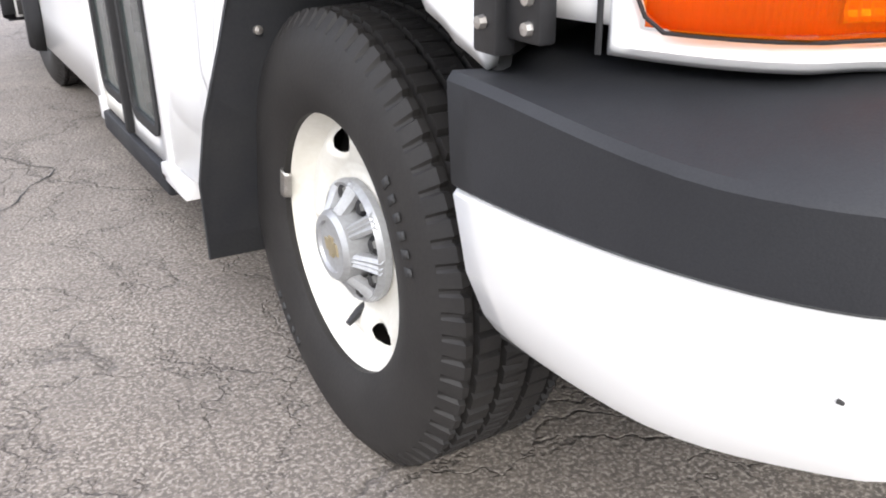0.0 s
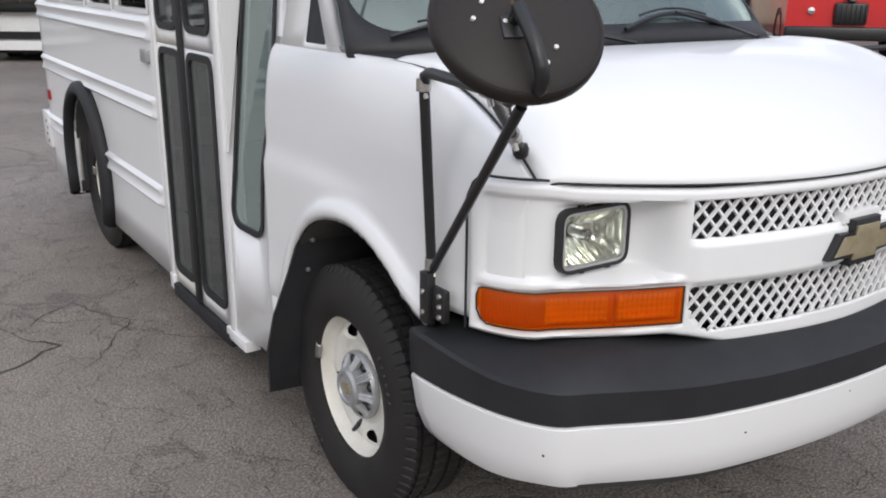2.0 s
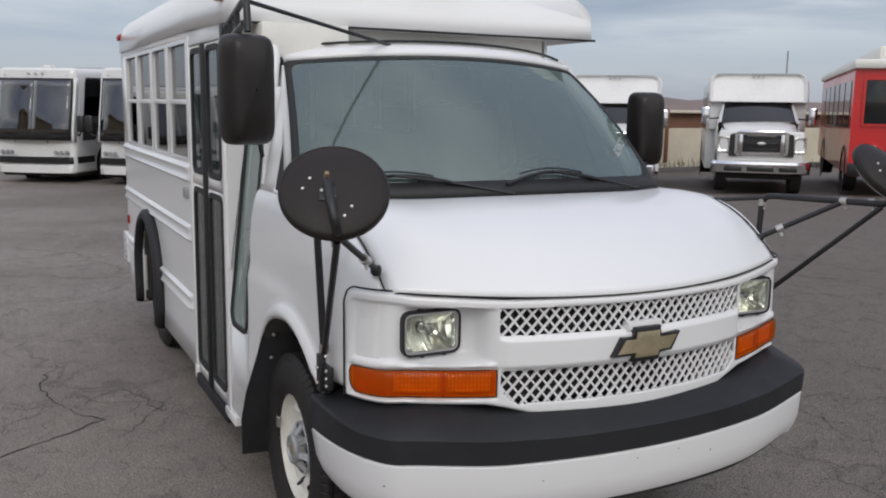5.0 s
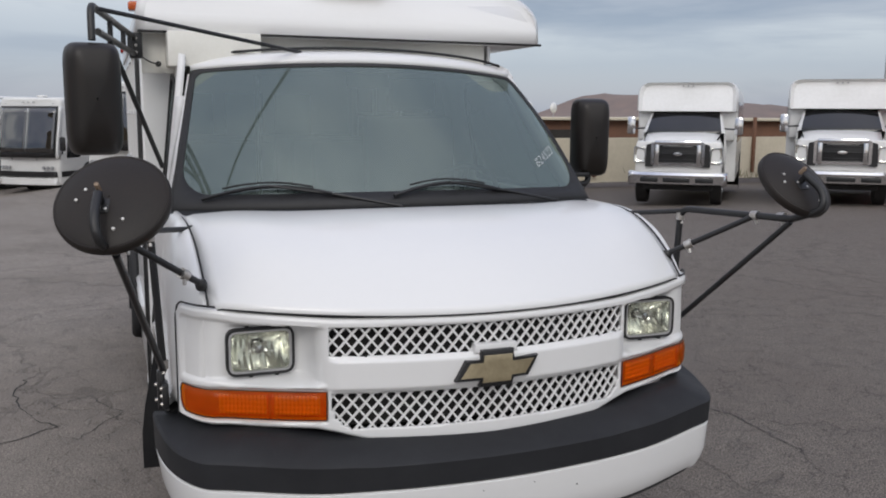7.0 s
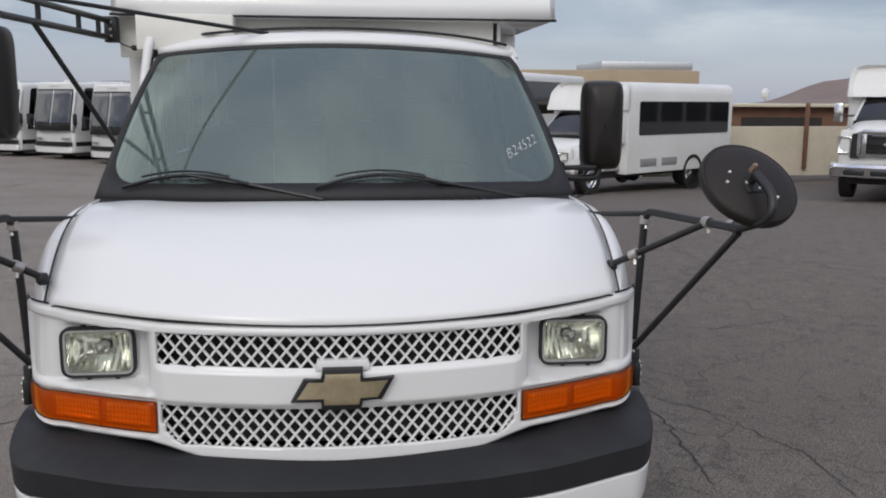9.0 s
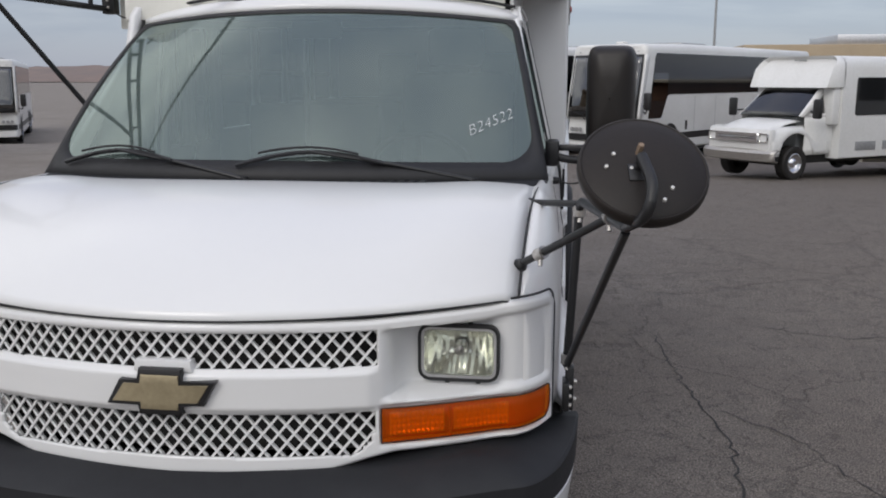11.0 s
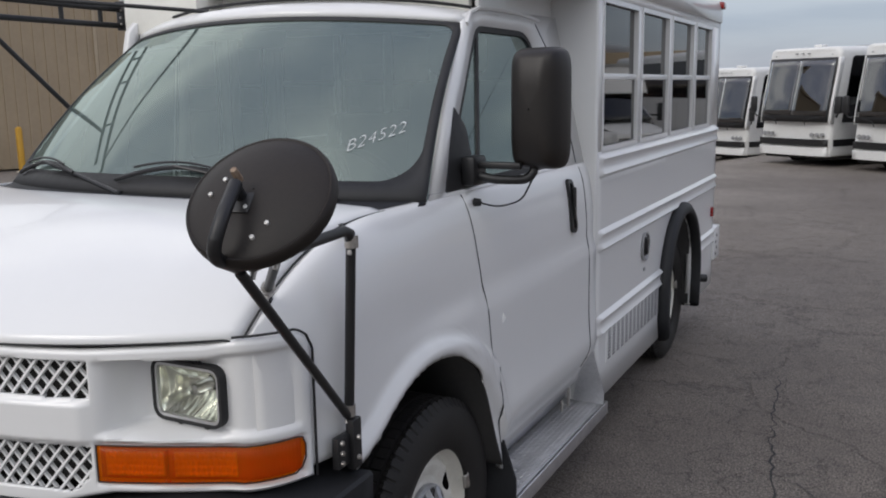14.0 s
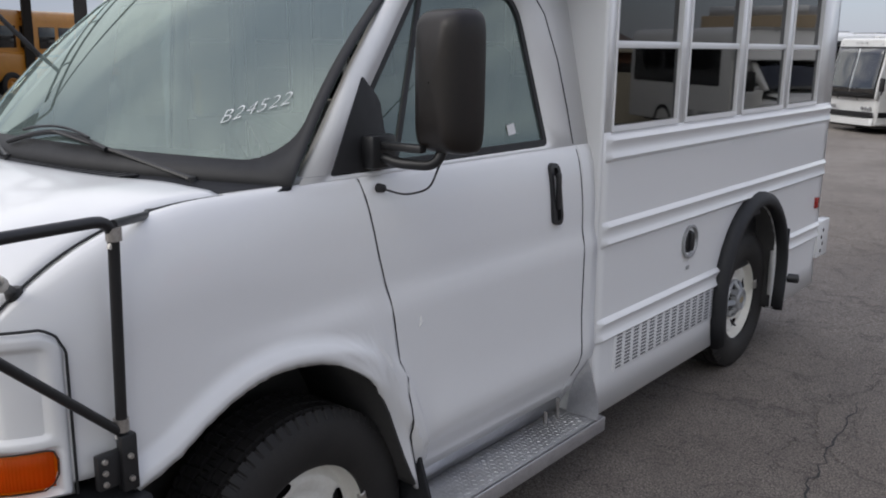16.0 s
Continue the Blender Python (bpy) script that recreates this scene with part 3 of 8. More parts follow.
def coach(label):
    """A highway coach, nose at y = 0 facing -y, middle at x = 0, 13.4 m long."""
    t = thing("coach_bus", label, "coach", group="row of parked coaches")
    W, H, L = 1.275, 3.46, 13.4

    def nose(x, z, off=0.0):
        """The raked, slightly bowed front."""
        return (x, 0.34 * ss(1.2, 3.5, z) + 0.05 * ss(1.1, 0.3, z) + 0.13 * (abs(x) / W) ** 2.4 - off, z)
    # body shell: the front outline, then the section swept along y
    sec = rounded([(-W, 0.30), (W, 0.30), (W, H), (-W, H)], [0.08, 0.08, 0.22, 0.22], 5)
    bm_ = bmesh.new()
    rows = []
    for k, back in ((0.90, 0.0), (0.955, 0.006), (0.985, 0.035), (1.0, 0.10)):
        rows.append([(x * k, nose(x * k, 1.9 + (z - 1.9) * k)[1] + back, 1.9 + (z - 1.9) * (1 - (1 - k) * 0.6)) for x, z in sec])
    for y in (0.9, 3, 8, L - 0.15):
        rows.append([(x, y, z + 0.05 * ss(0.9, 3.0, y) * (z > 2.5)) for x, z in sec])
    rows.append([(x * 0.96, L, 1.9 + (z - 1.9) * 0.97) for x, z in sec])
    vs = sheet(bm_, rows, close=True)
    bm_.faces.new(vs[0]); bm_.faces.new(vs[-1])
    part("body", bm_, WHITE2, t)
    # front: black mask with two raked panes in it, white pillars outside it
    bm_ = bmesh.new()
    sheet(bm_, [[nose(-1.19 + 2.38 * u / 14, 1.30 + 1.85 * v / 10, 0.016) for u in range(15)] for v in range(11)])
    mask = part("windshield_surround", bm_, BLACK, t, "gloss black windshield surround", solid=0.02, ref=(0, 3, 2))
    for s in (-1, 1):
        bm_ = bmesh.new()
        rows = [[nose(s * (0.010 + 1.135 * u / 10), 1.50 + 1.57 * v / 10 - 0.03 * (u / 10) * (v == 0), 0.026) for u in range(11)] for v in range(11)]
        sheet(bm_, rows)
        part("windshield_pane", bm_, COACHGL2, mask, solid=0.008, ref=(0, 3, 2))
        bm_ = bmesh.new()
        x = s * 0.52
        tube(bm_, [nose(x, 1.22, 0.03), nose(x - 0.05, 1.36, 0.05), nose(x + s * 0.42, 1.44, 0.05)], 0.014, 6)
        part("wiper", bm_, BLACK, t)
        # lamps in a row, a black bumper band, a white lower bumper
        for i in range(3):
            bm_ = bmesh.new()
            x, z = s * (0.72 + 0.16 * i), 0.93
            p = nose(x, z)
            lathe(bm_, [(0.001, p[1] - 0.02), (0.055, p[1] - 0.018), (0.065, p[1] + 0.0), (0.066, p[1] + 0.03)], 14, "y", (x, 0, z))
            part("headlamp", bm_, HUBGREY, t)
        bm_ = bmesh.new()
        p = nose(s * 0.9, 0.44)
        lathe(bm_, [(0.001, p[1] - 0.02), (0.05, p[1] - 0.018), (0.06, p[1] + 0.02)], 12, "y", (s * 0.9, 0, 0.44))
        part("fog_lamp", bm_, HUBGREY, t)
        # white upright pillar between mask and side glass
        bm_ = bmesh.new()
        sheet(bm_, [[(s * 1.215, nose(s * 1.215, z, 0.012)[1], z), (s * 1.258, nose(s * 1.258, z, 0.012)[1] + 0.02, z), (s * (W + 0.014), nose(s * W, z)[1] + 0.12, z)] for z in [1.25 + 0.19 * i for i in range(11)]])
        part("front_pillar", bm_, WHITE2, t, solid=0.012, ref=(0, 3, 2))
    for name, mm, z0, z1, o in (("nose_band", BLACK, 0.60, 0.80, 0.022), ("bumper", WHITE2, 0.30, 0.565, 0.045)):
        bm_ = bmesh.new()
        rows = [[nose(-1.23 + 2.46 * u / 14, z, q) for u in range(15)] for z, q in ((z0, 0.0), (z0 + 0.012, o), (z1 - 0.012, o), (z1, 0.0))]
        sheet(bm_, rows)
        part(name, bm_, mm, t, "black bumper band" if mm is BLACK else "", solid=0.01, ref=(0, 3, 0.6))
    # sides: dark glass that drops at the driver's window, black band, pale skirt joints
    for s in (-1, 1):
        bm_ = bmesh.new()
        poly = rounded([(0.62, 1.28), (1.42, 1.28), (1.78, 1.98), (12.9, 1.98), (12.9, 3.20), (0.95, 3.20)], [0.06, 0.10, 0.12, 0.25, 0.30, 0.14], 4)
        prism(bm_, poly, "x", s * (W - 0.02), s * (W + 0.010))
        sg_ = part("side_glass", bm_, COACHBLK, t, "long dark tinted side glass")
        bm_ = bmesh.new()
        prism(bm_, rounded([(0.80, 1.80), (1.62, 1.80), (1.75, 2.06), (1.75, 2.62), (0.88, 2.62)], 0.06, 3), "x", s * (W - 0.01), s * (W + 0.014))
        part("driver_pane", bm_, COACHGL2, sg_)
        for y0, y1 in ((0.30, 1.30), (2.62, 8.45), (11.05, 13.2)):
            bm_ = bmesh.new()
            prism(bm_, [(y0, 0.60), (y1, 0.60), (y1, 0.80), (y0, 0.80)], "x", s * (W - 0.02), s * (W + 0.010))
            part("side_band", bm_, BLACK, t)
        for y in (2.0, 9.1, 10.4):
            bm_ = bmesh.new()
            lathe(bm_, [(0.60, s * (W + 0.004)), (0.60, s * (W + 0.014)), (0.53, s * (W + 0.016)), (0.53, s * (W - 0.15))], 28, "x", (0, y, 0.51))
            part("wheel_arch", bm_, BLACK, t)
            bm_ = bmesh.new()
            lathe(bm_, [(0.53, s * (W + 0.005)), (0.001, s * (W + 0.005))], 28, "x", (0, y, 0.51))
            part("wheel_well", bm_, DARK, t)
            wheel(t, (s * (W - 0.10), y, 0.51), 0.51, 0.28, s)
        for y in (3.6, 5.1, 6.6, 8.1):
            bm_ = bmesh.new()
            box(bm_, (s * W - 0.004, y, 0.82), (s * W + 0.004, y + 0.012, 1.90))
            part("bay_joint", bm_, HUBGREY, t)
        bm_ = bmesh.new()
        prism(bm_, [(3.0, 0.88), (3.13, 0.88), (3.13, 1.16), (3.0, 1.16)], "x", s * (W - 0.01), s * (W + 0.010))
        part("vent", bm_, BLACK, t)
        # tall mirror hung in front of the pillar
        bm_ = bmesh.new()
        tube(bm_, bend([(s * 1.22, 0.42, 1.50), (s * 1.45, 0.16, 1.44), (s * 1.52, 0.12, 1.60)], 0.05), 0.022, 8)
        ma = part("mirror_arm", bm_, BLACK, t)
        bm_ = bmesh.new()
        box(bm_, (s * 1.52 - 0.11, 0.05, 1.55), (s * 1.52 + 0.11, 0.16, 2.05), 0.05)
        part("mirror", bm_, BLACK, ma)
    for x in (-0.22, 0, 0.22, -1.0, 1.0):
        bm_ = bmesh.new()
        p = nose(x, 3.24)
        box(bm_, (x - 0.03, p[1] - 0.012, 3.27 - 0.05 * (abs(x) > 0.9)), (x + 0.03, p[1] + 0.08, 3.30 - 0.05 * (abs(x) > 0.9)), 0.012)
        part("marker_lamp", bm_, HUBGREY, t)
    bm_ = bmesh.new()
    box(bm_, (-0.14, 1.0, H + 0.01), (0.14, 1.3, H + 0.10), 0.04)
    part("roof_aerial", bm_, WHITE2, t)
    bm_ = bmesh.new()
    box(bm_, (-0.7, 3.6, H + 0.02), (0.7, 5.4, H + 0.13), 0.05)
    part("roof_hatch", bm_, HUBGREY, t)
    bm_ = bmesh.new()
    box(bm_, (-1.2, 0.35, 0.20), (1.2, 13.1, 0.36), 0.03)
    part("underbody", bm_, DARK, t)
    return t


COACHBLK = mat("black_coach_glass", (0.010, 0.011, 0.012), (0.016, 0.016, 0.017), 0.06, scale=1.0, fine=6, rvar=0.03, spec=0.6)


def stand(ob, x, y, heading):
    """Sets a vehicle with its nose's middle over (x, y); heading: degrees that it turns from facing -y."""
    ob.matrix_basis = pose(x, y, ground_z(x, y), 0, 0, heading)
    return ob


c0 = stand(coach("white highway coach with dark windshield and black side glass"), 1.94, 25.26, -34)
for i in range(1, 8):
    k = 1.0 if i < 2 else 1.12
    x, y = k * (1.94 - 2.73 * i), k * (27.72 + 2.0 * i) - 2.46
    copy_thing(c0, pose(x, y, ground_z(x, y), 0, 0, -34))


def shuttle(label, nose_kind, W, H, L, side_windows, mesh_name):
    """A cutaway shuttle bus, nose at y = 0 facing -y. nose_kind: 'truck' (tall bonnet) or 'van'."""
    t = thing(mesh_name, label, "shuttle bus", group="parked shuttle buses")
    hw = W / 2
    truck = nose_kind == "truck"
    nl = 1.45 if truck else 1.05
    hood_z, belt, cab_w = (1.62, 1.68, 1.0) if truck else (1.28, 1.42, 0.95)
    # bonnet
    bm_ = bmesh.new()
    rows = []
    for v in range(9):
        f = v / 8
        rows.append([((-0.86 + 1.72 * u / 10) * cab_w * (0.93 + 0.07 * f), 0.10 + nl * f + 0.10 * (1 - f) * (2 * u / 10 - 1) ** 2,
                      hood_z - 0.22 * (1 - f) ** 2.2 - 0.05 * (2 * u / 10 - 1) ** 4 + 0.08 * f) for u in range(11)])
    sheet(bm_, rows)
    part("bonnet", bm_, WHITE2, t, solid=0.02)
    # front panel
    bm_ = bmesh.new()
    box(bm_, (-0.96 * cab_w, 0.14, 0.62), (0.96 * cab_w, 0.34, hood_z - 0.12), 0.06)
    part("front_panel", bm_, WHITE2, t)
    # fenders with arches
    for s in (-1, 1):
        bm_ = bmesh.new()
        rows = []
        for i in range(17):
            y = 0.2 + (nl + 0.75) * i / 16
            d = (y - 0.95) / 0.52
            zb = 0.55 + (0.50 * math.sqrt(max(0, 1 - d * d)) if abs(d) < 1 else 0)
            top = hood_z - 0.10 + 0.06 * i / 16
            rows.append([(s * cab_w * (0.86 + 0.14 * math.sin(math.pi / 2 * min(1, (j / 6) * 1.6))) * (0.97 + 0.03 * min(1, i / 5)), y, top + (zb - top) * j / 6) for j in range(7)])
        sheet(bm_, rows)
        part("fender", bm_, WHITE2, t, solid=0.02)
    # grille with bright frame and bars, headlamps, bumper
    gw = 0.60 if truck else 0.62
    z0, z1 = (0.94, 1.48) if truck else (0.86, 1.06)
    bm_ = bmesh.new()
    o = rounded([(-gw, z0), (gw, z0), (gw, z1), (-gw, z1)], 0.06, 3)
    ring(bm_, o, grow(o, -0.07), lambda p, h: (p[0], 0.06 + 0.08 * h, p[1]), True)
    gr = part("grille", bm_, CHROME, t, "chrome grille frame")
    bm_ = bmesh.new()
    box(bm_, (-gw + 0.05, 0.12, z0 + 0.05), (gw - 0.05, 0.16, z1 - 0.05), 0.01)
    part("grille_backing", bm_, BLACK, gr)
    for k in range(3):
        bm_ = bmesh.new()
        z = z0 + (z1 - z0) * (k + 1) / 4
        box(bm_, (-gw + 0.05, 0.09, z - 0.012), (gw - 0.05, 0.12, z + 0.012), 0.006)
        part("grille_bar", bm_, BLACK if truck else CHROME, gr)
    if truck:
        bm_ = bmesh.new()
        lathe(bm_, [(0.001, 0.065), (0.05, 0.068), (0.06, 0.09)], 20, "y", (0, 0, 0))
        for v in bm_.verts:
            v.co.x *= 2.0
            v.co.z = v.co.z * 0.8 + (z0 + z1) / 2
        part("badge", bm_, CHROME, gr, "plain oval badge")
        for s in (-1, 1):
            bm_ = bmesh.new()
            box(bm_, (s * 0.47 - 0.055, 0.05, z0 - 0.02), (s * 0.47 + 0.055, 0.12, z1 + 0.03), 0.03)
            part("grille_pillar", bm_, CHROME, gr)
            bm_ = bmesh.new()
            prism(bm_, rounded([(s * 0.54, z0 - 0.03), (s * 0.73, z0 - 0.03), (s * 0.71, z1 - 0.06), (s * 0.54, z1 - 0.02)], 0.03, 3), "y", 0.07, 0.13)
            part("grille_side", bm_, BLACK, gr)
        bm_ = bmesh.new()
        box(bm_, (-0.53, 0.035, z1 - 0.06), (0.53, 0.12, z1 + 0.04), 0.03)
        part("grille_bar", bm_, CHROME, gr)
    for s in (-1, 1):
        zc, hx = (1.20, 0.86) if truck else (0.96, 0.78)
        bm_ = bmesh.new()
        o = rounded([(hx - 0.13, zc - 0.2), (hx + 0.14, zc - 0.2), (hx + 0.14, zc + 0.18), (hx - 0.13, zc + 0.14)], 0.04, 3) if truck else rounded([(hx - 0.14, zc - 0.1), (hx + 0.14, zc - 0.1), (hx + 0.14, zc + 0.1), (hx - 0.14, zc + 0.1)], 0.03, 3)
        ring(bm_, [(s * p[0] * cab_w, p[1]) for p in o], [(s * p[0] * cab_w, p[1]) for p in grow(o, -0.02)], lambda p, h: (p[0], 0.10 + 0.08 * h, p[1]), True)
        hl = part("headlamp", bm_, CHROME, t)
        bm_ = bmesh.new()
        rows = []
        for v in range(7):
            rows.append([(s * cab_w * (hx - 0.12 + 0.25 * u / 6), 0.13 + 0.05 * (1 - ((u - 3) / 3) ** 2) * (1 - ((v - 3) / 3) ** 2), zc + (-0.18 + 0.34 * v / 6 if truck else -0.09 + 0.18 * v / 6)) for u in range(7)])
        sheet(bm_, rows)
        part("reflector", bm_, REFLECT, hl)
    bm_ = bmesh.new()
    rows = []
    bz = (0.48, 0.52, 0.72, 0.78, 0.80) if truck else (0.42, 0.45, 0.62, 0.68, 0.70)
    for z, o in zip(bz, (0.10, 0.0, -0.02, 0.03, 0.14)):
        rows.append([(1.12 * cab_w * u / 8, o + 0.16 * (abs(u) / 8) ** 2.5, z) for u in range(-8, 9)])
    sheet(bm_, rows)
    bp_ = part("bumper", bm_, CHROME if truck else STEEL, t, solid=0.03)
    for s in (-1, 0, 1):
        if truck:
            bm_ = bmesh.new()
            w_ = 0.30 if s == 0 else 0.2
            box(bm_, (s * 0.62 - w_, -0.035, 0.56), (s * 0.62 + w_, 0.0, 0.67), 0.03)
            part("bumper_opening", bm_, BLACK, bp_)
    # cab: windshield, pillars, doors
    y0, y1 = nl + 0.05, nl + 0.75
    bm_ = bmesh.new()
    top = 2.18 if truck else 2.02
    across = [-0.95, -0.89] + [-0.89 + 0.178 * u for u in range(1, 10)] + [0.89, 0.95]
    rows = [[(across[u] * cab_w * (1 - 0.10 * v / 6), y0 + (y1 - y0) * v / 6 - 0.10 * (1 - (u / 6 - 1) ** 2), belt + (top - belt) * v / 6) for u in range(13)] for v in range(7)]
    sheet(bm_, rows, mats=lambda i, j: 1 if j in (0, 11) else 0)
    part("windshield", bm_, [COACHBLK if truck else COACHGL, WHITE2], t, solid=0.01)
    for s in (-1, 1):
        bm_ = bmesh.new()
        zt = top
        poly = [(y0 - 0.02, belt - 0.02), (y0 + 1.55, belt - 0.02), (y0 + 1.55, zt), (y1, zt)]
        inn = rounded([(y0 + 0.28, belt + 0.05), (y0 + 1.15, belt + 0.05), (y0 + 1.05, zt - 0.12), (y1 + 0.06, zt - 0.12)], 0.05, 2)
        holed(bm_, poly, inn, lambda p: (s * cab_w * (0.97 - 0.12 * (p[1] - belt) / (zt - belt)), p[0], p[1]))
        d_ = part("cab_side", bm_, WHITE2, t, solid=0.03)
        bm_ = bmesh.new()
        bm_.faces.new([bm_.verts.new((s * cab_w * (0.955 - 0.12 * (p[1] - belt) / (zt - belt)), p[0], p[1])) for p in inn])
        part("door_glass", bm_, COACHGL, d_)
        bm_ = bmesh.new()
        rows = []
        for i in range(7):
            z = belt - (belt - 0.55) * i / 6
            rows.append([(s * cab_w * (0.97 + 0.03 * math.sin(math.pi * i / 6)), y, z) for y in (y0 + 0.1, y0 + 0.9, y0 + 1.55)])
        sheet(bm_, rows)
        part("cab_door", bm_, WHITE2, t, solid=0.03)
        bm_ = bmesh.new()
        x_ = s * (cab_w + 0.28)
        tube(bm_, [(s * cab_w * 0.95, y0 + 0.3, belt + 0.1), (x_ - s * 0.05, y0 + 0.15, belt + 0.08)], 0.02, 8)
        ar = part("mirror_arm", bm_, BLACK, t)
        bm_ = bmesh.new()
        box(bm_, (x_ - 0.10, y0 + 0.05, belt - 0.05), (x_ + 0.10, y0 + 0.17, belt + 0.38), 0.04)
        part("mirror", bm_, CHROME if truck else BLACK, ar)
    # passenger body with overhanging front cap
    by = y1 + 0.30
    bm_ = bmesh.new()
    sec = rounded([(-hw, 0.45), (hw, 0.45), (hw, H), (-hw, H)], [0.03, 0.03, 0.28, 0.28], 4)
    rows = [[(x, y, z) for x, z in sec] for y in (by, by + (L - by) / 2, L)]
    vs = sheet(bm_, rows, close=True)
    bm_.faces.new(vs[0]); bm_.faces.new(vs[-1])
    body = part("body", bm_, WHITE2, t)
    bm_ = bmesh.new()
    cz = top + 0.02
    rows = []
    cap = rounded([(-hw, cz), (hw, cz), (hw, H), (-hw, H)], [0.02, 0.02, 0.28, 0.28], 4)
    for y, k in ((y1 - 0.10, 0.90), (y1 - 0.19, 0.965), (y1 - 0.06, 1.0), (by + 0.05, 1.0)):
        rows.append([(x * (k if k < 1 else 1), y + 0.35 * ss(cz + 0.2, H, z) * (k < 1.0) + 0.28 * ss(cz + 0.2, H, z) * (k == 1.0 and y < by), cz + (z - cz) * (k + 0.01 if k < 0.95 else 1)) for x, z in cap])
    vs = sheet(bm_, rows, close=True)
    bm_.faces.new(vs[0]); bm_.faces.new(vs[-1])
    part("front_cap", bm_, WHITE2, t)
    bm_ = bmesh.new()
    box(bm_, (-hw + 0.05, y1 + 0.06, belt - 0.2), (hw - 0.05, by + 0.01, cz + 0.05), 0.04)
    part("cab_back", bm_, WHITE2, t)
    for x in (-0.12, 0, 0.12):
        bm_ = bmesh.new()
        box(bm_, (x - 0.020, y1 + 0.15, H - 0.10), (x + 0.020, y1 + 0.26, H - 0.075), 0.008)
        part("marker_lamp", bm_, HUBGREY, t)
    for s in (-1, 1):
        x = s * hw
        if side_windows == 1:
            spans = [(by + 0.45, L - 0.2)]
        else:
            wd = (L - by - 0.7) / side_windows
            spans = [(by + 0.4 + wd * i, by + 0.4 + wd * i + wd * 0.86) for i in range(side_windows)]
        for a, b_ in spans:
            bm_ = bmesh.new()
            prism(bm_, rounded([(a, 1.42), (b_, 1.42), (b_, H - 0.48), (a, H - 0.48)], 0.06, 3), "x", x - s * 0.02, x + s * 0.012)
            part("side_window", bm_, COACHBLK, t)
        for a in (by + 0.55, by + 1.5):
            bm_ = bmesh.new()
            box(bm_, (x - 0.012, a, 0.62), (x + 0.012, a + 0.7, 0.82), 0.004)
            part("vent_grille", bm_, HUBGREY, t)
        for y, o in ((0.95, 0.0), (L - 1.9, 0.05)):
            r_ = 0.46 if truck else 0.38
            wheel(t, (s * (cab_w * 0.86 + o), y, r_), r_, 0.28, s)
            if y > 2:
                bm_ = bmesh.new()
                lathe(bm_, [(r_ * 1.25, s * (hw + 0.004)), (r_ * 1.25, s * (hw + 0.015)), (r_ * 1.02, s * (hw + 0.015)), (r_ * 1.02, s * (hw - 0.2))], 28, "x", (0, y, r_))
                part("wheel_arch", bm_, BLACK, t)
    bm_ = bmesh.new()
    box(bm_, (-0.8, 0.4, 0.35), (0.8, L - 0.2, 0.62), 0.04)
    part("underbody", bm_, DARK, t)
    bm_ = bmesh.new()
    box(bm_, (-0.75, y0 + 0.05, 0.7), (0.75, y0 + 0.55, belt - 0.02), 0.05)
    part("dashboard", bm_, DASH, t)
    return t


big = stand(shuttle("white truck-nosed shuttle bus with chrome grille and bumper", "truck", 2.44, 2.92, 9.6, 6, "shuttle_bus"), 11.15, 14.75, -40)
copy_thing(big, pose(14.25, 12.95, ground_z(14.25, 12.95), 0, 0, -42))
mini = stand(shuttle("white van-nosed minibus with one long dark side window", "van", 2.3, 2.75, 7.0, 1, "minibus"), 4.72, 18.9, -54)


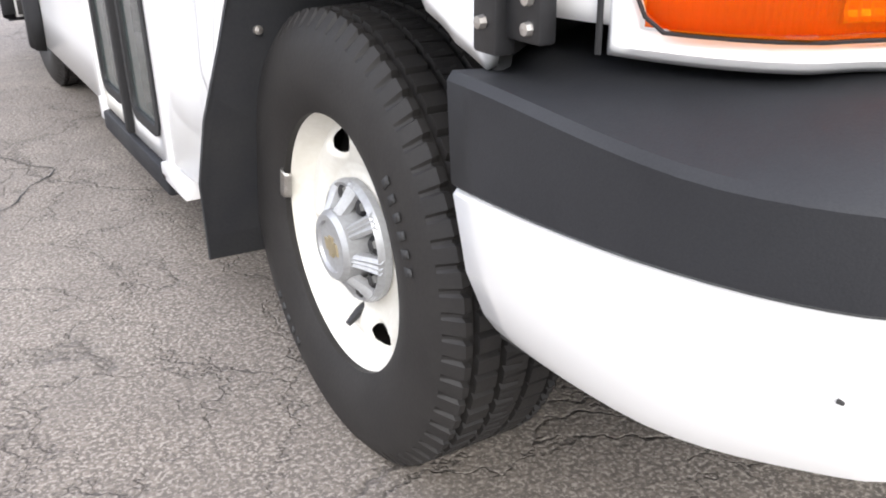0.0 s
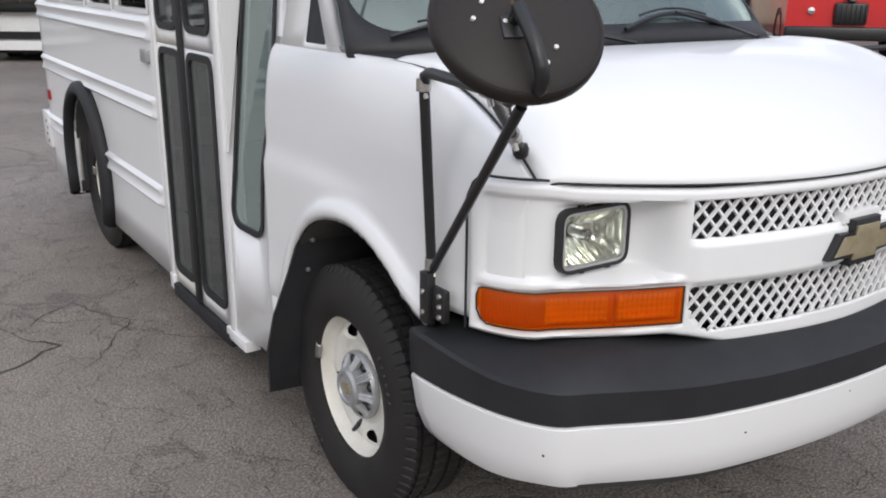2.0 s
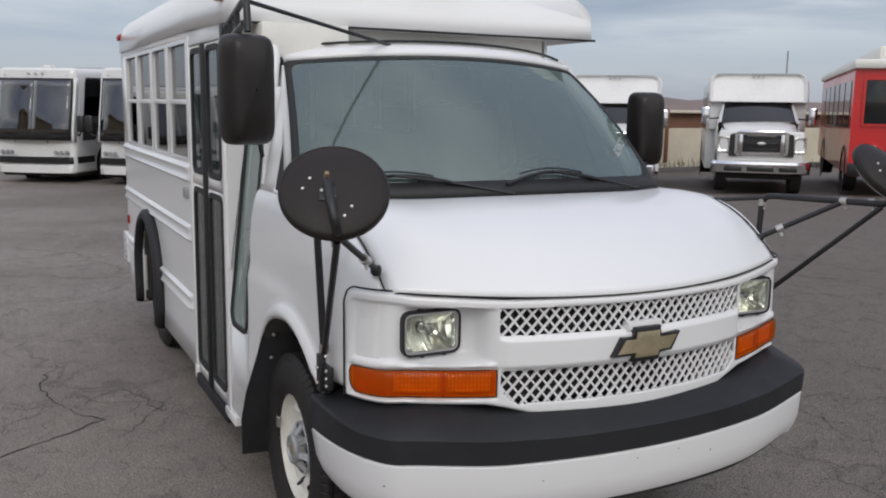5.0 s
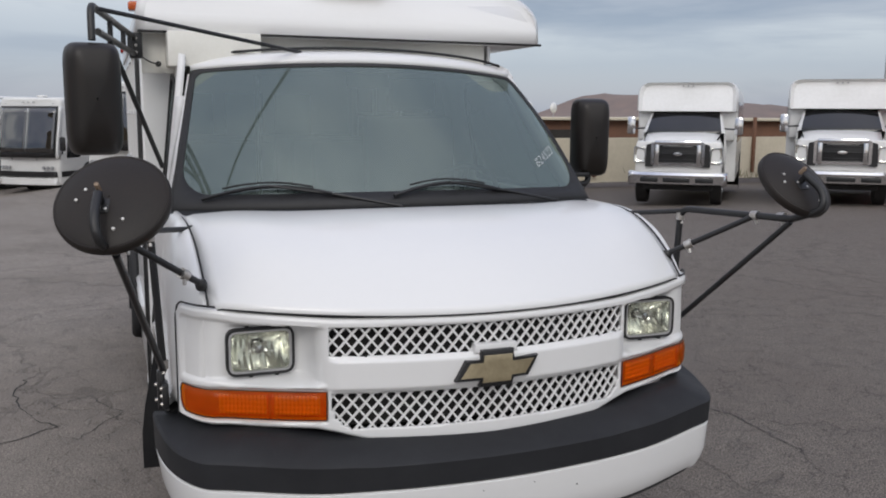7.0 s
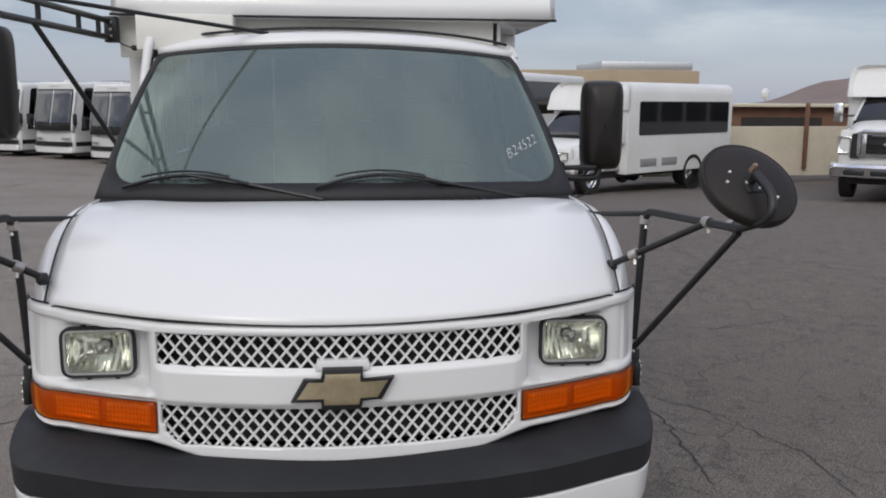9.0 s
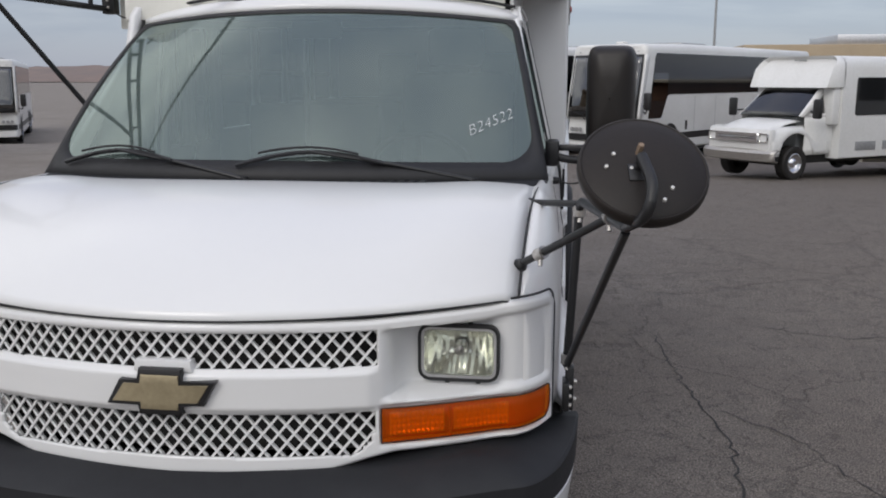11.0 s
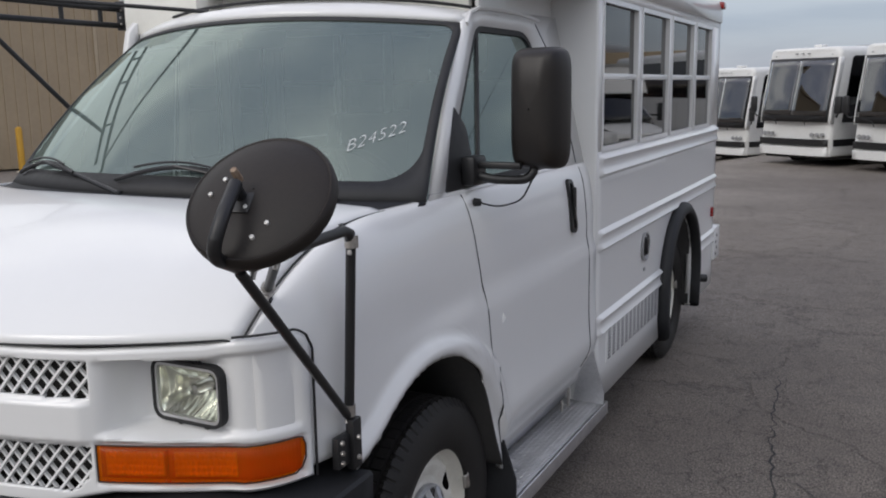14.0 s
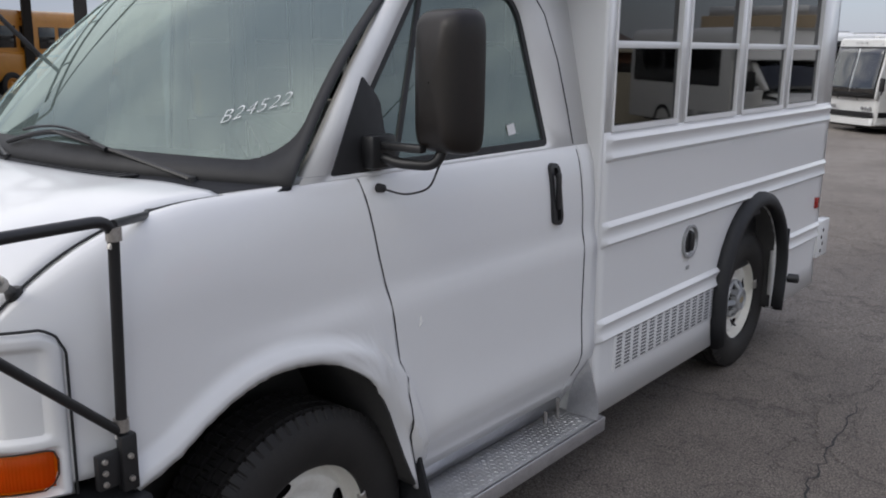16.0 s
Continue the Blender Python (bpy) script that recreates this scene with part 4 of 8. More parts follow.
def trolley():
    """A red sightseeing trolley bus with a pale clerestory roof."""
    t = thing("trolley_bus", "red trolley-style bus with a cream clerestory roof", "trolley bus")
    W, L = 1.22, 9.5
    bm_ = bmesh.new()
    sec = rounded([(-W, 0.4), (W, 0.4), (W, 2.62), (-W, 2.62)], 0.06, 3)
    vs = sheet(bm_, [[(x, y, z) for x, z in sec] for y in (0.1, 4, L)], close=True)
    bm_.faces.new(vs[0]); bm_.faces.new(vs[-1])
    part("body", bm_, RED, t)
    bm_ = bmesh.new()
    for (w_, z0, z1, y0) in ((W + 0.06, 2.62, 2.82, -0.05), (W * 0.62, 2.82, 3.12, 0.5)):
        box(bm_, (-w_, y0, z0), (w_, L + 0.05, z1), 0.07)
    part("roof", bm_, CREAM, t, "cream clerestory roof")
    for x in (-0.72, 0, 0.72):
        bm_ = bmesh.new()
        o = rounded([(x - 0.32, 1.45), (x + 0.32, 1.45), (x + 0.32, 2.45), (x - 0.32, 2.45)], 0.06, 3)
        ring(bm_, o, grow(o, -0.05), lambda p, h: (p[0], 0.06 + 0.06 * h, p[1]), True)
        fr_ = part("window_frame", bm_, RED, t)
        bm_ = bmesh.new()
        box(bm_, (x - 0.30, 0.08, 1.47), (x + 0.30, 0.10, 2.43), 0.005)
        part("pane", bm_, COACHBLK, fr_)
    bm_ = bmesh.new()
    lathe(bm_, [(0.001, -0.12), (0.10, -0.10), (0.13, 0.0), (0.13, 0.12)], 20, "y", (0, 0, 1.28))
    part("headlamp", bm_, CHROME, t)
    for x in (-0.75, 0.75):
        bm_ = bmesh.new()
        lathe(bm_, [(0.001, 0.04), (0.07, 0.05), (0.09, 0.12)], 16, "y", (x, 0, 0.98))
        part("headlamp", bm_, CHROME, t)
        bm_ = bmesh.new()
        lathe(bm_, [(0.001, -0.02), (0.06, -0.01), (0.08, 0.06)], 16, "y", (x, 0, 2.72))
        part("roof_lamp", bm_, BLACK, t)
    bm_ = bmesh.new()
    box(bm_, (-0.32, -0.02, 0.72), (0.32, 0.12, 1.15), 0.05)
    gr = part("grille", bm_, BLACK, t)
    for k in range(7):
        bm_ = bmesh.new()
        box(bm_, (-0.27 + 0.09 * k - 0.01, -0.045, 0.76), (-0.27 + 0.09 * k + 0.01, -0.02, 1.11), 0.004)
        part("grille_bar", bm_, BLACK, gr)
    bm_ = bmesh.new()
    box(bm_, (-W - 0.02, -0.12, 0.42), (W + 0.02, 0.12, 0.68), 0.05)
    part("bumper", bm_, BLACK, t)
    for s in (-1, 1):
        for i in range(6):
            y = 0.6 + 1.42 * i
            bm_ = bmesh.new()
            prism(bm_, rounded([(y, 1.4), (y + 1.15, 1.4), (y + 1.15, 2.4), (y, 2.4)], 0.06, 3), "x", s * (W - 0.02), s * (W + 0.012))
            part("side_window", bm_, COACHBLK, t)
        for y in (1.2, 7.4):
            bm_ = bmesh.new()
            lathe(bm_, [(0.56, s * (W + 0.004)), (0.56, s * (W + 0.014)), (0.45, s * (W + 0.014)), (0.45, s * (W - 0.15))], 28, "x", (0, y, 0.45))
            part("wheel_arch", bm_, BLACK, t)
            wheel(t, (s * (W - 0.15), y, 0.45), 0.45, 0.26, s, CREAM)
    return t


tro = stand(trolley(), 16.3, 10.5, -46)
tro.matrix_basis = tro.matrix_basis @ Matrix.Scale(1.08, 4)


# ---- the white bus ----
BUS = thing("small_school_bus", "small white cutaway bus with grey-black bumper and white mesh grille", "bus")
HW = 0.953          # half width of the passenger body
Y_END = 5.29


def front_y(x):
    """Plan of the nose: how far back the front skin lies at x."""
    return -0.085 + 0.318 * x * x


def side_x(y):
    """Plan of the front corner and side: half width at y."""
    if y >= 0.45:
        return 0.955
    return 0.80 + 0.155 * math.sqrt(max(0.0, 1 - ((0.45 - y) / 0.332) ** 2))


# plan line from the middle round the corner, by arc length
PLAN = [(0.02 * i, front_y(0.02 * i)) for i in range(41)] + [(side_x(0.118 + 0.332 * k / 24), 0.118 + 0.332 * k / 24) for k in range(1, 25)]
ARC = [0.0]
for (xa, ya), (xb, yb) in zip(PLAN, PLAN[1:]):
    ARC.append(ARC[-1] + math.hypot(xb - xa, yb - ya))


def plan(s):
    """Place and outward normal on the nose at arc length s from the middle (either sign)."""
    a, sg = min(abs(s), ARC[-1] - 1e-6), (1 if s >= 0 else -1)
    i = max(k for k in range(len(ARC) - 1) if ARC[k] <= a)
    t = (a - ARC[i]) / (ARC[i + 1] - ARC[i])
    (xa, ya), (xb, yb) = PLAN[i], PLAN[i + 1]
    d = Vector((xb - xa, yb - ya)).normalized()
    return Vector((sg * (xa + (xb - xa) * t), ya + (yb - ya) * t)), Vector((sg * d.y, -d.x))


def arc_of(x):
    return curve_at([(p[0], a) for p, a in zip(PLAN, ARC)], x)


S_END = ARC[-1] - 0.178

# --- header panel: surround of grille, lamps and signals ---
HDR_TOP = [(0, 1.172), (0.5, 1.174), (0.80, 1.190), (0.88, 1.202), (S_END - 0.045, 1.202), (S_END - 0.028, 1.196), (S_END - 0.012, 1.183), (S_END, 1.155), (2, 1.155)]
HDR_BOT = [(0, 0.776), (0.40, 0.786), (0.50, 0.812), (0.56, 0.824), (0.9, 0.832), (2, 0.845)]
GU = (0.512, 1.056, 1.146)     # upper grille: half width, bottom, top
GL = (0.505, 0.826, 0.940)


def gl_half(z):
    """Half width of the lower grille: its lower corners are cut round."""
    return GL[0] - 0.10 * (1 - math.sqrt(max(0.0, 1 - max(0.0, (0.90 - z) / 0.085) ** 2)))


def in_upper(x, z):
    return abs(x) < GU[0] and GU[1] < z < GU[2]


def in_lower(x, z):
    return GL[1] < z < GL[2] and abs(x) < gl_half(z)


S_GU = arc_of(GU[0])
s_rows = sorted({0.0, S_GU, 0.55, 0.60, arc_of(0.505), *[S_END * i / 96 for i in range(97)]})
s_rows = [s for i, s in enumerate(s_rows) if i == 0 or s - s_rows[i - 1] > 0.002]
s_rows = [-s for s in s_rows[:0:-1]] + s_rows


def header_point(s, z):
    p, nrm = plan(s)
    a = abs(s)
    inset = 0.0
    # lamp pocket: a flat floor behind the curved skin
    deep = max(0.0, 0.124 - p.y) if a < 0.9 else 0.0
    pocket = ss(0.520, 0.640, a) * (1 - ss(0.90, 0.94, a)) * ss(0.962, 0.974, z) * (1 - ss(1.136, 1.150, z))
    inset += deep * pocket
    # the field round the lamp lies behind a raised rim
    rim_z = curve_at(HDR_TOP, a) - 0.030
    inset += 0.013 * ss(0.555, 0.590, a) * (1 - ss(S_END - 0.050, S_END - 0.036, a)) * ss(0.968, 0.984, z) * (1 - ss(rim_z - 0.012, rim_z, z))
    # middle bar stands proud, with a step above and below
    bar = (1 - ss(0.49, 0.53, a)) * ss(0.944, 0.956, z) * (1 - ss(1.040, 1.052, z))
    inset -= 0.012 * bar
    # rolled edge at the rim
    edge = min(z - curve_at(HDR_BOT, a), curve_at(HDR_TOP, a) - z, S_END - a)
    inset += 0.012 * (1 - ss(0.0, 0.010, edge))
    # signal seat
    inset += 0.012 * ss(0.52, 0.53, a) * (1 - ss(S_END - 0.034, S_END - 0.024, a)) * ss(0.845, 0.852, z) * (1 - ss(0.948, 0.955, z))
    q = p - nrm * inset + nrm * 0.010
    return (q.x, q.y, z)


bm = bmesh.new()
rows = []
ZN = 64
for s in s_rows:
    lo, hi = curve_at(HDR_BOT, abs(s)), curve_at(HDR_TOP, abs(s))
    a = abs(s)
    zs = [lo + (hi - lo) * k / ZN for k in range(ZN + 1)]
    p = plan(s)[0]
    # lay grid lines on the openings' rims
    rims = [GU[1], GU[2], GL[2]]
    low = GL[1]
    if abs(p.x) > GL[0] - 0.10:
        t_ = min(1.0, (abs(p.x) - (GL[0] - 0.10)) / 0.10)
        low = 0.90 - 0.085 * math.sqrt(max(0, 1 - t_ * t_))
        low = max(low, GL[1])
    rims.append(low)
    for r_ in rims:
        k = min(range(1, ZN), key=lambda q_: abs(zs[q_] - r_))
        zs[k] = r_
    rows.append([header_point(s, z) for z in zs])


def hdr_keep(i, j):
    c = [sum(rows[i + a][j + b_][k] for a in (0, 1) for b_ in (0, 1)) / 4 for k in range(3)]
    lamp_seat = 0.604 < abs(c[0]) < 0.796 and 0.994 < c[2] < 1.126
    return not (in_upper(c[0], c[2]) or in_lower(c[0], c[2]) or lamp_seat)


sheet(bm, rows, keep=hdr_keep)
header = part("grille_header", bm, WHITE, BUS, "white nose panel", smooth=50, solid=0.012)

# a dark sheet stands in for the shaded space behind the mesh
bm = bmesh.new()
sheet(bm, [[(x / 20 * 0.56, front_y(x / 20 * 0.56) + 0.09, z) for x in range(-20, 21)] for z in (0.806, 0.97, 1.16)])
part("grille_backing", bm, DARK, header, "dark sheet standing in for the shade behind the grille")


def mesh_insert(inside, z0, z1, half, name):
    """Crossed diagonal wires that fill an opening."""
    bm_ = bmesh.new()
    pitch, rise = 0.0385, 0.046
    for fam in (-1, 1):
        k = -40
        while k <= 40:
            x0 = k * pitch
            run = []
            for q_ in range(25):
                z = z0 + (z1 - z0) * q_ / 24
                x = x0 + fam * (z - (z0 + z1) / 2) * pitch / rise
                if inside(x, z) or inside(x * 0.995, z):
                    run.append((x, z))
                elif len(run) > 1:
                    break
            if len(run) > 1:
                off = 0.004 if fam > 0 else 0.010
                pts = [run[0], run[len(run) // 2], run[-1]]
                r_ = [[], []]
                d = Vector((fam * pitch / rise, 1)).normalized()
                nx, nz = d.y * 0.0030, -d.x * 0.0030
                grid = []
                for (x, z) in pts:
                    y = front_y(x) + off - 0.004
                    grid.append([(x - nx, y + 0.008, z - nz), (x - nx, y, z - nz), (x + nx, y, z + nz), (x + nx, y + 0.008, z + nz)])
                sheet(bm_, grid)
            k += 1
    return part(name, bm_, MESHW, header, "white crossed-wire mesh", smooth=20)


mesh_insert(lambda x, z: abs(x) <= GU[0] + 0.006, GU[1] - 0.005, GU[2] + 0.005, GU[0], "upper_mesh")
mesh_insert(lambda x, z: abs(x) <= gl_half(max(z, GL[1])) + 0.008, GL[1] - 0.005, GL[2] + 0.005, GL[0], "lower_mesh")

# badge: a plain cross-bar shape on the middle bar
bm = bmesh.new()
half_b = [(-0.055, 0.062), (0.055, 0.062), (0.052, 0.028), (0.140, 0.034), (0.106, -0.030), (0.050, -0.028), (0.050, -0.056), (-0.060, -0.056), (-0.056, -0.028), (-0.142, -0.032), (-0.106, 0.032), (-0.056, 0.030)]
bow = [(x, z + 1.0) for x, z in half_b]
prism(bm, bow, "y", -0.122, -0.085, 0.004)
badge = part("badge", bm, BLACK, header, "black-edged badge plate")
bm = bmesh.new()
inner = [(x * 0.88, (z - 1.003) * 0.74 + 1.003) for x, z in bow]
prism(bm, inner, "y", -0.126, -0.119, 0.002)
part("badge_face", bm, GOLD, badge, "faded gold badge face")
bm = bmesh.new()
prism(bm, [(-0.075, 1.05), (0.075, 1.05), (0.070, 1.078), (-0.070, 1.078)], "y", -0.105, -0.07, 0.003)
part("badge_mount", bm, WHITE, header)

# signals and lamps
for sg in (-1, 1):
    bm = bmesh.new()
    rows = []
    a0, a1 = arc_of(0.517), S_END - 0.028
    for i in range(41):
        a = a0 + (a1 - a0) * i / 40
        zt, zb = 0.945 + 0.004 * i / 40, 0.854 + 0.006 * i / 40
        # outer end cut round
        c = max(0.0, (a - (a1 - 0.05)) / 0.05)
        zb += 0.05 * (1 - math.sqrt(max(0, 1 - c * c)))
        c2 = max(0.0, (a - (a1 - 0.02)) / 0.02)
        zt -= 0.02 * (1 - math.sqrt(max(0, 1 - c2 * c2)))
        p, nrm = plan(sg * a)
        row = []
        for j in range(9):
            v = j / 8
            bulge = 0.010 + 0.010 * (1 - (2 * v - 1) ** 4) * min(1, i / 2, (40 - i) / 2)
            q = p + nrm * bulge
            row.append((q.x, q.y, zb + (zt - zb) * v))
        rows.append(row)
    sheet(bm, rows)
    sig = part("turn_signal", bm, AMBERLENS, BUS, "ribbed amber turn signal", smooth=30, solid=0.003)
    # dark amber housing, with two bright fluted bowls in it
    bm = bmesh.new()
    rows = []
    for i in range(31):
        p, nrm = plan(sg * (a0 + 0.004 + (a1 - a0 - 0.012) * i / 30))
        q = p + nrm * 0.0005
        rows.append([(q.x, q.y, 0.862 + 0.078 * j / 4) for j in range(5)])
    sheet(bm, rows)
    part("signal_housing", bm, AMBER, sig, "deep orange lamp housing")
    for b0, b1 in ((a0 + 0.022, a0 + 0.162), (a0 + 0.186, a0 + 0.335)):
        bm = bmesh.new()
        rows = []
        k_ = int((b1 - b0) / 0.003)
        for i in range(k_ + 1):
            a = b0 + (b1 - b0) * i / k_
            p, nrm = plan(sg * a)
            row = []
            for j in range(13):
                v = j / 12
                e_ = (2 * v - 1) ** 2 + (2 * i / k_ - 1) ** 2
                d_ = 0.0022 + 0.0016 * math.sin(i * 1.5708) + 0.0040 * min(1.0, e_) + 0.0010 * math.sin(j * 2.1)
                q = p + nrm * d_
                row.append((q.x, q.y, 0.872 + 0.060 * v))
            rows.append(row)
        sheet(bm, rows)
        part("signal_bowl", bm, BOWL, sig, smooth=10)
    bm = bmesh.new()
    p, nrm = plan(sg * (a0 + 0.174))
    q = p + nrm * 0.017
    tube(bm, [(q.x, q.y, 0.862), (q.x, q.y, 0.94)], 0.004, 6)
    part("lens_rib", bm, AMBERLENS, sig)
    # thin black gasket round the lens
    bm = bmesh.new()
    rim = [(a0 + 0.001 + (a1 - a0 - 0.030) * k / 16, 0.8545 + 0.006 * k / 16) for k in range(17)] + [(a1 - 0.012, 0.872), (a1 - 0.002, 0.892), (a1 - 0.001, 0.925), (a1 - 0.008, 0.944)]
    rim += [(a1 - 0.02 - (a1 - a0 - 0.021) * k / 16, 0.948 - 0.003 * k / 16) for k in range(17)]
    loop = []
    for a, z in rim + rim[:1]:
        p, nrm = plan(sg * a)
        q = p + nrm * 0.010
        loop.append((q.x, q.y, z))
    tube(bm, loop, 0.0022, 6)
    part("lens_gasket", bm, SEAL, sig)
    # headlamp
    hx, hz, ww, hh = 0.70, 1.060, 0.102, 0.072
    o = rounded([(hx - ww, hz - hh), (hx + ww, hz - hh), (hx + ww, hz + hh), (hx - ww, hz + hh)], 0.032, 5)
    o = [(sg * p[0], p[1]) for p in o]
    bm = bmesh.new()
    ring(bm, grow(o, 0.003), grow(o, -0.005), lambda p, h: (p[0], 0.104 + 0.024 * h, p[1]), True)
    lamp = part("headlight", bm, SEAL, BUS, "square sealed-beam headlight in a white pocket")
    bm = bmesh.new()
    rows = []
    for v in range(25):
        row = []
        for u in range(33):
            fx, fz = u / 16 - 1, v / 12 - 1
            row.append((sg * (hx + fx * (ww - 0.008)), 0.112 + 0.080 * (1 - abs(fx) ** 2.4) * (1 - abs(fz) ** 2.4), hz + fz * (hh - 0.008)))
        rows.append(row)
    sheet(bm, rows)
    part("reflector", bm, REFLECT, lamp, face=(0, -1, 0))
    bm = bmesh.new()
    lathe(bm, [(0.0005, 0.128), (0.013, 0.130), (0.017, 0.140), (0.016, 0.185)], 20, "y", (sg * hx, 0, hz))
    part("bulb_shield", bm, CHROME, lamp)
    bm = bmesh.new()
    ring(bm, grow(o, -0.005), grow(o, -0.012), lambda p, h: (p[0], 0.107 + 0.010 * h, p[1]), True)
    part("lamp_bezel", bm, CHALK, lamp, "bright lamp edge")
    bm = bmesh.new()
    rows = []
    for v in range(9):
        rows.append([(sg * (hx + (u / 6 - 1) * (ww - 0.006)), 0.108 - 0.008 * (1 - (u / 6 - 1) ** 2) * (1 - (v / 4 - 1) ** 2), hz + (v / 4 - 1) * (hh - 0.006)) for u in range(13)])
    sheet(bm, rows)
    ln = part("lens", bm, LENS, lamp, "fluted clear lens", face=(0, -1, 0))
    ln.visible_shadow = False
    for (tx, tz) in ((-0.03, -1), (0.05, -1), (-0.04, 1), (0.03, 1)):
        bm = bmesh.new()
        box(bm, (sg * hx + tx - 0.006, 0.110, hz + tz * (hh + 0.004) - 0.006), (sg * hx + tx + 0.006, 0.125, hz + tz * (hh + 0.004) + 0.006), 0.002)
        part("retainer_tab", bm, SEAL, lamp)

# --- bumper ---
def bumper_plan(s):
    """s from -1 to 1 across the bumper: place in plan."""
    a = abs(s)
    sg = 1 if s >= 0 else -1
    if a < 0.74:
        x = a / 0.74 * 0.86
        y = -0.180 + 0.215 * x * x
    else:
        t = (a - 0.74) / 0.26
        x0, y0 = 0.86, -0.180 + 0.215 * 0.86 ** 2
        ang = t * math.pi / 2
        x = x0 + 0.145 * math.sin(min(ang, math.pi / 2) ** 0.9)
        y = y0 + 0.42 * t ** 1.5 + 0.02 * t
    return Vector((sg * x, y))


def bumper_normal(s):
    d = (bumper_plan(s + 0.004) - bumper_plan(s - 0.004)).normalized()
    return Vector((d.y, -d.x))


def bumper_band(profile, name, material, label, parent, solid=0.008):
    """profile(a): list of (out, z) at |s| = a."""
    bm_ = bmesh.new()
    rows_ = []
    for i in range(-56, 57):
        s = i / 56 * 0.995
        p, nrm = bumper_plan(s), bumper_normal(s)
        back = (Vector((0.0, 0.50)) - p).normalized()
        rows_.append([(*((p + nrm * o) if o > -0.03 else (p + back * -o)), z) for o, z in profile(abs(s))])
    sheet(bm_, rows_)
    return part(name, bm_, material, parent, label, smooth=28, solid=solid)


def rise(a):
    """The bands sit a little higher towards the corners."""
    return 0.012 + 0.020 * ss(0.45, 0.76, a)


def tip_up(a):
    """The front face climbs at the ends."""
    return 0.030 * ss(0.84, 1.0, a)


def lip(a):
    """Height of the painted bar's lower edge: higher at the corners, cut up at the very ends."""
    return 0.503 + 0.024 * ss(0.40, 0.75, a) - 0.020 * ss(0.78, 0.90, a)


def dip(a):
    """The ledge sinks a little in the middle, between two soft steps."""
    return 1 - ss(0.34, 0.42, a)


bumper_band(lambda a: [(-0.004, 0.650 + rise(a)), (0.006, 0.658 + rise(a)), (0.010, 0.735 + rise(a) + tip_up(a) - 0.004 * dip(a)), (0.003, 0.744 + rise(a) + tip_up(a) - 0.006 * dip(a)),
                                 (-0.05 - 0.01 * dip(a), 0.768 + rise(a) - 0.008 * dip(a)), (-0.095, 0.780 + 1.2 * rise(a)), (-0.172, 0.790 + 1.25 * rise(a))],
                     "bumper_cover", PLASTIC, "weathered grey-black plastic bumper cover", BUS)
lower = bumper_band(lambda a: [(-0.004, 0.655 + rise(a)), (0.004, 0.646 + rise(a)), (-0.012 * a ** 6, 0.57 + 0.5 * rise(a)), (-0.010 - 0.028 * a ** 6, lip(a) + 0.018), (-0.026 - 0.030 * a ** 6, lip(a) - 0.008), (-0.08 - 0.02 * a, lip(a) - 0.020)],
                    "bumper_bar", WHITE, "white painted steel bumper", BUS)
for s, z in ((-0.06, 0.632), (0.092, 0.636), (-0.785, 0.612), (0.23, 0.60), (-0.36, 0.60)):
    bm = bmesh.new()
    p, nrm = bumper_plan(s), bumper_normal(s)
    q = p + nrm * 0.003
    lathe(bm, [(0.0003, q.y - 0.001), (0.0018, q.y - 0.0012), (0.0023, q.y + 0.004)], 10, "y", (q.x, 0, z))
    part("bolt_hole", bm, DARK, lower)
bumper_band(lambda a: [(-0.060, lip(a) - 0.006), (-0.062, lip(a) - 0.040 + 0.02 * ss(0.6, 0.9, a)), (-0.16, lip(a) - 0.044 + 0.02 * ss(0.6, 0.9, a))],
            "lower_valance", DARK, "black valance under the bumper", BUS)

# --- bonnet ---
bm = bmesh.new()
rows = []
for v in range(33):
    f = v / 32
    row = []
    for k in range(-24, 25):
        u = k / 24
        xf, yf, zf = 0.845 * u, front_y(0.845 * u) - 0.006, 1.1775 + 0.026 * u * u
        xr, yr, zr = 0.872 * u, 0.60 + 0.13 * u * u, 1.438 - 0.018 * u * u
        g = 1 - (1 - f) ** 2.6
        x = xf + (xr - xf) * f
        # two soft ridges run back from the nose
        rid = 0.017 * math.exp(-((abs(u) - 0.80) / 0.15) ** 2) * ss(0.0, 0.35, f) * (1 - 0.45 * ss(0.5, 1.0, f))
        row.append((x, yf + (yr - yf) * f, zf + (zr - zf) * g + rid - 0.010 * ss(0.96, 1.0, abs(u))))
    rows.append(row)
sheet(bm, rows)
bonnet = part("bonnet", bm, WHITE, BUS, "smooth white bonnet", smooth=50, solid=0.012)
# dark gaps round the bonnet
bm = bmesh.new()
gap = [(sgn * r_[0] * 1.005, r_[1] - 0.001, r_[2] + 0.002) for sgn, r_ in [(1, rows[i][-1]) for i in range(0, 33)]]
tube(bm, gap, 0.003, 6)
part("panel_gap", bm, SEAL, bonnet)
bm = bmesh.new()
tube(bm, [(-p[0], p[1], p[2]) for p in gap], 0.003, 6)
part("panel_gap", bm, SEAL, bonnet)
bm = bmesh.new()
tube(bm, [(p[0], p[1] - 0.001, p[2] - 0.004) for p in rows[0]], 0.0026, 6)
part("panel_gap", bm, SEAL, bonnet)

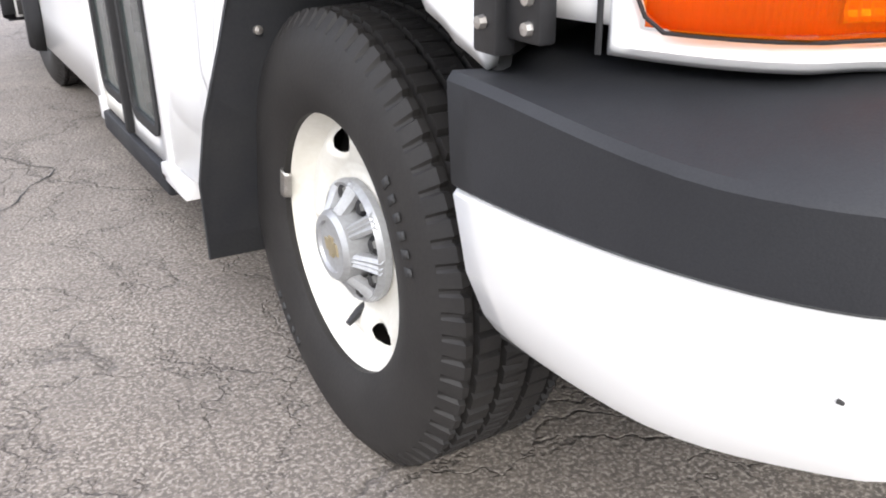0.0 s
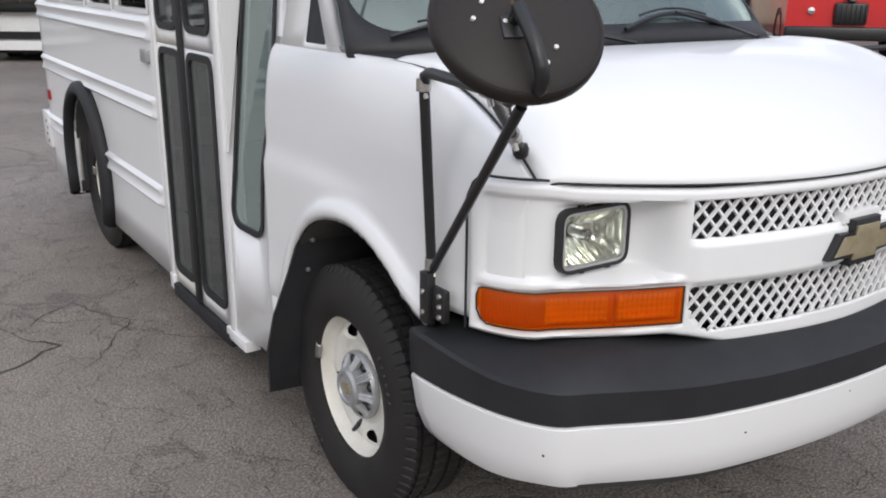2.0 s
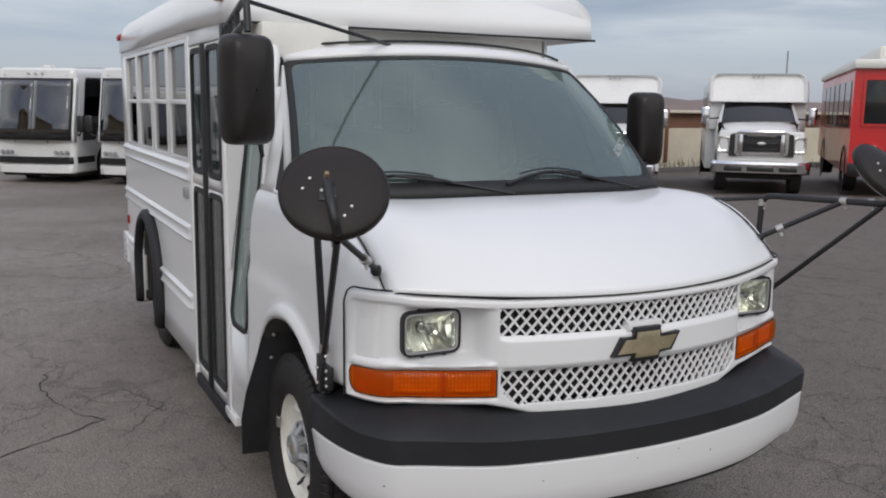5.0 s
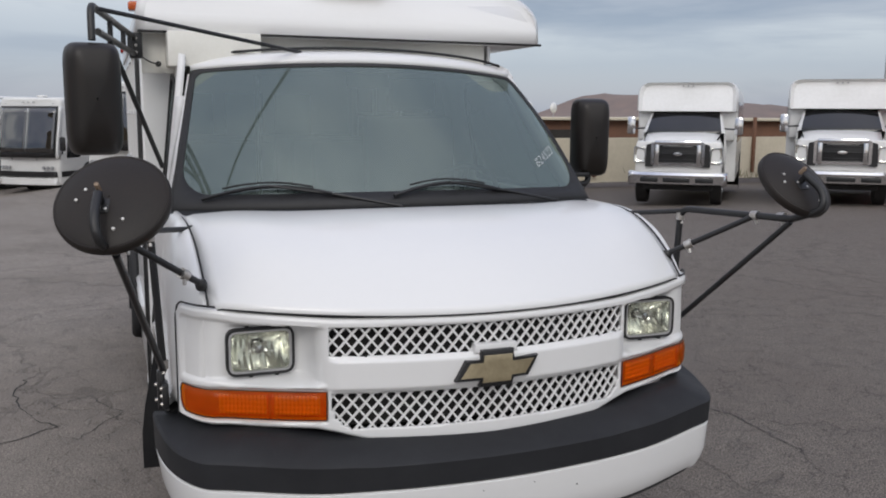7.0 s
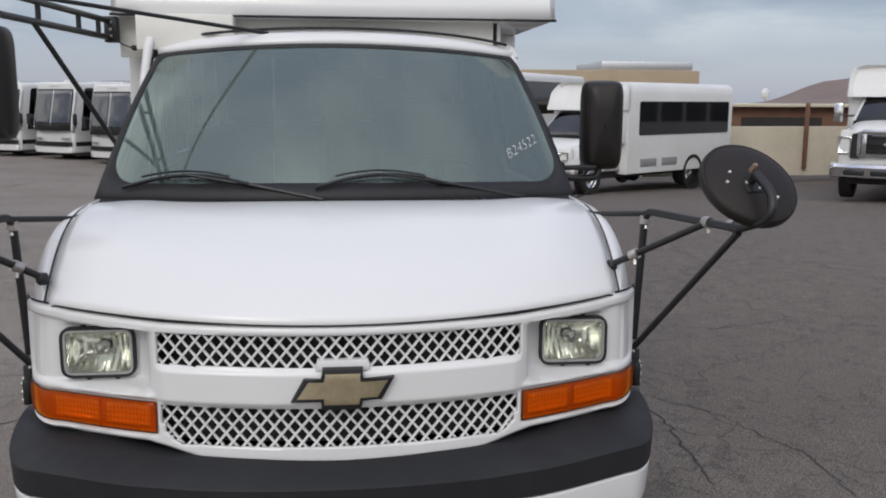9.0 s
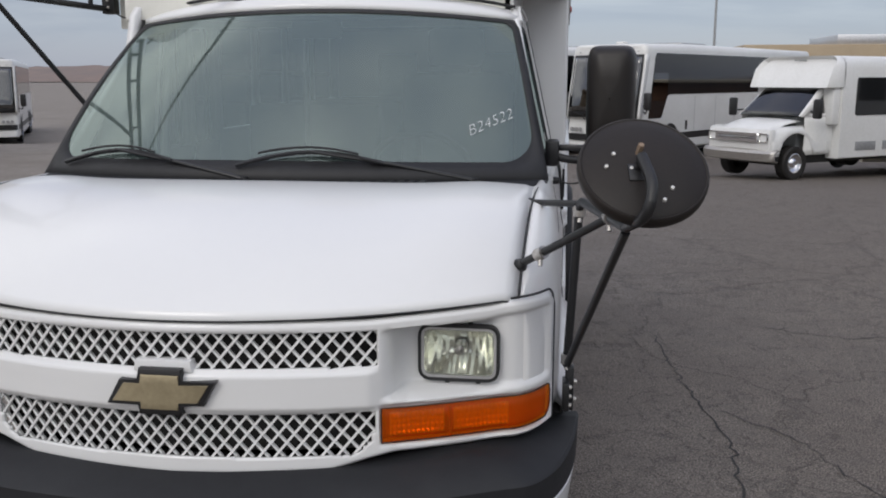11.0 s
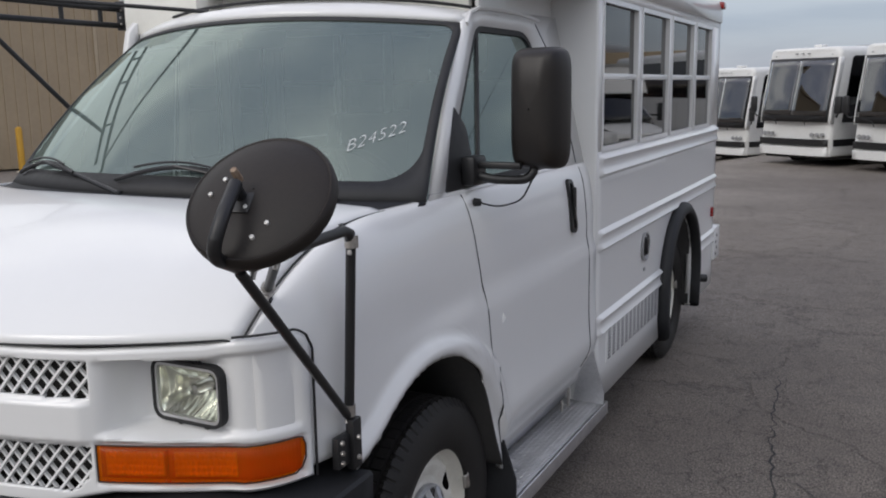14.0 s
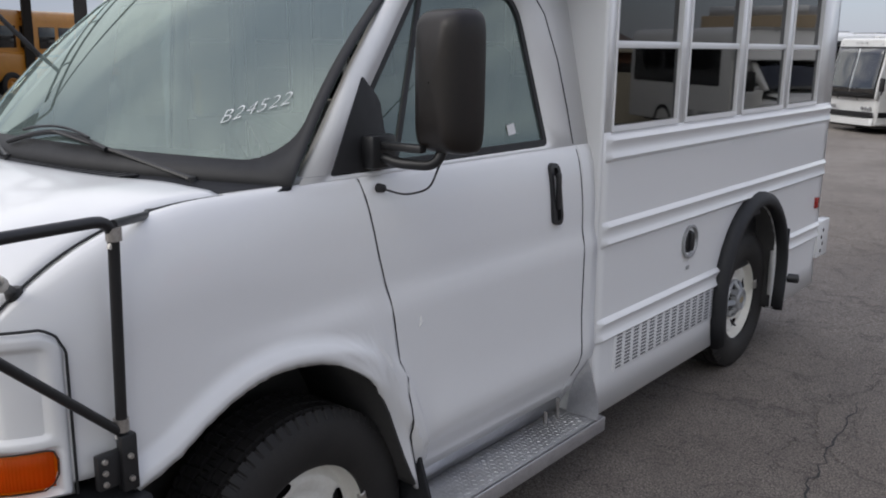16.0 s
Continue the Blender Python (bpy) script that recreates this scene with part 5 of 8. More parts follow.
# --- fenders, cab side ---
ARCH = [(0.40, 0.80), (0.46, 0.822), (0.505, 0.842), (0.58, 0.890), (0.652, 0.926), (0.72, 0.950), (0.793, 0.962), (0.87, 0.960), (0.944, 0.948), (1.01, 0.928), (1.068, 0.900), (1.13, 0.852), (1.179, 0.795), (1.22, 0.715), (1.25, 0.64), (1.285, 0.555), (1.325, 0.47), (1.34, 0.44)]
SEAMY = [(0.40, 1.375), (0.50, 1.350), (0.60, 1.325), (0.70, 1.305), (0.87, 1.275), (1.07, 1.240), (1.19, 1.205), (1.41, 1.165)]


def seam_top(y):
    """Height of the skin's upper edge: bonnet gap, then the belt line."""
    if y < 0.152:
        return 1.207
    f = min(1.0, (y - 0.156) / (0.73 - 0.156))
    return 1.210 + 0.21 * (1 - (1 - f) ** 2.6)


def skin_x(y, z):
    """Half width of the cab's side at y and height z."""
    top = seam_top(y)
    x = side_x(y)
    # rounded shoulder up to the bonnet, belt and door
    d = top - z
    xt = 0.858 + 0.012 * ss(0.15, 0.6, y) + 0.025 * ss(0.7, 1.0, y)
    k = math.sqrt(max(0.0, min(1.0, d / (0.20 + 0.05 * ss(0.6, 1.2, y)))))
    k = k * (2 - k) ** 0.6 if k < 1 else 1.0
    x = min(x, xt + (x - xt) * min(1, k))
    # body line: a soft crease, the side leans in above and below
    x -= 0.014 * ss(1.02, 1.10, z) * ss(0.5, 1.0, y)
    x += 0.010 * math.exp(-((z - 0.60) / 0.10) ** 2) * ss(1.35, 1.5, y)
    if z < 0.607:
        x -= 0.075 * (1 - ss(0.40, 0.607, z)) * ss(1.19, 1.30, y)
    # rolled lip round the wheel opening
    if 0.36 < y < 1.44:
        best = min(math.hypot((y - a), (z - h)) for a, h in ARCH_FINE)
        x += 0.026 * (1 - ss(0.034, 0.062, best)) - 0.010 * (1 - ss(0.0, 0.012, best))
    return x


ARCH_FINE = []
for (a, h), (c, g) in zip(ARCH, ARCH[1:]):
    for k in range(6):
        ARCH_FINE.append((a + (c - a) * k / 6, h + (g - h) * k / 6))


def low_edge(y):
    if y <= 0.36:
        return 0.86
    if y <= 0.40:
        return 0.86 - 0.06 * (y - 0.36) / 0.04
    if y < 1.338:
        return curve_at(ARCH, y)
    return 0.44 - 0.03 * ss(1.342, 1.36, y)


def side_skin(sg, y_from, y_to, name, label, parent, warp=True):
    bm_ = bmesh.new()
    ys = sorted({y_from, y_to, *[y for y in [0.15 + 0.018 * i for i in range(125)] + [1.28, 1.30, 1.315, 1.325, 1.332, 1.338, 1.342] if y_from < y < y_to]})
    rows_ = []
    for y in ys:
        hi = seam_top(y) - 0.004
        lo = low_edge(y)
        if warp:
            for _ in range(12):
                lo = 0.5 * lo + 0.5 * low_edge(y + (curve_at(SEAMY, lo) - 1.20) * max(0.0, 1 - abs(y - 1.20) / 0.30))
        row = []
        for j in range(31):
            z = hi + (lo - hi) * (j / 30) ** 1.15
            yy = y
            if warp:
                yy += (curve_at(SEAMY, z) - 1.20) * max(0.0, 1 - abs(y - 1.20) / 0.30)
            row.append((sg * skin_x(y, z), yy, z))
        # turned-in flange under the bonnet edge
        if y < 0.74:
            row.insert(0, (row[0][0] - sg * 0.035, row[0][1], hi - 0.003))
        else:
            row.insert(0, (row[0][0] - sg * 0.012, row[0][1], hi + 0.002))
        rows_.append(row)
    sheet(bm_, rows_)
    return part(name, bm_, WHITE, parent, label, smooth=50, solid=0.012)


for sg in (-1, 1):
    f_ = side_skin(sg, 0.15, 1.20 if sg > 0 else 1.44, "fender", "white front fender with a rolled wheel lip", BUS, warp=sg > 0)
    # wheel housing
    bm = bmesh.new()
    sheet(bm, [[(sg * x, y, z - 0.006) for y, z in ARCH] for x in (0.962, 0.60)])
    part("wheel_housing", bm, DARK, f_, "dark wheel housing", solid=0.01)
    bm = bmesh.new()
    box(bm, (sg * 0.60 - 0.01, 0.35, 0.35), (sg * 0.60 + 0.01, 1.36, 1.0))
    part("housing_wall", bm, DARK, f_)
    # header's side gap
    bm = bmesh.new()
    pts = []
    for k in range(14):
        z = 0.835 + (1.150 - 0.835) * k / 13
        p, nrm = plan(sg * (S_END + 0.004))
        q = p + nrm * 0.006
        pts.append((q.x, q.y, z))
    for k in range(1, 15):
        s = S_END + 0.004 - (S_END - 0.86) * (k / 14) ** 1.6
        p, nrm = plan(sg * s)
        q = p + nrm * 0.006
        pts.append((q.x, q.y, curve_at(HDR_TOP, s) + 0.005))
    tube(bm, pts, 0.0032, 6)
    part("panel_gap", bm, SEAL, f_)

door = side_skin(1, 1.206, 2.33, "cab_door", "white driver's door with a black handle", BUS)
side_skin(1, 2.336, 2.43, "cab_pillar", "", BUS, warp=False)
bm = bmesh.new()
tube(bm, [(skin_x(1.203, z) - 0.001, 1.203 + (curve_at(SEAMY, z) - 1.20), z) for z in [0.46 + 0.05 * i for i in range(20)]], 0.0024, 6)
part("panel_gap", bm, SEAL, door)
bm = bmesh.new()
tube(bm, [(skin_x(2.333, z) + 0.0005, 2.333 - 0.012 * ss(1.0, 1.4, z), z) for z in [0.50 + 0.05 * i for i in range(19)]], 0.0024, 6)
part("panel_gap", bm, SEAL, door)
# handle: a black upright oval with a finger slot
bm = bmesh.new()
o = rounded([(2.110, 1.145), (2.172, 1.140), (2.165, 1.365), (2.103, 1.37)], 0.031, 5)
ring(bm, o, grow(o, -0.016), lambda p, h: (skin_x(2.1, p[1]) + 0.014 - 0.03 * h, p[0], p[1]), True)
hd = part("door_handle", bm, BLACK, door)
bm = bmesh.new()
bm.faces.new([bm.verts.new((skin_x(2.1, p[1]) + 0.003, p[0], p[1])) for p in grow(o, -0.012)])
part("handle_recess", bm, SEAL, hd, solid=0.006)
bm = bmesh.new()
prism(bm, rounded([(2.128, 1.20), (2.152, 1.20), (2.146, 1.335), (2.122, 1.335)], 0.01, 3), "x", 0.945, 0.957, 0.003)
part("latch_paddle", bm, BLACK, hd)

# --- windshield ---
def glass_pt(u, v, off=0.0):
    xb, yb, zb = 0.905 * u, 0.655 + 0.268 * abs(u) ** 2.2, 1.432 - 0.018 * u * u
    xt, yt, zt = 0.762 * u, 1.285 + 0.205 * u * u, 2.004 - 0.038 * u * u
    bow_ = 0.035 * math.sin(math.pi * v)
    return (xb + (xt - xb) * v, yb + (yt - yb) * v - bow_ * 0.7 - off * 0.7, zb + (zt - zb) * v + bow_ * 0.6 + off * 0.7)


US = [-1 + i / 16 for i in range(33)]
VS = [i / 16 for i in range(17)]
bm = bmesh.new()
sheet(bm, [[glass_pt(u, v) for u in US] for v in VS])
ws = part("windshield", bm, GLASS, BUS, "wide curved windshield with white paint-marker writing", smooth=60, face=(0, -1, 1))
ws.visible_shadow = False


def outline(lo, hi, half0, half1, r, n_=12):
    """A rounded outline in the glass's own measures: lower and upper edge, half widths there, corner radii."""
    pts = []
    for cu, cv, a_from in ((1, lo, -90), (1, hi, 0), (-1, hi, 90), (-1, lo, 180)):
        half, (ru, rv) = (half0, r[0]) if cv == lo else (half1, r[1])
        for k in range(n_ + 1):
            a = radians(a_from + 90 * k / n_)
            pts.append((cu * (half - ru) + ru * math.cos(a), cv + (rv if cv == lo else -rv) + rv * math.sin(a)))
    # even steps along the straight runs
    out = []
    for (ua, va), (ub, vb) in zip(pts, pts[1:] + pts[:1]):
        far = max(abs(ub - ua), abs(vb - va))
        m_ = 30 if far > 0.3 else 1
        out += [(ua + (ub - ua) * k / m_, va + (vb - va) * k / m_) for k in range(m_)]
    return out


bm = bmesh.new()
rim_o, rim_i = outline(0.0, 1.0, 1.0, 1.0, ((0.004, 0.004), (0.03, 0.03))), outline(0.088, 0.972, 0.968, 0.968, ((0.13, 0.17), (0.05, 0.06)))
loops = [[glass_pt(uo + (ui - uo) * f, vo + (vi - vo) * f, 0.004) for (uo, vo), (ui, vi) in zip(rim_o, rim_i)] for f in (0, 0.5, 1)]
sheet(bm, loops, close=True)
part("windshield_border", bm, SEAL, ws, "black glass border", smooth=60, solid=0.004)
# chalked lot mark along the lower corner, on the glass
text = bpy.data.curves.new("lot_mark", "FONT")
text.body = "B24522"
text.size, text.extrude, text.offset, text.shear = 0.062, 0.0004, -0.0016, 0.28
text.space_character = 1.08
tob = new("lot_mark_text", text)
p0, p1, p2 = (Vector(glass_pt(*q)) for q in ((0.730, 0.215, 0), (0.910, 0.325, 0), (0.730, 0.36, 0)))
dg = bpy.context.evaluated_depsgraph_get()
me = bpy.data.meshes.new_from_object(tob.evaluated_get(dg))
bpy.data.objects.remove(tob)
for v in me.vertices:
    # lay the strokes on the curved glass
    fx, fy = v.co.x / (p1 - p0).length, v.co.y / (p2 - p0).length
    v.co = glass_pt(0.730 + 0.18 * fx - 0.03 * fy, 0.215 + 0.11 * fx + 0.145 * fy, 0.0050 + v.co.z)
me.materials.clear(); me.materials.append(MARKER)
wm_ = new("writing", me)
wm_.parent = ws
tagged(wm_, "hand-written white lot mark B24522")

# cowl between bonnet and glass
bm = bmesh.new()
rows = []
for k in range(-24, 25):
    u = k / 24
    a = Vector((0.872 * u, 0.595 + 0.13 * u * u, 1.432 - 0.018 * u * u))
    b_ = Vector(glass_pt(u * 0.998, 0.0))
    rows.append([a, a.lerp(b_, 0.35) + Vector((0, 0, -0.012)), a.lerp(b_, 0.75) + Vector((0, 0, -0.008)), b_ + Vector((0, 0, 0.004))])
sheet(bm, rows)
cowl = part("cowl", bm, PLASTIC, BUS, "black plastic cowl with a vent", smooth=40, solid=0.01)
for k in range(14):
    bm = bmesh.new()
    x = 0.06 + 0.034 * k
    u = x / 0.872
    y0_, y1_ = 0.612 + 0.13 * u * u, 0.652 + 0.2 * u * u
    box(bm, (x, y0_, 1.424), (x + 0.02, y1_ + 0.01, 1.432), 0.002)
    part("vent_slot", bm, SEAL, cowl)
# wipers: arm, blade, rubber
for u0, u1, u2 in ((-0.28, -0.88, -0.36), (0.52, -0.10, 0.42)):
    piv = Vector(glass_pt(u0 + 0.22, 0.0, 0.004))
    tip = Vector(glass_pt(u1, 0.055, 0.03))
    mid = Vector(glass_pt((u1 + u2) / 2, 0.105, 0.035))
    bm = bmesh.new()
    tube(bm, [piv, piv.lerp(mid, 0.5) + Vector((0, -0.006, 0.006)), mid], [0.009, 0.007, 0.005], 8)
    lathe(bm, [(0.001, piv.z + 0.010), (0.012, piv.z + 0.008), (0.014, piv.z - 0.02)], 12, "z", (piv.x, piv.y, 0))
    wp = part("wiper", bm, BLACK, BUS)
    bm = bmesh.new()
    n_ = 14
    tube(bm, [Vector(glass_pt(u1 + (u2 - u1) * k / n_, 0.052 + 0.055 * math.sin(math.pi * k / n_) + 0.02 * k / n_, 0.016)) for k in range(n_ + 1)], 0.0075, 6)
    part("wiper_blade", bm, BLACK, wp)
    bm = bmesh.new()
    tube(bm, [Vector(glass_pt(u1 + (u2 - u1) * (0.15 + 0.7 * k / 8), 0.075 + 0.055 * math.sin(math.pi * (0.15 + 0.7 * k / 8)), 0.028)) for k in range(9)], 0.004, 6)
    part("blade_bridge", bm, BLACK, wp)

# --- cab upper sides, roof ---
def upper_x(z):
    return 0.895 - (z - 1.41) * 0.225


def upper_place(sg):
    return lambda p: (sg * upper_x(p[1]), p[0], p[1])


win = rounded([(1.065, 1.425), (2.155, 1.425), (2.095, 1.965), (1.565, 1.965)], [0.02, 0.03, 0.12, 0.06], 5)
outer = [(0.953, 1.410), (2.43, 1.410), (2.43, 2.04), (1.63, 2.035), (1.517, 2.007), (1.463, 1.957), (1.231, 1.717)]
bm = bmesh.new()
holed(bm, outer, win, upper_place(1))
up_l = part("door_frame", bm, WHITE, door, "white window frame and windshield pillar", smooth=30, solid=0.03)
bm = bmesh.new()
ring(bm, win, grow(win, -0.022), lambda p, h: (upper_x(p[1]) - 0.006 - 0.015 * h, p[0], p[1]), True)
part("window_seal", bm, SEAL, up_l)
bm = bmesh.new()
bm.faces.new([bm.verts.new((upper_x(p[1]) - 0.014, p[0], p[1])) for p in grow(win, -0.01)])
g_ = part("door_glass", bm, GLASS, up_l, face=(1, 0, 0))
g_.visible_shadow = False
bm = bmesh.new()
prism(bm, rounded([(1.07, 1.428), (1.31, 1.428), (1.31, 1.62), (1.255, 1.69)], 0.012, 3), "x", 0.0, 0.012, 0.003)
for v in bm.verts:
    v.co.x += upper_x(v.co.z) - 0.010
part("mirror_patch", bm, SEAL, up_l, "black mirror triangle")
# upright seal inside the glass, sticker
bm = bmesh.new()
prism(bm, [(1.33, 1.43), (1.35, 1.43), (1.60, 1.955), (1.58, 1.955)], "x", 0.0, 0.008)
for v in bm.verts:
    v.co.x += upper_x(v.co.z) - 0.016
part("glass_run", bm, SEAL, up_l)
bm = bmesh.new()
prism(bm, [(1.93, 1.475), (1.975, 1.48), (1.968, 1.515), (1.925, 1.51)], "x", 0.0, 0.001)
for v in bm.verts:
    v.co.x += upper_x(v.co.z) - 0.011
part("sticker", bm, SIGNP, up_l)
# gap line of the door's upper rear edge
bm = bmesh.new()
tube(bm, [(upper_x(z) + 0.001, y, z) for y, z in ((2.315, 1.42), (2.31, 1.55), (2.295, 1.72), (2.25, 1.89), (2.16, 2.0))], 0.0024, 6)
part("panel_gap", bm, SEAL, up_l)
bm = bmesh.new()
tube(bm, [(upper_x(z) + 0.004, y, z) for y, z in ((1.485, 1.965), (1.53, 2.005), (1.62, 2.028), (1.8, 2.034), (2.05, 2.030), (2.2, 2.016))], 0.008, 6)
part("drip_rail", bm, WHITE, up_l)

# right side: pillar with a small black quarter light, then the tall corner window
bm = bmesh.new()
tri = rounded([(1.075, 1.43), (1.22, 1.43), (1.245, 1.64)], 0.01, 3)
holed(bm, [(0.972, 1.410), (1.44, 1.410), (1.46, 1.93), (1.475, 1.952), (1.25, 1.715)], tri, upper_place(-1))
up_r = part("windshield_pillar", bm, WHITE, BUS, "white windshield pillar", smooth=30, solid=0.03)
bm = bmesh.new()
bm.faces.new([bm.verts.new((-upper_x(p[1]) + 0.004, p[0], p[1])) for p in grow(tri, 0.004)])
part("quarter_light", bm, SEAL, up_r, "black quarter light")

# cab roof lip over the windshield, rear roof
bm = bmesh.new()
rows = []
for f, dz, dy in ((0, 0.0, 0.0), (0.1, 0.022, 0.004), (0.25, 0.045, 0.03), (0.6, 0.062, 0.12), (1, 0.066, 0.30)):
    rows.append([(x_ * 1.0, y_ + dy, z_ + dz - 0.018 * abs(u) ** 6 * (f > 0.2)) for u in [k / 16 for k in range(-16, 17)] for x_, y_, z_ in (glass_pt(u, 1.0),)])
sheet(bm, rows)
roof_lip = part("cab_roof", bm, WHITE, BUS, "white cab roof lip", smooth=60, solid=0.015)
for (a, c, zo) in ((-0.98, 0.98, 0.072),):
    bm = bmesh.new()
    tube(bm, [(x_, y_ + 0.10, z_ + zo - 0.014 * abs(u) ** 6) for u in [a + (c - a) * k / 24 for k in range(25)] for x_, y_, z_ in (glass_pt(u, 1.0),)], 0.006, 6)
    part("roof_gap", bm, SEAL, roof_lip)

# --- passenger body ---
ARCH_R = [(4.13 + 0.425 * math.cos(math.radians(a)), 0.535 + 0.425 * math.sin(math.radians(a))) for a in range(180, -1, -10)]
ARCH_R = [(3.735, 0.30), (3.710, 0.42)] + ARCH_R + [(4.55, 0.42), (4.535, 0.30)]
ZWB, ZWT, ZROOF = 1.455, 2.125, 2.165
WIN_L = [(2.495, 3.085), (3.155, 3.745), (3.815, 4.405), (4.475, 4.99)]
WIN_R = [(2.665, 3.215), (3.285, 3.80), (3.87, 4.44), (4.51, 5.02)]


def body_low(y):
    return curve_at(ARCH_R, y) if ARCH_R[0][0] < y < ARCH_R[-1][0] else 0.285


def body_side(sg, y_from, wins, name):
    bm_ = bmesh.new()
    ys = sorted({y_from, Y_END, *[a for a, _ in ARCH_R], ARCH_R[0][0] - 0.001, ARCH_R[-1][0] + 0.001, *[y_from + (Y_END - y_from) * k / 40 for k in range(41)]})
    sheet(bm_, [[(sg * HW, y, ZWB + (body_low(y) - ZWB) * j / 8) for j in range(9)] for y in ys])
    side_ = part(name, bm_, WHITE, BUS, "white sheet-metal side with raised rub rails", smooth=30, solid=0.03)
    edges = [y_from] + [v for w_ in wins for v in w_] + [Y_END]
    for a, c in zip(edges[::2], edges[1::2]):
        bm_ = bmesh.new()
        sheet(bm_, [[(sg * HW, a, ZWB), (sg * HW, a, ZWT)], [(sg * HW, c, ZWB), (sg * HW, c, ZWT)]])
        part("window_post", bm_, WHITE, side_, solid=0.03)
    bm_ = bmesh.new()
    sheet(bm_, [[(sg * HW, y_from, ZWT), (sg * HW, y_from, ZROOF)], [(sg * HW, Y_END, ZWT), (sg * HW, Y_END, ZROOF)]])
    part("roof_rail", bm_, WHITE, side_, solid=0.03)
    return side_


side_l = body_side(1, 2.44, WIN_L, "body_side")
side_r = body_side(-1, 2.61, WIN_R, "body_side")
for sg, side, wins in ((1, side_l, WIN_L), (-1, side_r, WIN_R)):
    for (a, c) in wins:
        o = [(a, ZWB), (c, ZWB), (c, ZWT), (a, ZWT)]
        i_ = [(a + 0.014, ZWB + 0.022), (c - 0.014, ZWB + 0.022), (c - 0.014, ZWT - 0.022), (a + 0.014, ZWT - 0.022)]
        bm = bmesh.new()
        ring(bm, o, i_, lambda p, h: (sg * (HW + 0.004 - 0.04 * h), p[0], p[1]), True)
        wd = part("window", bm, WHITE, side, "split sash bus window with dark glass")
        bm = bmesh.new()
        zm = 1.785
        box(bm, (sg * (HW - 0.012) - 0.012, a + 0.02, zm - 0.014), (sg * (HW - 0.012) + 0.012, c - 0.02, zm + 0.014), 0.003)
        part("sash_rail", bm, WHITE, wd)
        for lo_, hi_, dx in ((ZWB + 0.025, zm - 0.012, 0.014), (zm + 0.012, ZWT - 0.025, 0.022)):
            bm = bmesh.new()
            box(bm, (sg * (HW - dx) - 0.003, a + 0.02, lo_), (sg * (HW - dx) + 0.003, c - 0.02, hi_))
            pn = part("pane", bm, TINT, wd)
            bm = bmesh.new()
            box(bm, (sg * (HW - dx - 0.012) - 0.004, a + 0.010, lo_), (sg * (HW - dx - 0.012) + 0.004, a + 0.026, hi_), 0.001)
            part("pane_seal", bm, SEAL, wd)

    # rub rails: channels with two ridges
    y_a = 2.46 if sg > 0 else 2.66
    rails = [(1.390, y_a, Y_END), (1.050, y_a, Y_END), (0.650, y_a, 3.72), (0.650, 4.70, Y_END)]
    for zc, ya_, yb_ in rails:
        bm = bmesh.new()
        prof = [(0.0, -0.052), (0.012, -0.044), (0.020, -0.034), (0.012, -0.018), (0.006, 0.0), (0.012, 0.018), (0.020, 0.034), (0.012, 0.044), (0.0, 0.052)]
        grid = []
        for y, k in ((ya_, 0.0), (ya_ + 0.02, 0.8), (ya_ + 0.035, 1.0), (yb_ - 0.035, 1.0), (yb_ - 0.02, 0.8), (yb_, 0.0)):
            grid.append([(sg * (HW + 0.001 + o * k), y, zc + h) for o, h in prof])
        sheet(bm, grid)
        part("rub_rail", bm, WHITE, side, smooth=40)
    # rubber arch over the rear wheel
    bm = bmesh.new()
    rows = []
    c_ = Vector((4.13, 0.50))
    for (y, z) in ARCH_R:
        p = Vector((y, z))
        d = (p - c_).normalized()
        q = p + d * 0.075
        rows.append([(sg * (HW - 0.02), p.x, p.y), (sg * (HW + 0.050), p.x, p.y), (sg * (HW + 0.060), (p + d * 0.010).x, (p + d * 0.010).y), (sg * (HW + 0.058), (p + d * 0.038).x, (p + d * 0.038).y), (sg * (HW + 0.040), (p + d * 0.066).x, (p + d * 0.066).y), (sg * (HW + 0.002), q.x, q.y)])
    sheet(bm, rows)
    part("rubber_fender", bm, FLAP, side, "black rubber rear wheel arch", smooth=60, solid=0.008)
    bm = bmesh.new()
    sheet(bm, [[(sg * x, y, z - 0.004) for y, z in ARCH_R] for x in (HW - 0.01, 0.5)])
    part("wheel_housing", bm, DARK, side, solid=0.01)
    bm = bmesh.new()
    box(bm, (sg * 0.5 - 0.01, 3.7, 0.25), (sg * 0.5 + 0.01, 4.7, 1.0))
    part("housing_wall", bm, DARK, side)
    # rear mud flap
    bm = bmesh.new()
    box(bm, (sg * 0.98 - 0.0 if sg < 0 else 0.62, 4.66, 0.25), (sg * 0.62 if sg < 0 else 0.98, 4.675, 0.75), 0.004)
    part("mud_flap", bm, FLAP, BUS, "black rubber mud flap")
    # red side lamp near the tail
    bm = bmesh.new()
    box(bm, (sg * (HW + 0.008) - 0.010, 5.17, 0.80), (sg * (HW + 0.008) + 0.010, 5.22, 0.87), 0.005)
    part("side_lamp", bm, REDLENS, side, "small red side lamp")
    bm = bmesh.new()
    box(bm, (sg * 0.93 - 0.05, Y_END - 0.05, 2.26), (sg * 0.93 + 0.05, Y_END + 0.05, 2.31), 0.012)
    part("roof_lamp", bm, REDLENS, BUS, "red roof marker lamp")
    # white tail bracket with bolt holes
    bm = bmesh.new()
    box(bm, (sg * 0.94 - 0.03, Y_END - 0.02, 0.46), (sg * 0.94 + 0.03, Y_END + 0.20, 0.70), 0.008)
    tb = part("rear_bumper_end", bm, WHITE, BUS, "white rear bumper end with holes")
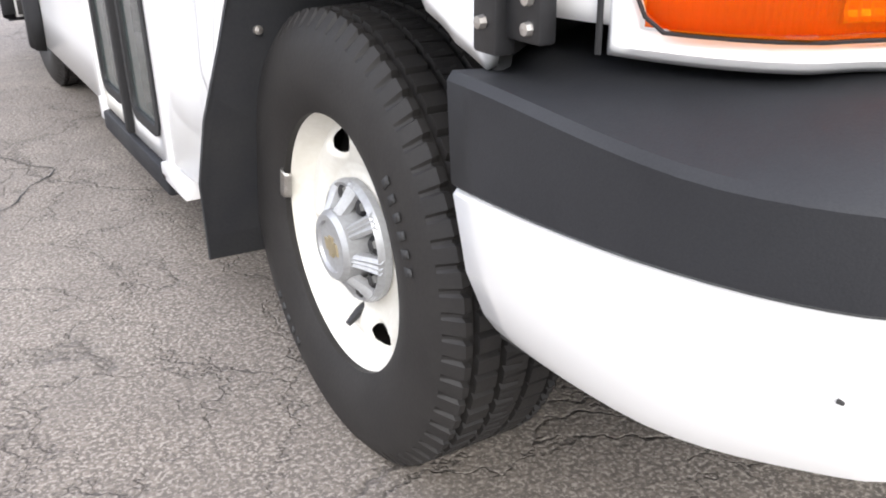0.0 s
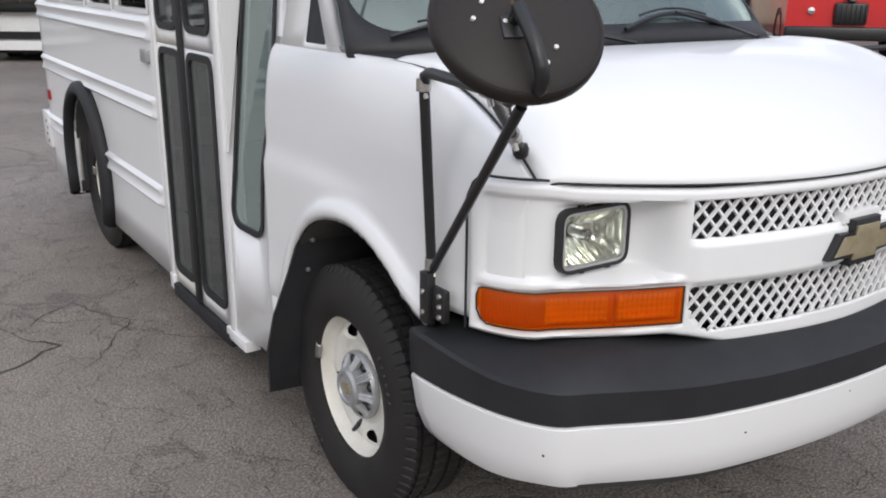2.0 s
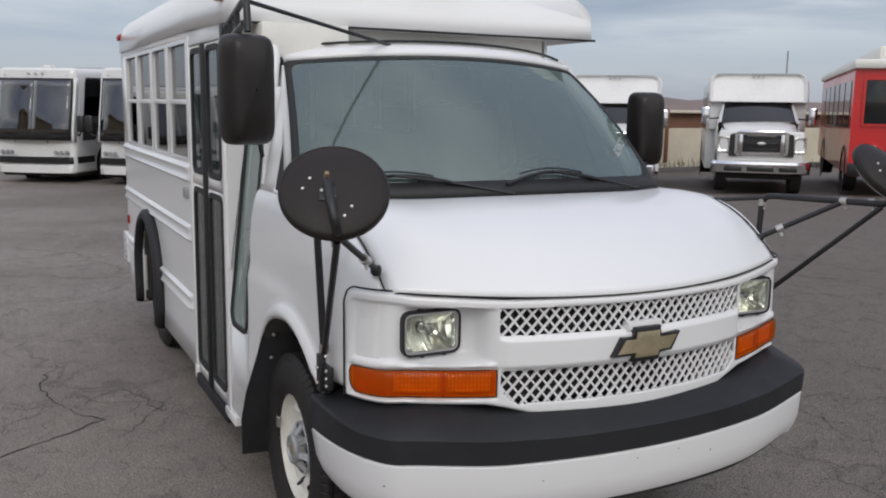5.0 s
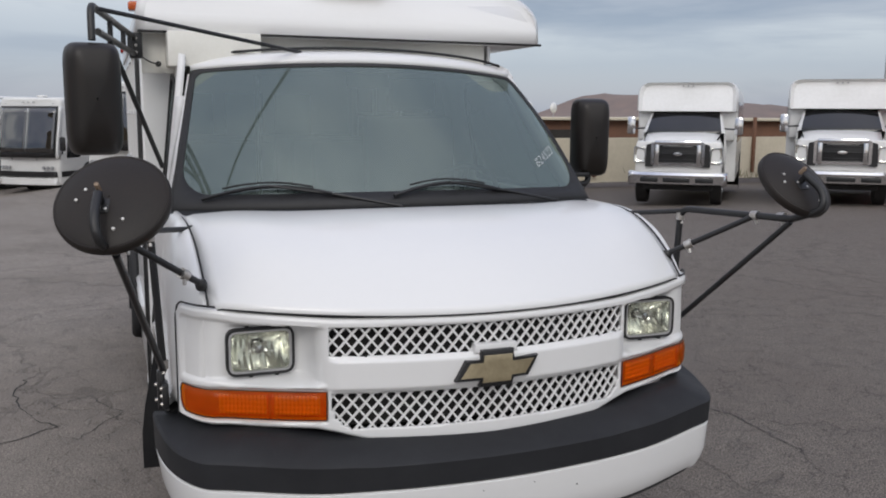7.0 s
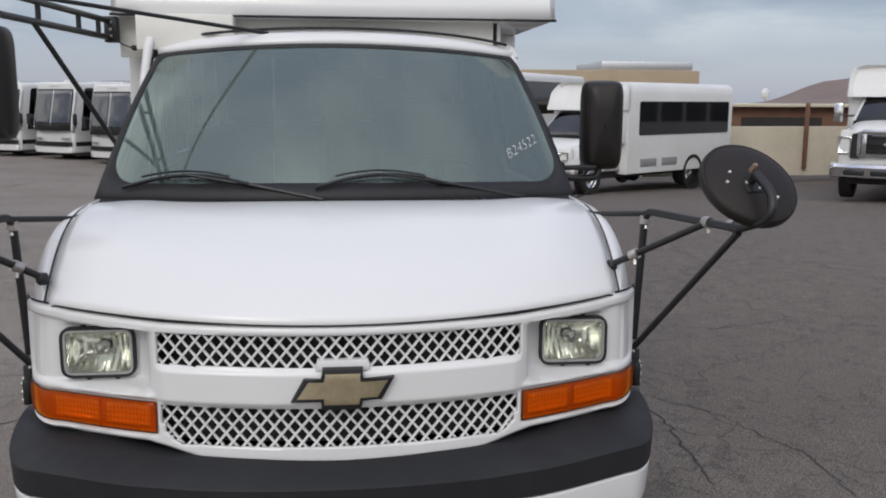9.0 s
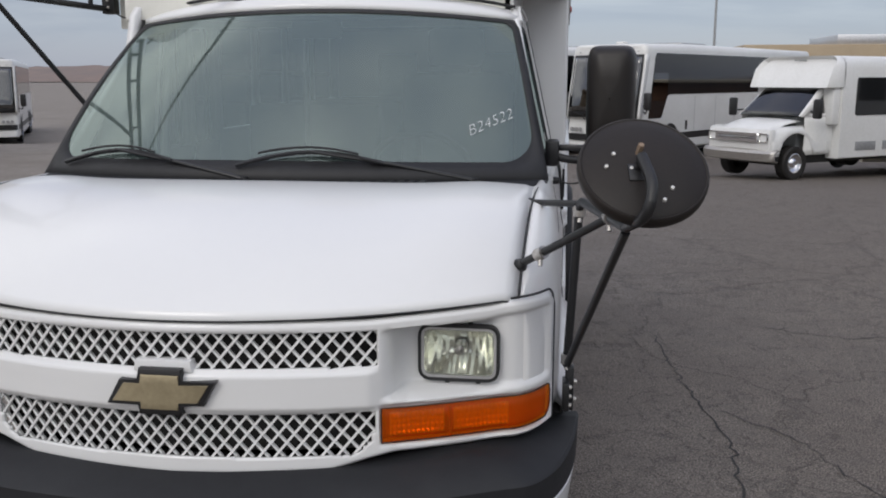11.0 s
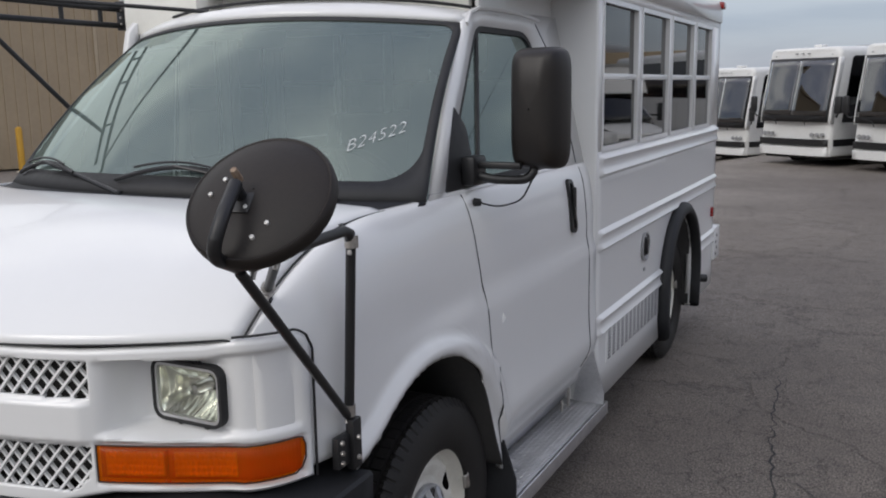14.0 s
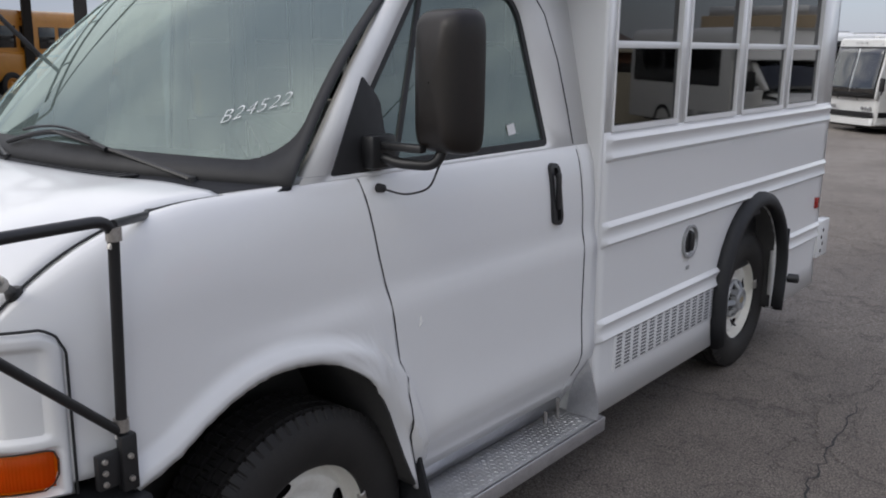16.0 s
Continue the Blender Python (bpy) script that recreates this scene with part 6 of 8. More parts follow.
    for k in range(4):
        bm = bmesh.new()
        lathe(bm, [(0.0005, sg * 0.972), (0.012, sg * 0.972), (0.014, sg * 0.968)], 12, "x", (0, Y_END + 0.05 + 0.03 * (k % 2), 0.50 + 0.045 * k))
        part("hole", bm, DARK, tb)

# fuel filler and louvred panel on the driver's side
bm = bmesh.new()
lathe(bm, [(0.078, HW), (0.080, HW + 0.012), (0.070, HW + 0.014), (0.064, HW - 0.005), (0.001, HW - 0.008)], 32, "x", (0, 3.30, 0.893))
fuel = part("fuel_filler", bm, HUBGREY, side_l, "round grey fuel filler")
bm = bmesh.new()
lathe(bm, [(0.055, HW - 0.004), (0.05, HW + 0.008), (0.001, HW + 0.010)], 28, "x", (0, 3.30, 0.893))
box(bm, (HW + 0.002, 3.285, 0.85), (HW + 0.022, 3.315, 0.938), 0.006)
part("fuel_cap", bm, BLACK, fuel)
bm = bmesh.new()
box(bm, (HW, 3.285, 0.76), (HW + 0.006, 3.315, 0.778), 0.002)
part("label_plate", bm, HUBGREY, side_l)
bm = bmesh.new()
box(bm, (HW - 0.01, 2.615, 0.440), (HW + 0.005, 3.70, 0.635), 0.003)
vent = part("vent_panel", bm, WHITE, side_l, "perforated louvre panel with upright slots")
# flat grey bars on the panel paint the shade inside its slots
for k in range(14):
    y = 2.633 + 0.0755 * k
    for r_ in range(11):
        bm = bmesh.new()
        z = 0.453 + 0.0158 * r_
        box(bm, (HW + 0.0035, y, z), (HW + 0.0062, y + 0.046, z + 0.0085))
        part("vent_slot", bm, SLOTSHADE, vent)

# roof shell and front cap
def roof_sec(w, z0, top):
    pts = [(w, z0)]
    for k in range(1, 15):
        a = math.pi / 2 * k / 14
        pts.append((w * math.cos(a) ** 0.42 if k < 14 else 0.0, z0 + 0.02 + (top - z0 - 0.02) * math.sin(a) ** 0.75))
    return pts


bm = bmesh.new()
rows = []
for y, w, top in ((1.585, 0.955, 2.455), (1.56, 0.94, 2.44), (1.60, 0.972, 2.475), (1.72, 0.975, 2.495), (2.6, 0.966, 2.51), (4.0, 0.966, 2.51), (Y_END, 0.965, 2.50), (Y_END + 0.03, 0.93, 2.46)):
    sec = roof_sec(w, ZROOF - (0.025 if y < 2.5 else 0.0), top)
    lean = 0.16 if y < 1.75 else 0.0
    rows.append([(x, y + lean * ss(2.25, 2.5, z), z) for x, z in sec] + [(-x, y + lean * ss(2.25, 2.5, z), z) for x, z in sec[-2::-1]])
rows = rows[1:]
vs = sheet(bm, rows)
bm.faces.new(vs[0]); bm.faces.new(vs[-1])
roof = part("roof", bm, WHITE, BUS, "white domed roof with a front cap over the cab", smooth=50, solid=0.02)
bm = bmesh.new()
box(bm, (-0.95, 1.575, ZROOF - 0.035), (0.95, 2.46, ZROOF - 0.022), 0.004)
part("cap_underside", bm, WHITE, roof)
bm = bmesh.new()
tube(bm, [(x, 1.566, ZROOF - 0.03) for x in (-0.97, 0.97)], 0.006, 6)
part("cap_seam", bm, SEAL, roof)
bm = bmesh.new()
box(bm, (-0.19, 1.56, 2.372), (0.15, 1.64, 2.46), 0.006)
part("sign_box", bm, RUST, roof, "reddish-brown sign box on the cap")
for x in (-0.97,):
    bm = bmesh.new()
    box(bm, (x - 0.03, 1.70, 2.235), (x + 0.03, 1.78, 2.275), 0.01)
    part("cap_lamp", bm, AMBER, roof, "amber corner lamp")
# wall under the cap and bulkheads
bm = bmesh.new()
box(bm, (-0.955, 1.66, 1.96), (0.70, 1.69, ZROOF - 0.03), 0.004)
part("cap_wall", bm, CREAM, BUS, "pale panel under the roof cap")
bm = bmesh.new()
box(bm, (-0.852, 1.50, 1.985), (-0.45, 1.665, ZROOF - 0.03), 0.006)
part("cap_wall", bm, CREAM, BUS)
bm = bmesh.new()
box(bm, (0.70, 2.425, 0.30), (HW, 2.455, ZROOF - 0.02), 0.02, seg=4)
part("bulkhead", bm, WHITE, BUS, "white front wall of the passenger body")
bm = bmesh.new()
prism(bm, [(0.72, 2.43), (0.72, 1.67), (0.735, 1.67), (0.735, 2.43)], "z", 2.04, ZROOF - 0.02)
part("roof_fill", bm, WHITE, BUS)
bm = bmesh.new()
box(bm, (-HW, Y_END - 0.03, 0.285), (HW, Y_END, ZROOF + 0.05), 0.01)
part("rear_wall", bm, WHITE, BUS)

# right front corner: tall window panel, post, two-leaf entry door
def corner_x(y, z):
    return -(0.948 - 0.135 * max(0.0, z - 1.0))


tw = rounded([(1.49, 0.745), (1.775, 0.735), (1.785, 1.96), (1.505, 1.92), (1.425, 1.25)], [0.07, 0.07, 0.03, 0.03, 0.3], 5)
bm = bmesh.new()
holed(bm, [(1.40, 0.32), (1.815, 0.30), (1.815, 2.14), (1.60, 2.14), (1.46, 2.00), (1.385, 1.41)], tw, lambda p: (corner_x(p[0], p[1]), p[0], p[1]))
corner = part("corner_panel", bm, WHITE, BUS, "white corner panel with a tall black-edged window", smooth=30, solid=0.03)
bm = bmesh.new()
sheet(bm, [[(-upper_x(z) - 0.002, 1.395 + 0.03 * ss(1.7, 2.0, z), z), (corner_x(1.43, z) + 0.002, 1.40 + 0.05 * ss(1.6, 2.0, z), z)] for z in [1.405 + 0.050 * i for i in range(10)]])
part("pillar_cover", bm, WHITE, corner, solid=0.006)
bm = bmesh.new()
ring(bm, grow(tw, 0.006), grow(tw, -0.014), lambda p, h: (corner_x(p[0], p[1]) - 0.006 + 0.014 * h, p[0], p[1]), True)
part("window_seal", bm, SEAL, corner)
bm = bmesh.new()
bm.faces.new([bm.verts.new((corner_x(p[0], p[1]) + 0.004, p[0], p[1])) for p in grow(tw, -0.010)])
g_ = part("corner_glass", bm, DOORGL, corner, face=(-1, 0, 0))
g_.visible_shadow = False
bm = bmesh.new()
prism(bm, [(-0.946, 1.0), (-0.790, ZROOF - 0.025), (-0.948, ZROOF - 0.025)], "y", 1.790, 1.813)
part("corner_wall", bm, WHITE, corner)
bm = bmesh.new()
box(bm, (-0.958, 1.815, 0.245), (-0.88, 1.868, 2.14), 0.01)
post = part("door_post", bm, WHITE, BUS, "white door post")
bm = bmesh.new()
box(bm, (-0.962, 1.70, 0.240), (-0.90, 1.905, 0.285), 0.004)
part("post_foot", bm, WHITE, post)
bm = bmesh.new()
box(bm, (-0.960, 2.585, 0.225), (-0.91, 2.65, 0.30), 0.006)
part("post_foot", bm, WHITE, post)
bm = bmesh.new()
box(bm, (-0.957, 2.602, 0.25), (-0.915, 2.64, 2.14), 0.008)
part("door_post", bm, WHITE, BUS, "white door post")
bm = bmesh.new()
box(bm, (-0.955, 1.80, 2.08), (-0.915, 2.60, 2.16), 0.008)
part("door_header", bm, WHITE, BUS)
bm = bmesh.new()
box(bm, (-0.962, 1.86, 0.20), (-0.60, 2.60, 0.265), 0.01)
part("entry_step", bm, PLASTIC, BUS, "dark entry step edge")
for a, c, fill in ((1.868, 2.230, WHITE), (2.255, 2.602, SEAL)):
    o = [(a, 0.275), (c, 0.275), (c, 2.075), (a, 2.075)]
    for (z0, z1), extra in (((0.275, 1.345), 0.0), ((1.345, 2.075), 0.0)):
        oo = [(a, z0), (c, z0), (c, z1), (a, z1)]
        gl = rounded([(a + 0.05, z0 + 0.075), (c - 0.045, z0 + 0.075), (c - 0.045, z1 - 0.025), (a + 0.05, z1 - 0.025)], 0.05, 4)
        if z0 < 1:
            bm = bmesh.new()
            holed(bm, oo, gl, lambda p: (-0.947, p[0], p[1]))
            leaf = part("entry_door_leaf", bm, fill if fill is not SEAL else CREAM, BUS, "entry door leaf with black-edged glass", solid=0.03)
        else:
            bm = bmesh.new()
            holed(bm, oo, gl, lambda p: (-0.947, p[0], p[1]))
            part("upper_frame", bm, fill if fill is not SEAL else CREAM, leaf, solid=0.03)
        bm = bmesh.new()
        ring(bm, grow(gl, 0.014), grow(gl, -0.014), lambda p, h: (-0.954 + 0.014 * h, p[0], p[1]), True)
        part("glass_seal", bm, SEAL, leaf)
        bm = bmesh.new()
        bm.faces.new([bm.verts.new((-0.945, p[0], p[1])) for p in grow(gl, -0.010)])
        part("door_glass", bm, LEAFGL, leaf, face=(-1, 0, 0))
# grey panels added to dull the bright inner faces of the leaves
for a, c in ((1.885, 2.215), (2.27, 2.59)):
    bm = bmesh.new()
    box(bm, (-0.915, a, 1.275), (-0.905, c, 1.425), 0.003)
    part("leaf_dulling_panel", bm, GREYIN, BUS, "added grey panel that dulls the leaf's bright inner side")
bm = bmesh.new()
box(bm, (-0.967, 2.226, 0.275), (-0.930, 2.262, 2.075), 0.008)
part("door_seal", bm, SEAL, BUS, "black rubber seal between the door leaves")
bm = bmesh.new()
tube(bm, [(-0.915, 1.92, 0.6), (-0.905, 2.05, 1.05), (-0.905, 2.07, 1.3)], 0.012, 8)
part("grab_rail", bm, CHALK, BUS)
bm = bmesh.new()
box(bm, (-0.972, 2.695, 1.245), (-0.945, 2.79, 1.305), 0.006)
part("side_plate", bm, HUBGREY, BUS, "small grey plate beside the door")

# --- running board on the driver's side ---
bm = bmesh.new()
box(bm, (0.80, 1.385, 0.284), (1.008, 2.475, 0.304), 0.004)
box(bm, (0.994, 1.385, 0.244), (1.010, 2.475, 0.304), 0.004)
step = part("running_board", bm, ALU, BUS, "bright aluminium tread-plate running board")
for i in range(52):
    for j in range(8):
        bm = bmesh.new()
        y, x = 1.40 + 0.0204 * i, 0.825 + 0.0215 * j
        d = 1 if (i + j) % 2 else -1
        put(bm, [(x - 0.008, y - 0.004 * d, 0.3045), (x, y + 0.0015, 0.3065), (x + 0.008, y + 0.004 * d, 0.3045), (x, y - 0.0015, 0.3065)], [(0, 1, 2), (0, 2, 3)])
        if i == 0 and j == 0:
            tread = bmesh.new()
        vs_ = [tread.verts.new(v.co) for v in bm.verts]
        tread.faces.new(vs_[:3]); tread.faces.new((vs_[0], vs_[2], vs_[3]))
        bm.free()
tagged(part("tread_pattern", tread, ALU, step), kind="stuff")
bm = bmesh.new()
prism(bm, [(0.86, 0.306), (1.008, 0.306), (1.008, 0.365), (0.950, 0.57), (0.90, 0.57)], "y", 2.41, 2.418)
part("step_gusset", bm, ALU, step)
bm = bmesh.new()
sheet(bm, [[(x, y, z) for x, z in ((0.868, 0.43), (0.862, 0.40), (0.835, 0.35), (0.815, 0.306))] for y in (1.39, 1.7, 2.1, 2.41)])
part("step_riser", bm, ALU, step, solid=0.004, ref=(0, 2, 0.3))
for y, z in ((2.24, 0.36), (2.33, 0.39)):
    bm = bmesh.new()
    box(bm, (0.858, y, 0.306), (0.872, y + 0.010, z), 0.003)
    part("step_bracket", bm, STEEL, step)

# mud flaps behind the front wheels
for sg in (-1, 1):
    bm = bmesh.new()
    if sg < 0:
        poly = [(-1.03, 0.262), (-0.70, 0.25), (-0.70, 0.93), (-0.955, 0.91), (-0.972, 0.82), (-0.99, 0.70), (-1.015, 0.55), (-1.03, 0.42)]
    else:
        poly = [(1.0, 0.245), (0.70, 0.235), (0.70, 0.75), (0.93, 0.62), (0.955, 0.50), (1.0, 0.37)]
    prism(bm, poly, "y", 1.315, 1.327, 0.002)
    for v in bm.verts:
        v.co.y += (-0.17 * ss(0.40, 0.95, v.co.z) if sg < 0 else -0.05 * ss(0.55, 0.95, v.co.z)) + (0.06 if sg > 0 else -0.02)
    fl = part("mud_flap", bm, FLAP, BUS, "black rubber mud flap")
    for z in (0.47, 0.60, 0.72, 0.83):
        bm = bmesh.new()
        lathe(bm, [(0.0005, 1.300), (0.008, 1.302), (0.009, 1.318)], 10, "y", (sg * (0.935 - 0.01), 0, z))
        for v in bm.verts:
            v.co.y += (-0.17 * ss(0.40, 0.95, z) if sg < 0 else -0.05 * ss(0.55, 0.95, z)) + (0.06 if sg > 0 else -0.02)
        part("bolt", bm, STEEL, fl)

# --- road wheels of the bus ---
R, TW = 0.39, 0.24


def bus_wheel(at, out, name="wheel"):
    """White steel wheel with oval holes, grey ribbed hub cap and a ribbed tyre."""
    w = new(name)
    w.parent, w.location = BUS, at
    h = TW / 2
    bm_ = bmesh.new()
    prof = [(0.225, -h * 0.86), (0.245, -h * 0.97), (0.29, -h * 1.06), (0.335, -h * 1.03), (0.362, -h * 0.94), (0.378, -h * 0.84)]
    for k, x in enumerate((-0.62, -0.22, 0.22, 0.62)):
        prof += [(R, h * (x - 0.14)), (R, h * (x - 0.05)), (R - 0.014, h * (x - 0.04)), (R - 0.014, h * (x + 0.04)), (R, h * (x + 0.05))]
    prof += [(R, h * 0.76), (0.378, h * 0.84), (0.362, h * 0.94), (0.335, h * 1.03), (0.29, h * 1.06), (0.245, h * 0.97), (0.225, h * 0.86), (0.225, -h * 0.86)]
    # shoulder blocks and cross cuts: every other step round the tyre sinks
    nseg = 544
    rows_ = []
    for r_, x in prof:
        row = []
        for k in range(nseg):
            cut = 0.0
            ax_ = abs(x) / h
            if (k % 8) < 2 and 0.66 < ax_ < 0.90 and r_ > 0.37:
                cut = 0.008
            if ((k + (4 if x > 0 else 0)) % 8) == 0 and ax_ <= 0.68 and r_ > R - 0.002:
                cut = 0.009
            a = 2 * math.pi * k / nseg + (0.006 * math.sin(k * math.pi / 4) if r_ > R - 0.02 and ax_ < 0.7 else 0)
            row.append((x, (r_ - cut) * math.cos(a), (r_ - cut) * math.sin(a)))
        rows_.append(row)
    sheet(bm_, rows_, close=True)
    part("tyre", bm_, RUBBER, w, "worn black all-season tyre", smooth=24)
    # raised sidewall marks as plain bars
    for a0, cnt in ((0.9, 6), (3.7, 5)):
        for k in range(cnt):
            m = Matrix.Rotation(a0 + k * 0.085, 4, "X")
            bm_ = bmesh.new()
            put(bm_, [m @ Vector((out * (h * 1.06 + 0.0006), y, z)) for y, z in ((-0.007, 0.296), (0.007, 0.296), (0.006, 0.318), (-0.006, 0.318))], [(0, 1, 2, 3)])
            part("sidewall_mark", bm_, WORNMARK, w, "pale worn sidewall mark", solid=0.0008)
    # steel disc with four oval hand holes
    bm_ = bmesh.new()
    rad = [0.060 + 0.004 * i for i in range(43)] + [0.231, 0.234, 0.2365, 0.238]
    dep = [(0.06, 0.050), (0.105, 0.050), (0.118, 0.046), (0.132, 0.048), (0.150, 0.058), (0.168, 0.064), (0.184, 0.062), (0.196, 0.052), (0.204, 0.046), (0.212, 0.054), (0.222, 0.084), (0.229, 0.101), (0.234, 0.108), (0.2365, 0.107), (0.238, 0.100)]
    n_, HR, HT, HH = 288, 0.172, 0.036, 0.021
    rows_, inside = [], []

    def hole_e(r_, a):
        h_ = round((a - 0.35) / (math.pi / 2)) * (math.pi / 2) + 0.35
        return h_, math.hypot((a - h_) * HR / HT, (r_ - HR) / HH)
    for r_ in rad:
        row, ins = [], []
        for k in range(n_):
            a = 2 * math.pi * k / n_
            h_, e_ = hole_e(r_, a)
            rr_, aa, sink = r_, a, 0.0
            if 0.86 < e_ < 1.14:
                aa, rr_ = h_ + (a - h_) / e_, HR + (r_ - HR) / e_
            if e_ < 1.5:
                sink = 0.008 * (1 - ss(0.95, 1.5, e_))
            ins.append(e_ < 0.86)
            row.append((out * (curve_at(dep, rr_) - sink), -out * rr_ * math.sin(aa), rr_ * math.cos(aa)))
        rows_.append(row); inside.append(ins)
    sheet(bm_, rows_, keep=lambda i, j: not any(inside[i + p][(j + q) % n_] for p in (0, 1) for q in (0, 1)), close=True)
    bmesh.ops.remove_doubles(bm_, verts=bm_.verts, dist=0.0006)
    rim = part("rim", bm_, RIMW, w, "white enamel steel wheel with oval holes", smooth=45, face=(out, 0, 0))
    bm_ = bmesh.new()
    lathe(bm_, [(0.224, -out * h * 0.8), (0.222, -out * h * 0.2), (0.210, out * 0.004), (0.12, out * 0.002), (0.001, out * 0.002)], 48)
    part("brake_drum", bm_, DARK, rim)
    # grey hub cap
    bm_ = bmesh.new()
    lathe(bm_, [(0.108, out * 0.048), (0.110, out * 0.060), (0.104, out * 0.070), (0.094, out * 0.066), (0.090, out * 0.052)], 48)
    lathe(bm_, [(0.064, out * 0.050), (0.063, out * 0.098), (0.056, out * 0.106), (0.046, out * 0.106), (0.044, out * 0.101), (0.001, out * 0.101)], 40)
    cap = part("hub_cap", bm_, HUBGREY, w, "grey plastic hub cap with raised ribs")
    cap.scale = (1.10, 1.0, 1.0)
    for k in range(8):
        a = 2 * math.pi * k / 8 + 0.12
        m = Matrix.Rotation(a, 4, "X")
        bm_ = bmesh.new()
        sec = [(-0.016, 0), (-0.015, 0.014), (-0.009, 0.020), (-0.004, 0.016), (0.0, 0.020), (0.004, 0.016), (0.009, 0.020), (0.015, 0.014), (0.016, 0)]
        rows2 = [[m @ Vector((out * (xo + b_), y * sc, r_)) for y, b_ in sec] for r_, xo, sc in ((0.060, 0.078, 0.8), (0.085, 0.060, 0.95), (0.108, 0.048, 1.15))]
        sheet(bm_, rows2)
        part("cap_rib", bm_, HUBGREY, cap)
        bm_ = bmesh.new()
        m = Matrix.Rotation(a + math.pi / 8, 4, "X")
        c_ = m @ Vector((0, 0, 0.086))
        lathe(bm_, [(0.0165, out * 0.045), (0.016, out * 0.066), (0.011, out * 0.072), (0.001, out * 0.072)], 6, "x", c_)
        part("wheel_nut", bm_, BLACK, cap)
    bm_ = bmesh.new()
    prism(bm_, [(-0.020, 0.010), (-0.008, 0.010), (-0.008, 0.018), (0.008, 0.018), (0.008, 0.010), (0.024, 0.010), (0.018, -0.010), (0.008, -0.010), (0.008, -0.018), (-0.008, -0.018), (-0.008, -0.010), (-0.026, -0.010)], "x", out * 0.100, out * 0.104)
    part("cap_badge", bm_, GOLD, cap, "plain badge on the cap")
    # valve and balance weight
    bm_ = bmesh.new()
    tube(bm_, [(out * 0.035, 0.02, -0.135), (out * 0.06, 0.02, -0.15), (out * 0.085, 0.015, -0.165)], [0.011, 0.009, 0.006], 8)
    part("valve", bm_, BLACK, rim)
    bm_ = bmesh.new()
    rows_ = [[(out * x, r_ * math.cos(a), r_ * math.sin(a)) for x, r_ in ((0.098, 0.205), (0.110, 0.212), (0.112, 0.226), (0.106, 0.234))] for a in [0.10 + 0.04 * k for k in range(7)]]
    sheet(bm_, rows_)
    part("balance_weight", bm_, STEEL, rim, solid=0.003)
    return w


FY, RY = 0.957, 4.25
bus_wheel((-0.80, FY, R), -1)
bus_wheel((0.80, FY, R), 1)
bus_wheel((-0.77, RY, R), -1)
bus_wheel((0.77, RY, R), 1)

# underbody and exhaust
bm = bmesh.new()
box(bm, (-0.58, 0.12, 0.36), (0.58, 5.2, 0.62), 0.05)
box(bm, (-0.62, 0.88, 0.33), (0.62, 1.03, 0.42), 0.03)
box(bm, (-0.62, 4.15, 0.33), (0.62, 4.30, 0.43), 0.03)
part("underbody", bm, DARK, BUS, "dark chassis under the floor")
bm = bmesh.new()
tube(bm, [(0.70, 4.74, 0.42), (0.94, 4.80, 0.42), (1.0, 4.84, 0.415)], 0.028, 12)
part("exhaust_pipe", bm, BLACK, BUS)

# --- cross-view mirrors on tube frames, one each side of the nose ---
def tube_part(name, pts, r, parent, material=BLACK, label="", rad=0.03):
    bm_ = bmesh.new()
    tube(bm_, bend(pts, rad) if len(pts) > 2 else pts, r, 12)
    return part(name, bm_, material, parent, label)


def clamp(parent, at, along, r=0.017):
    bm_ = bmesh.new()
    a = Vector(at)
    d = Vector(along).normalized() * 0.014
    tube(bm_, [a - d, a + d], r, 12)
    tube(bm_, [a + Vector((0, 0, -0.004)), a + Vector((0.0, -0.012, -0.03))], 0.006, 8)
    return part("clamp", bm_, STEEL, parent, "dull metal clamp")


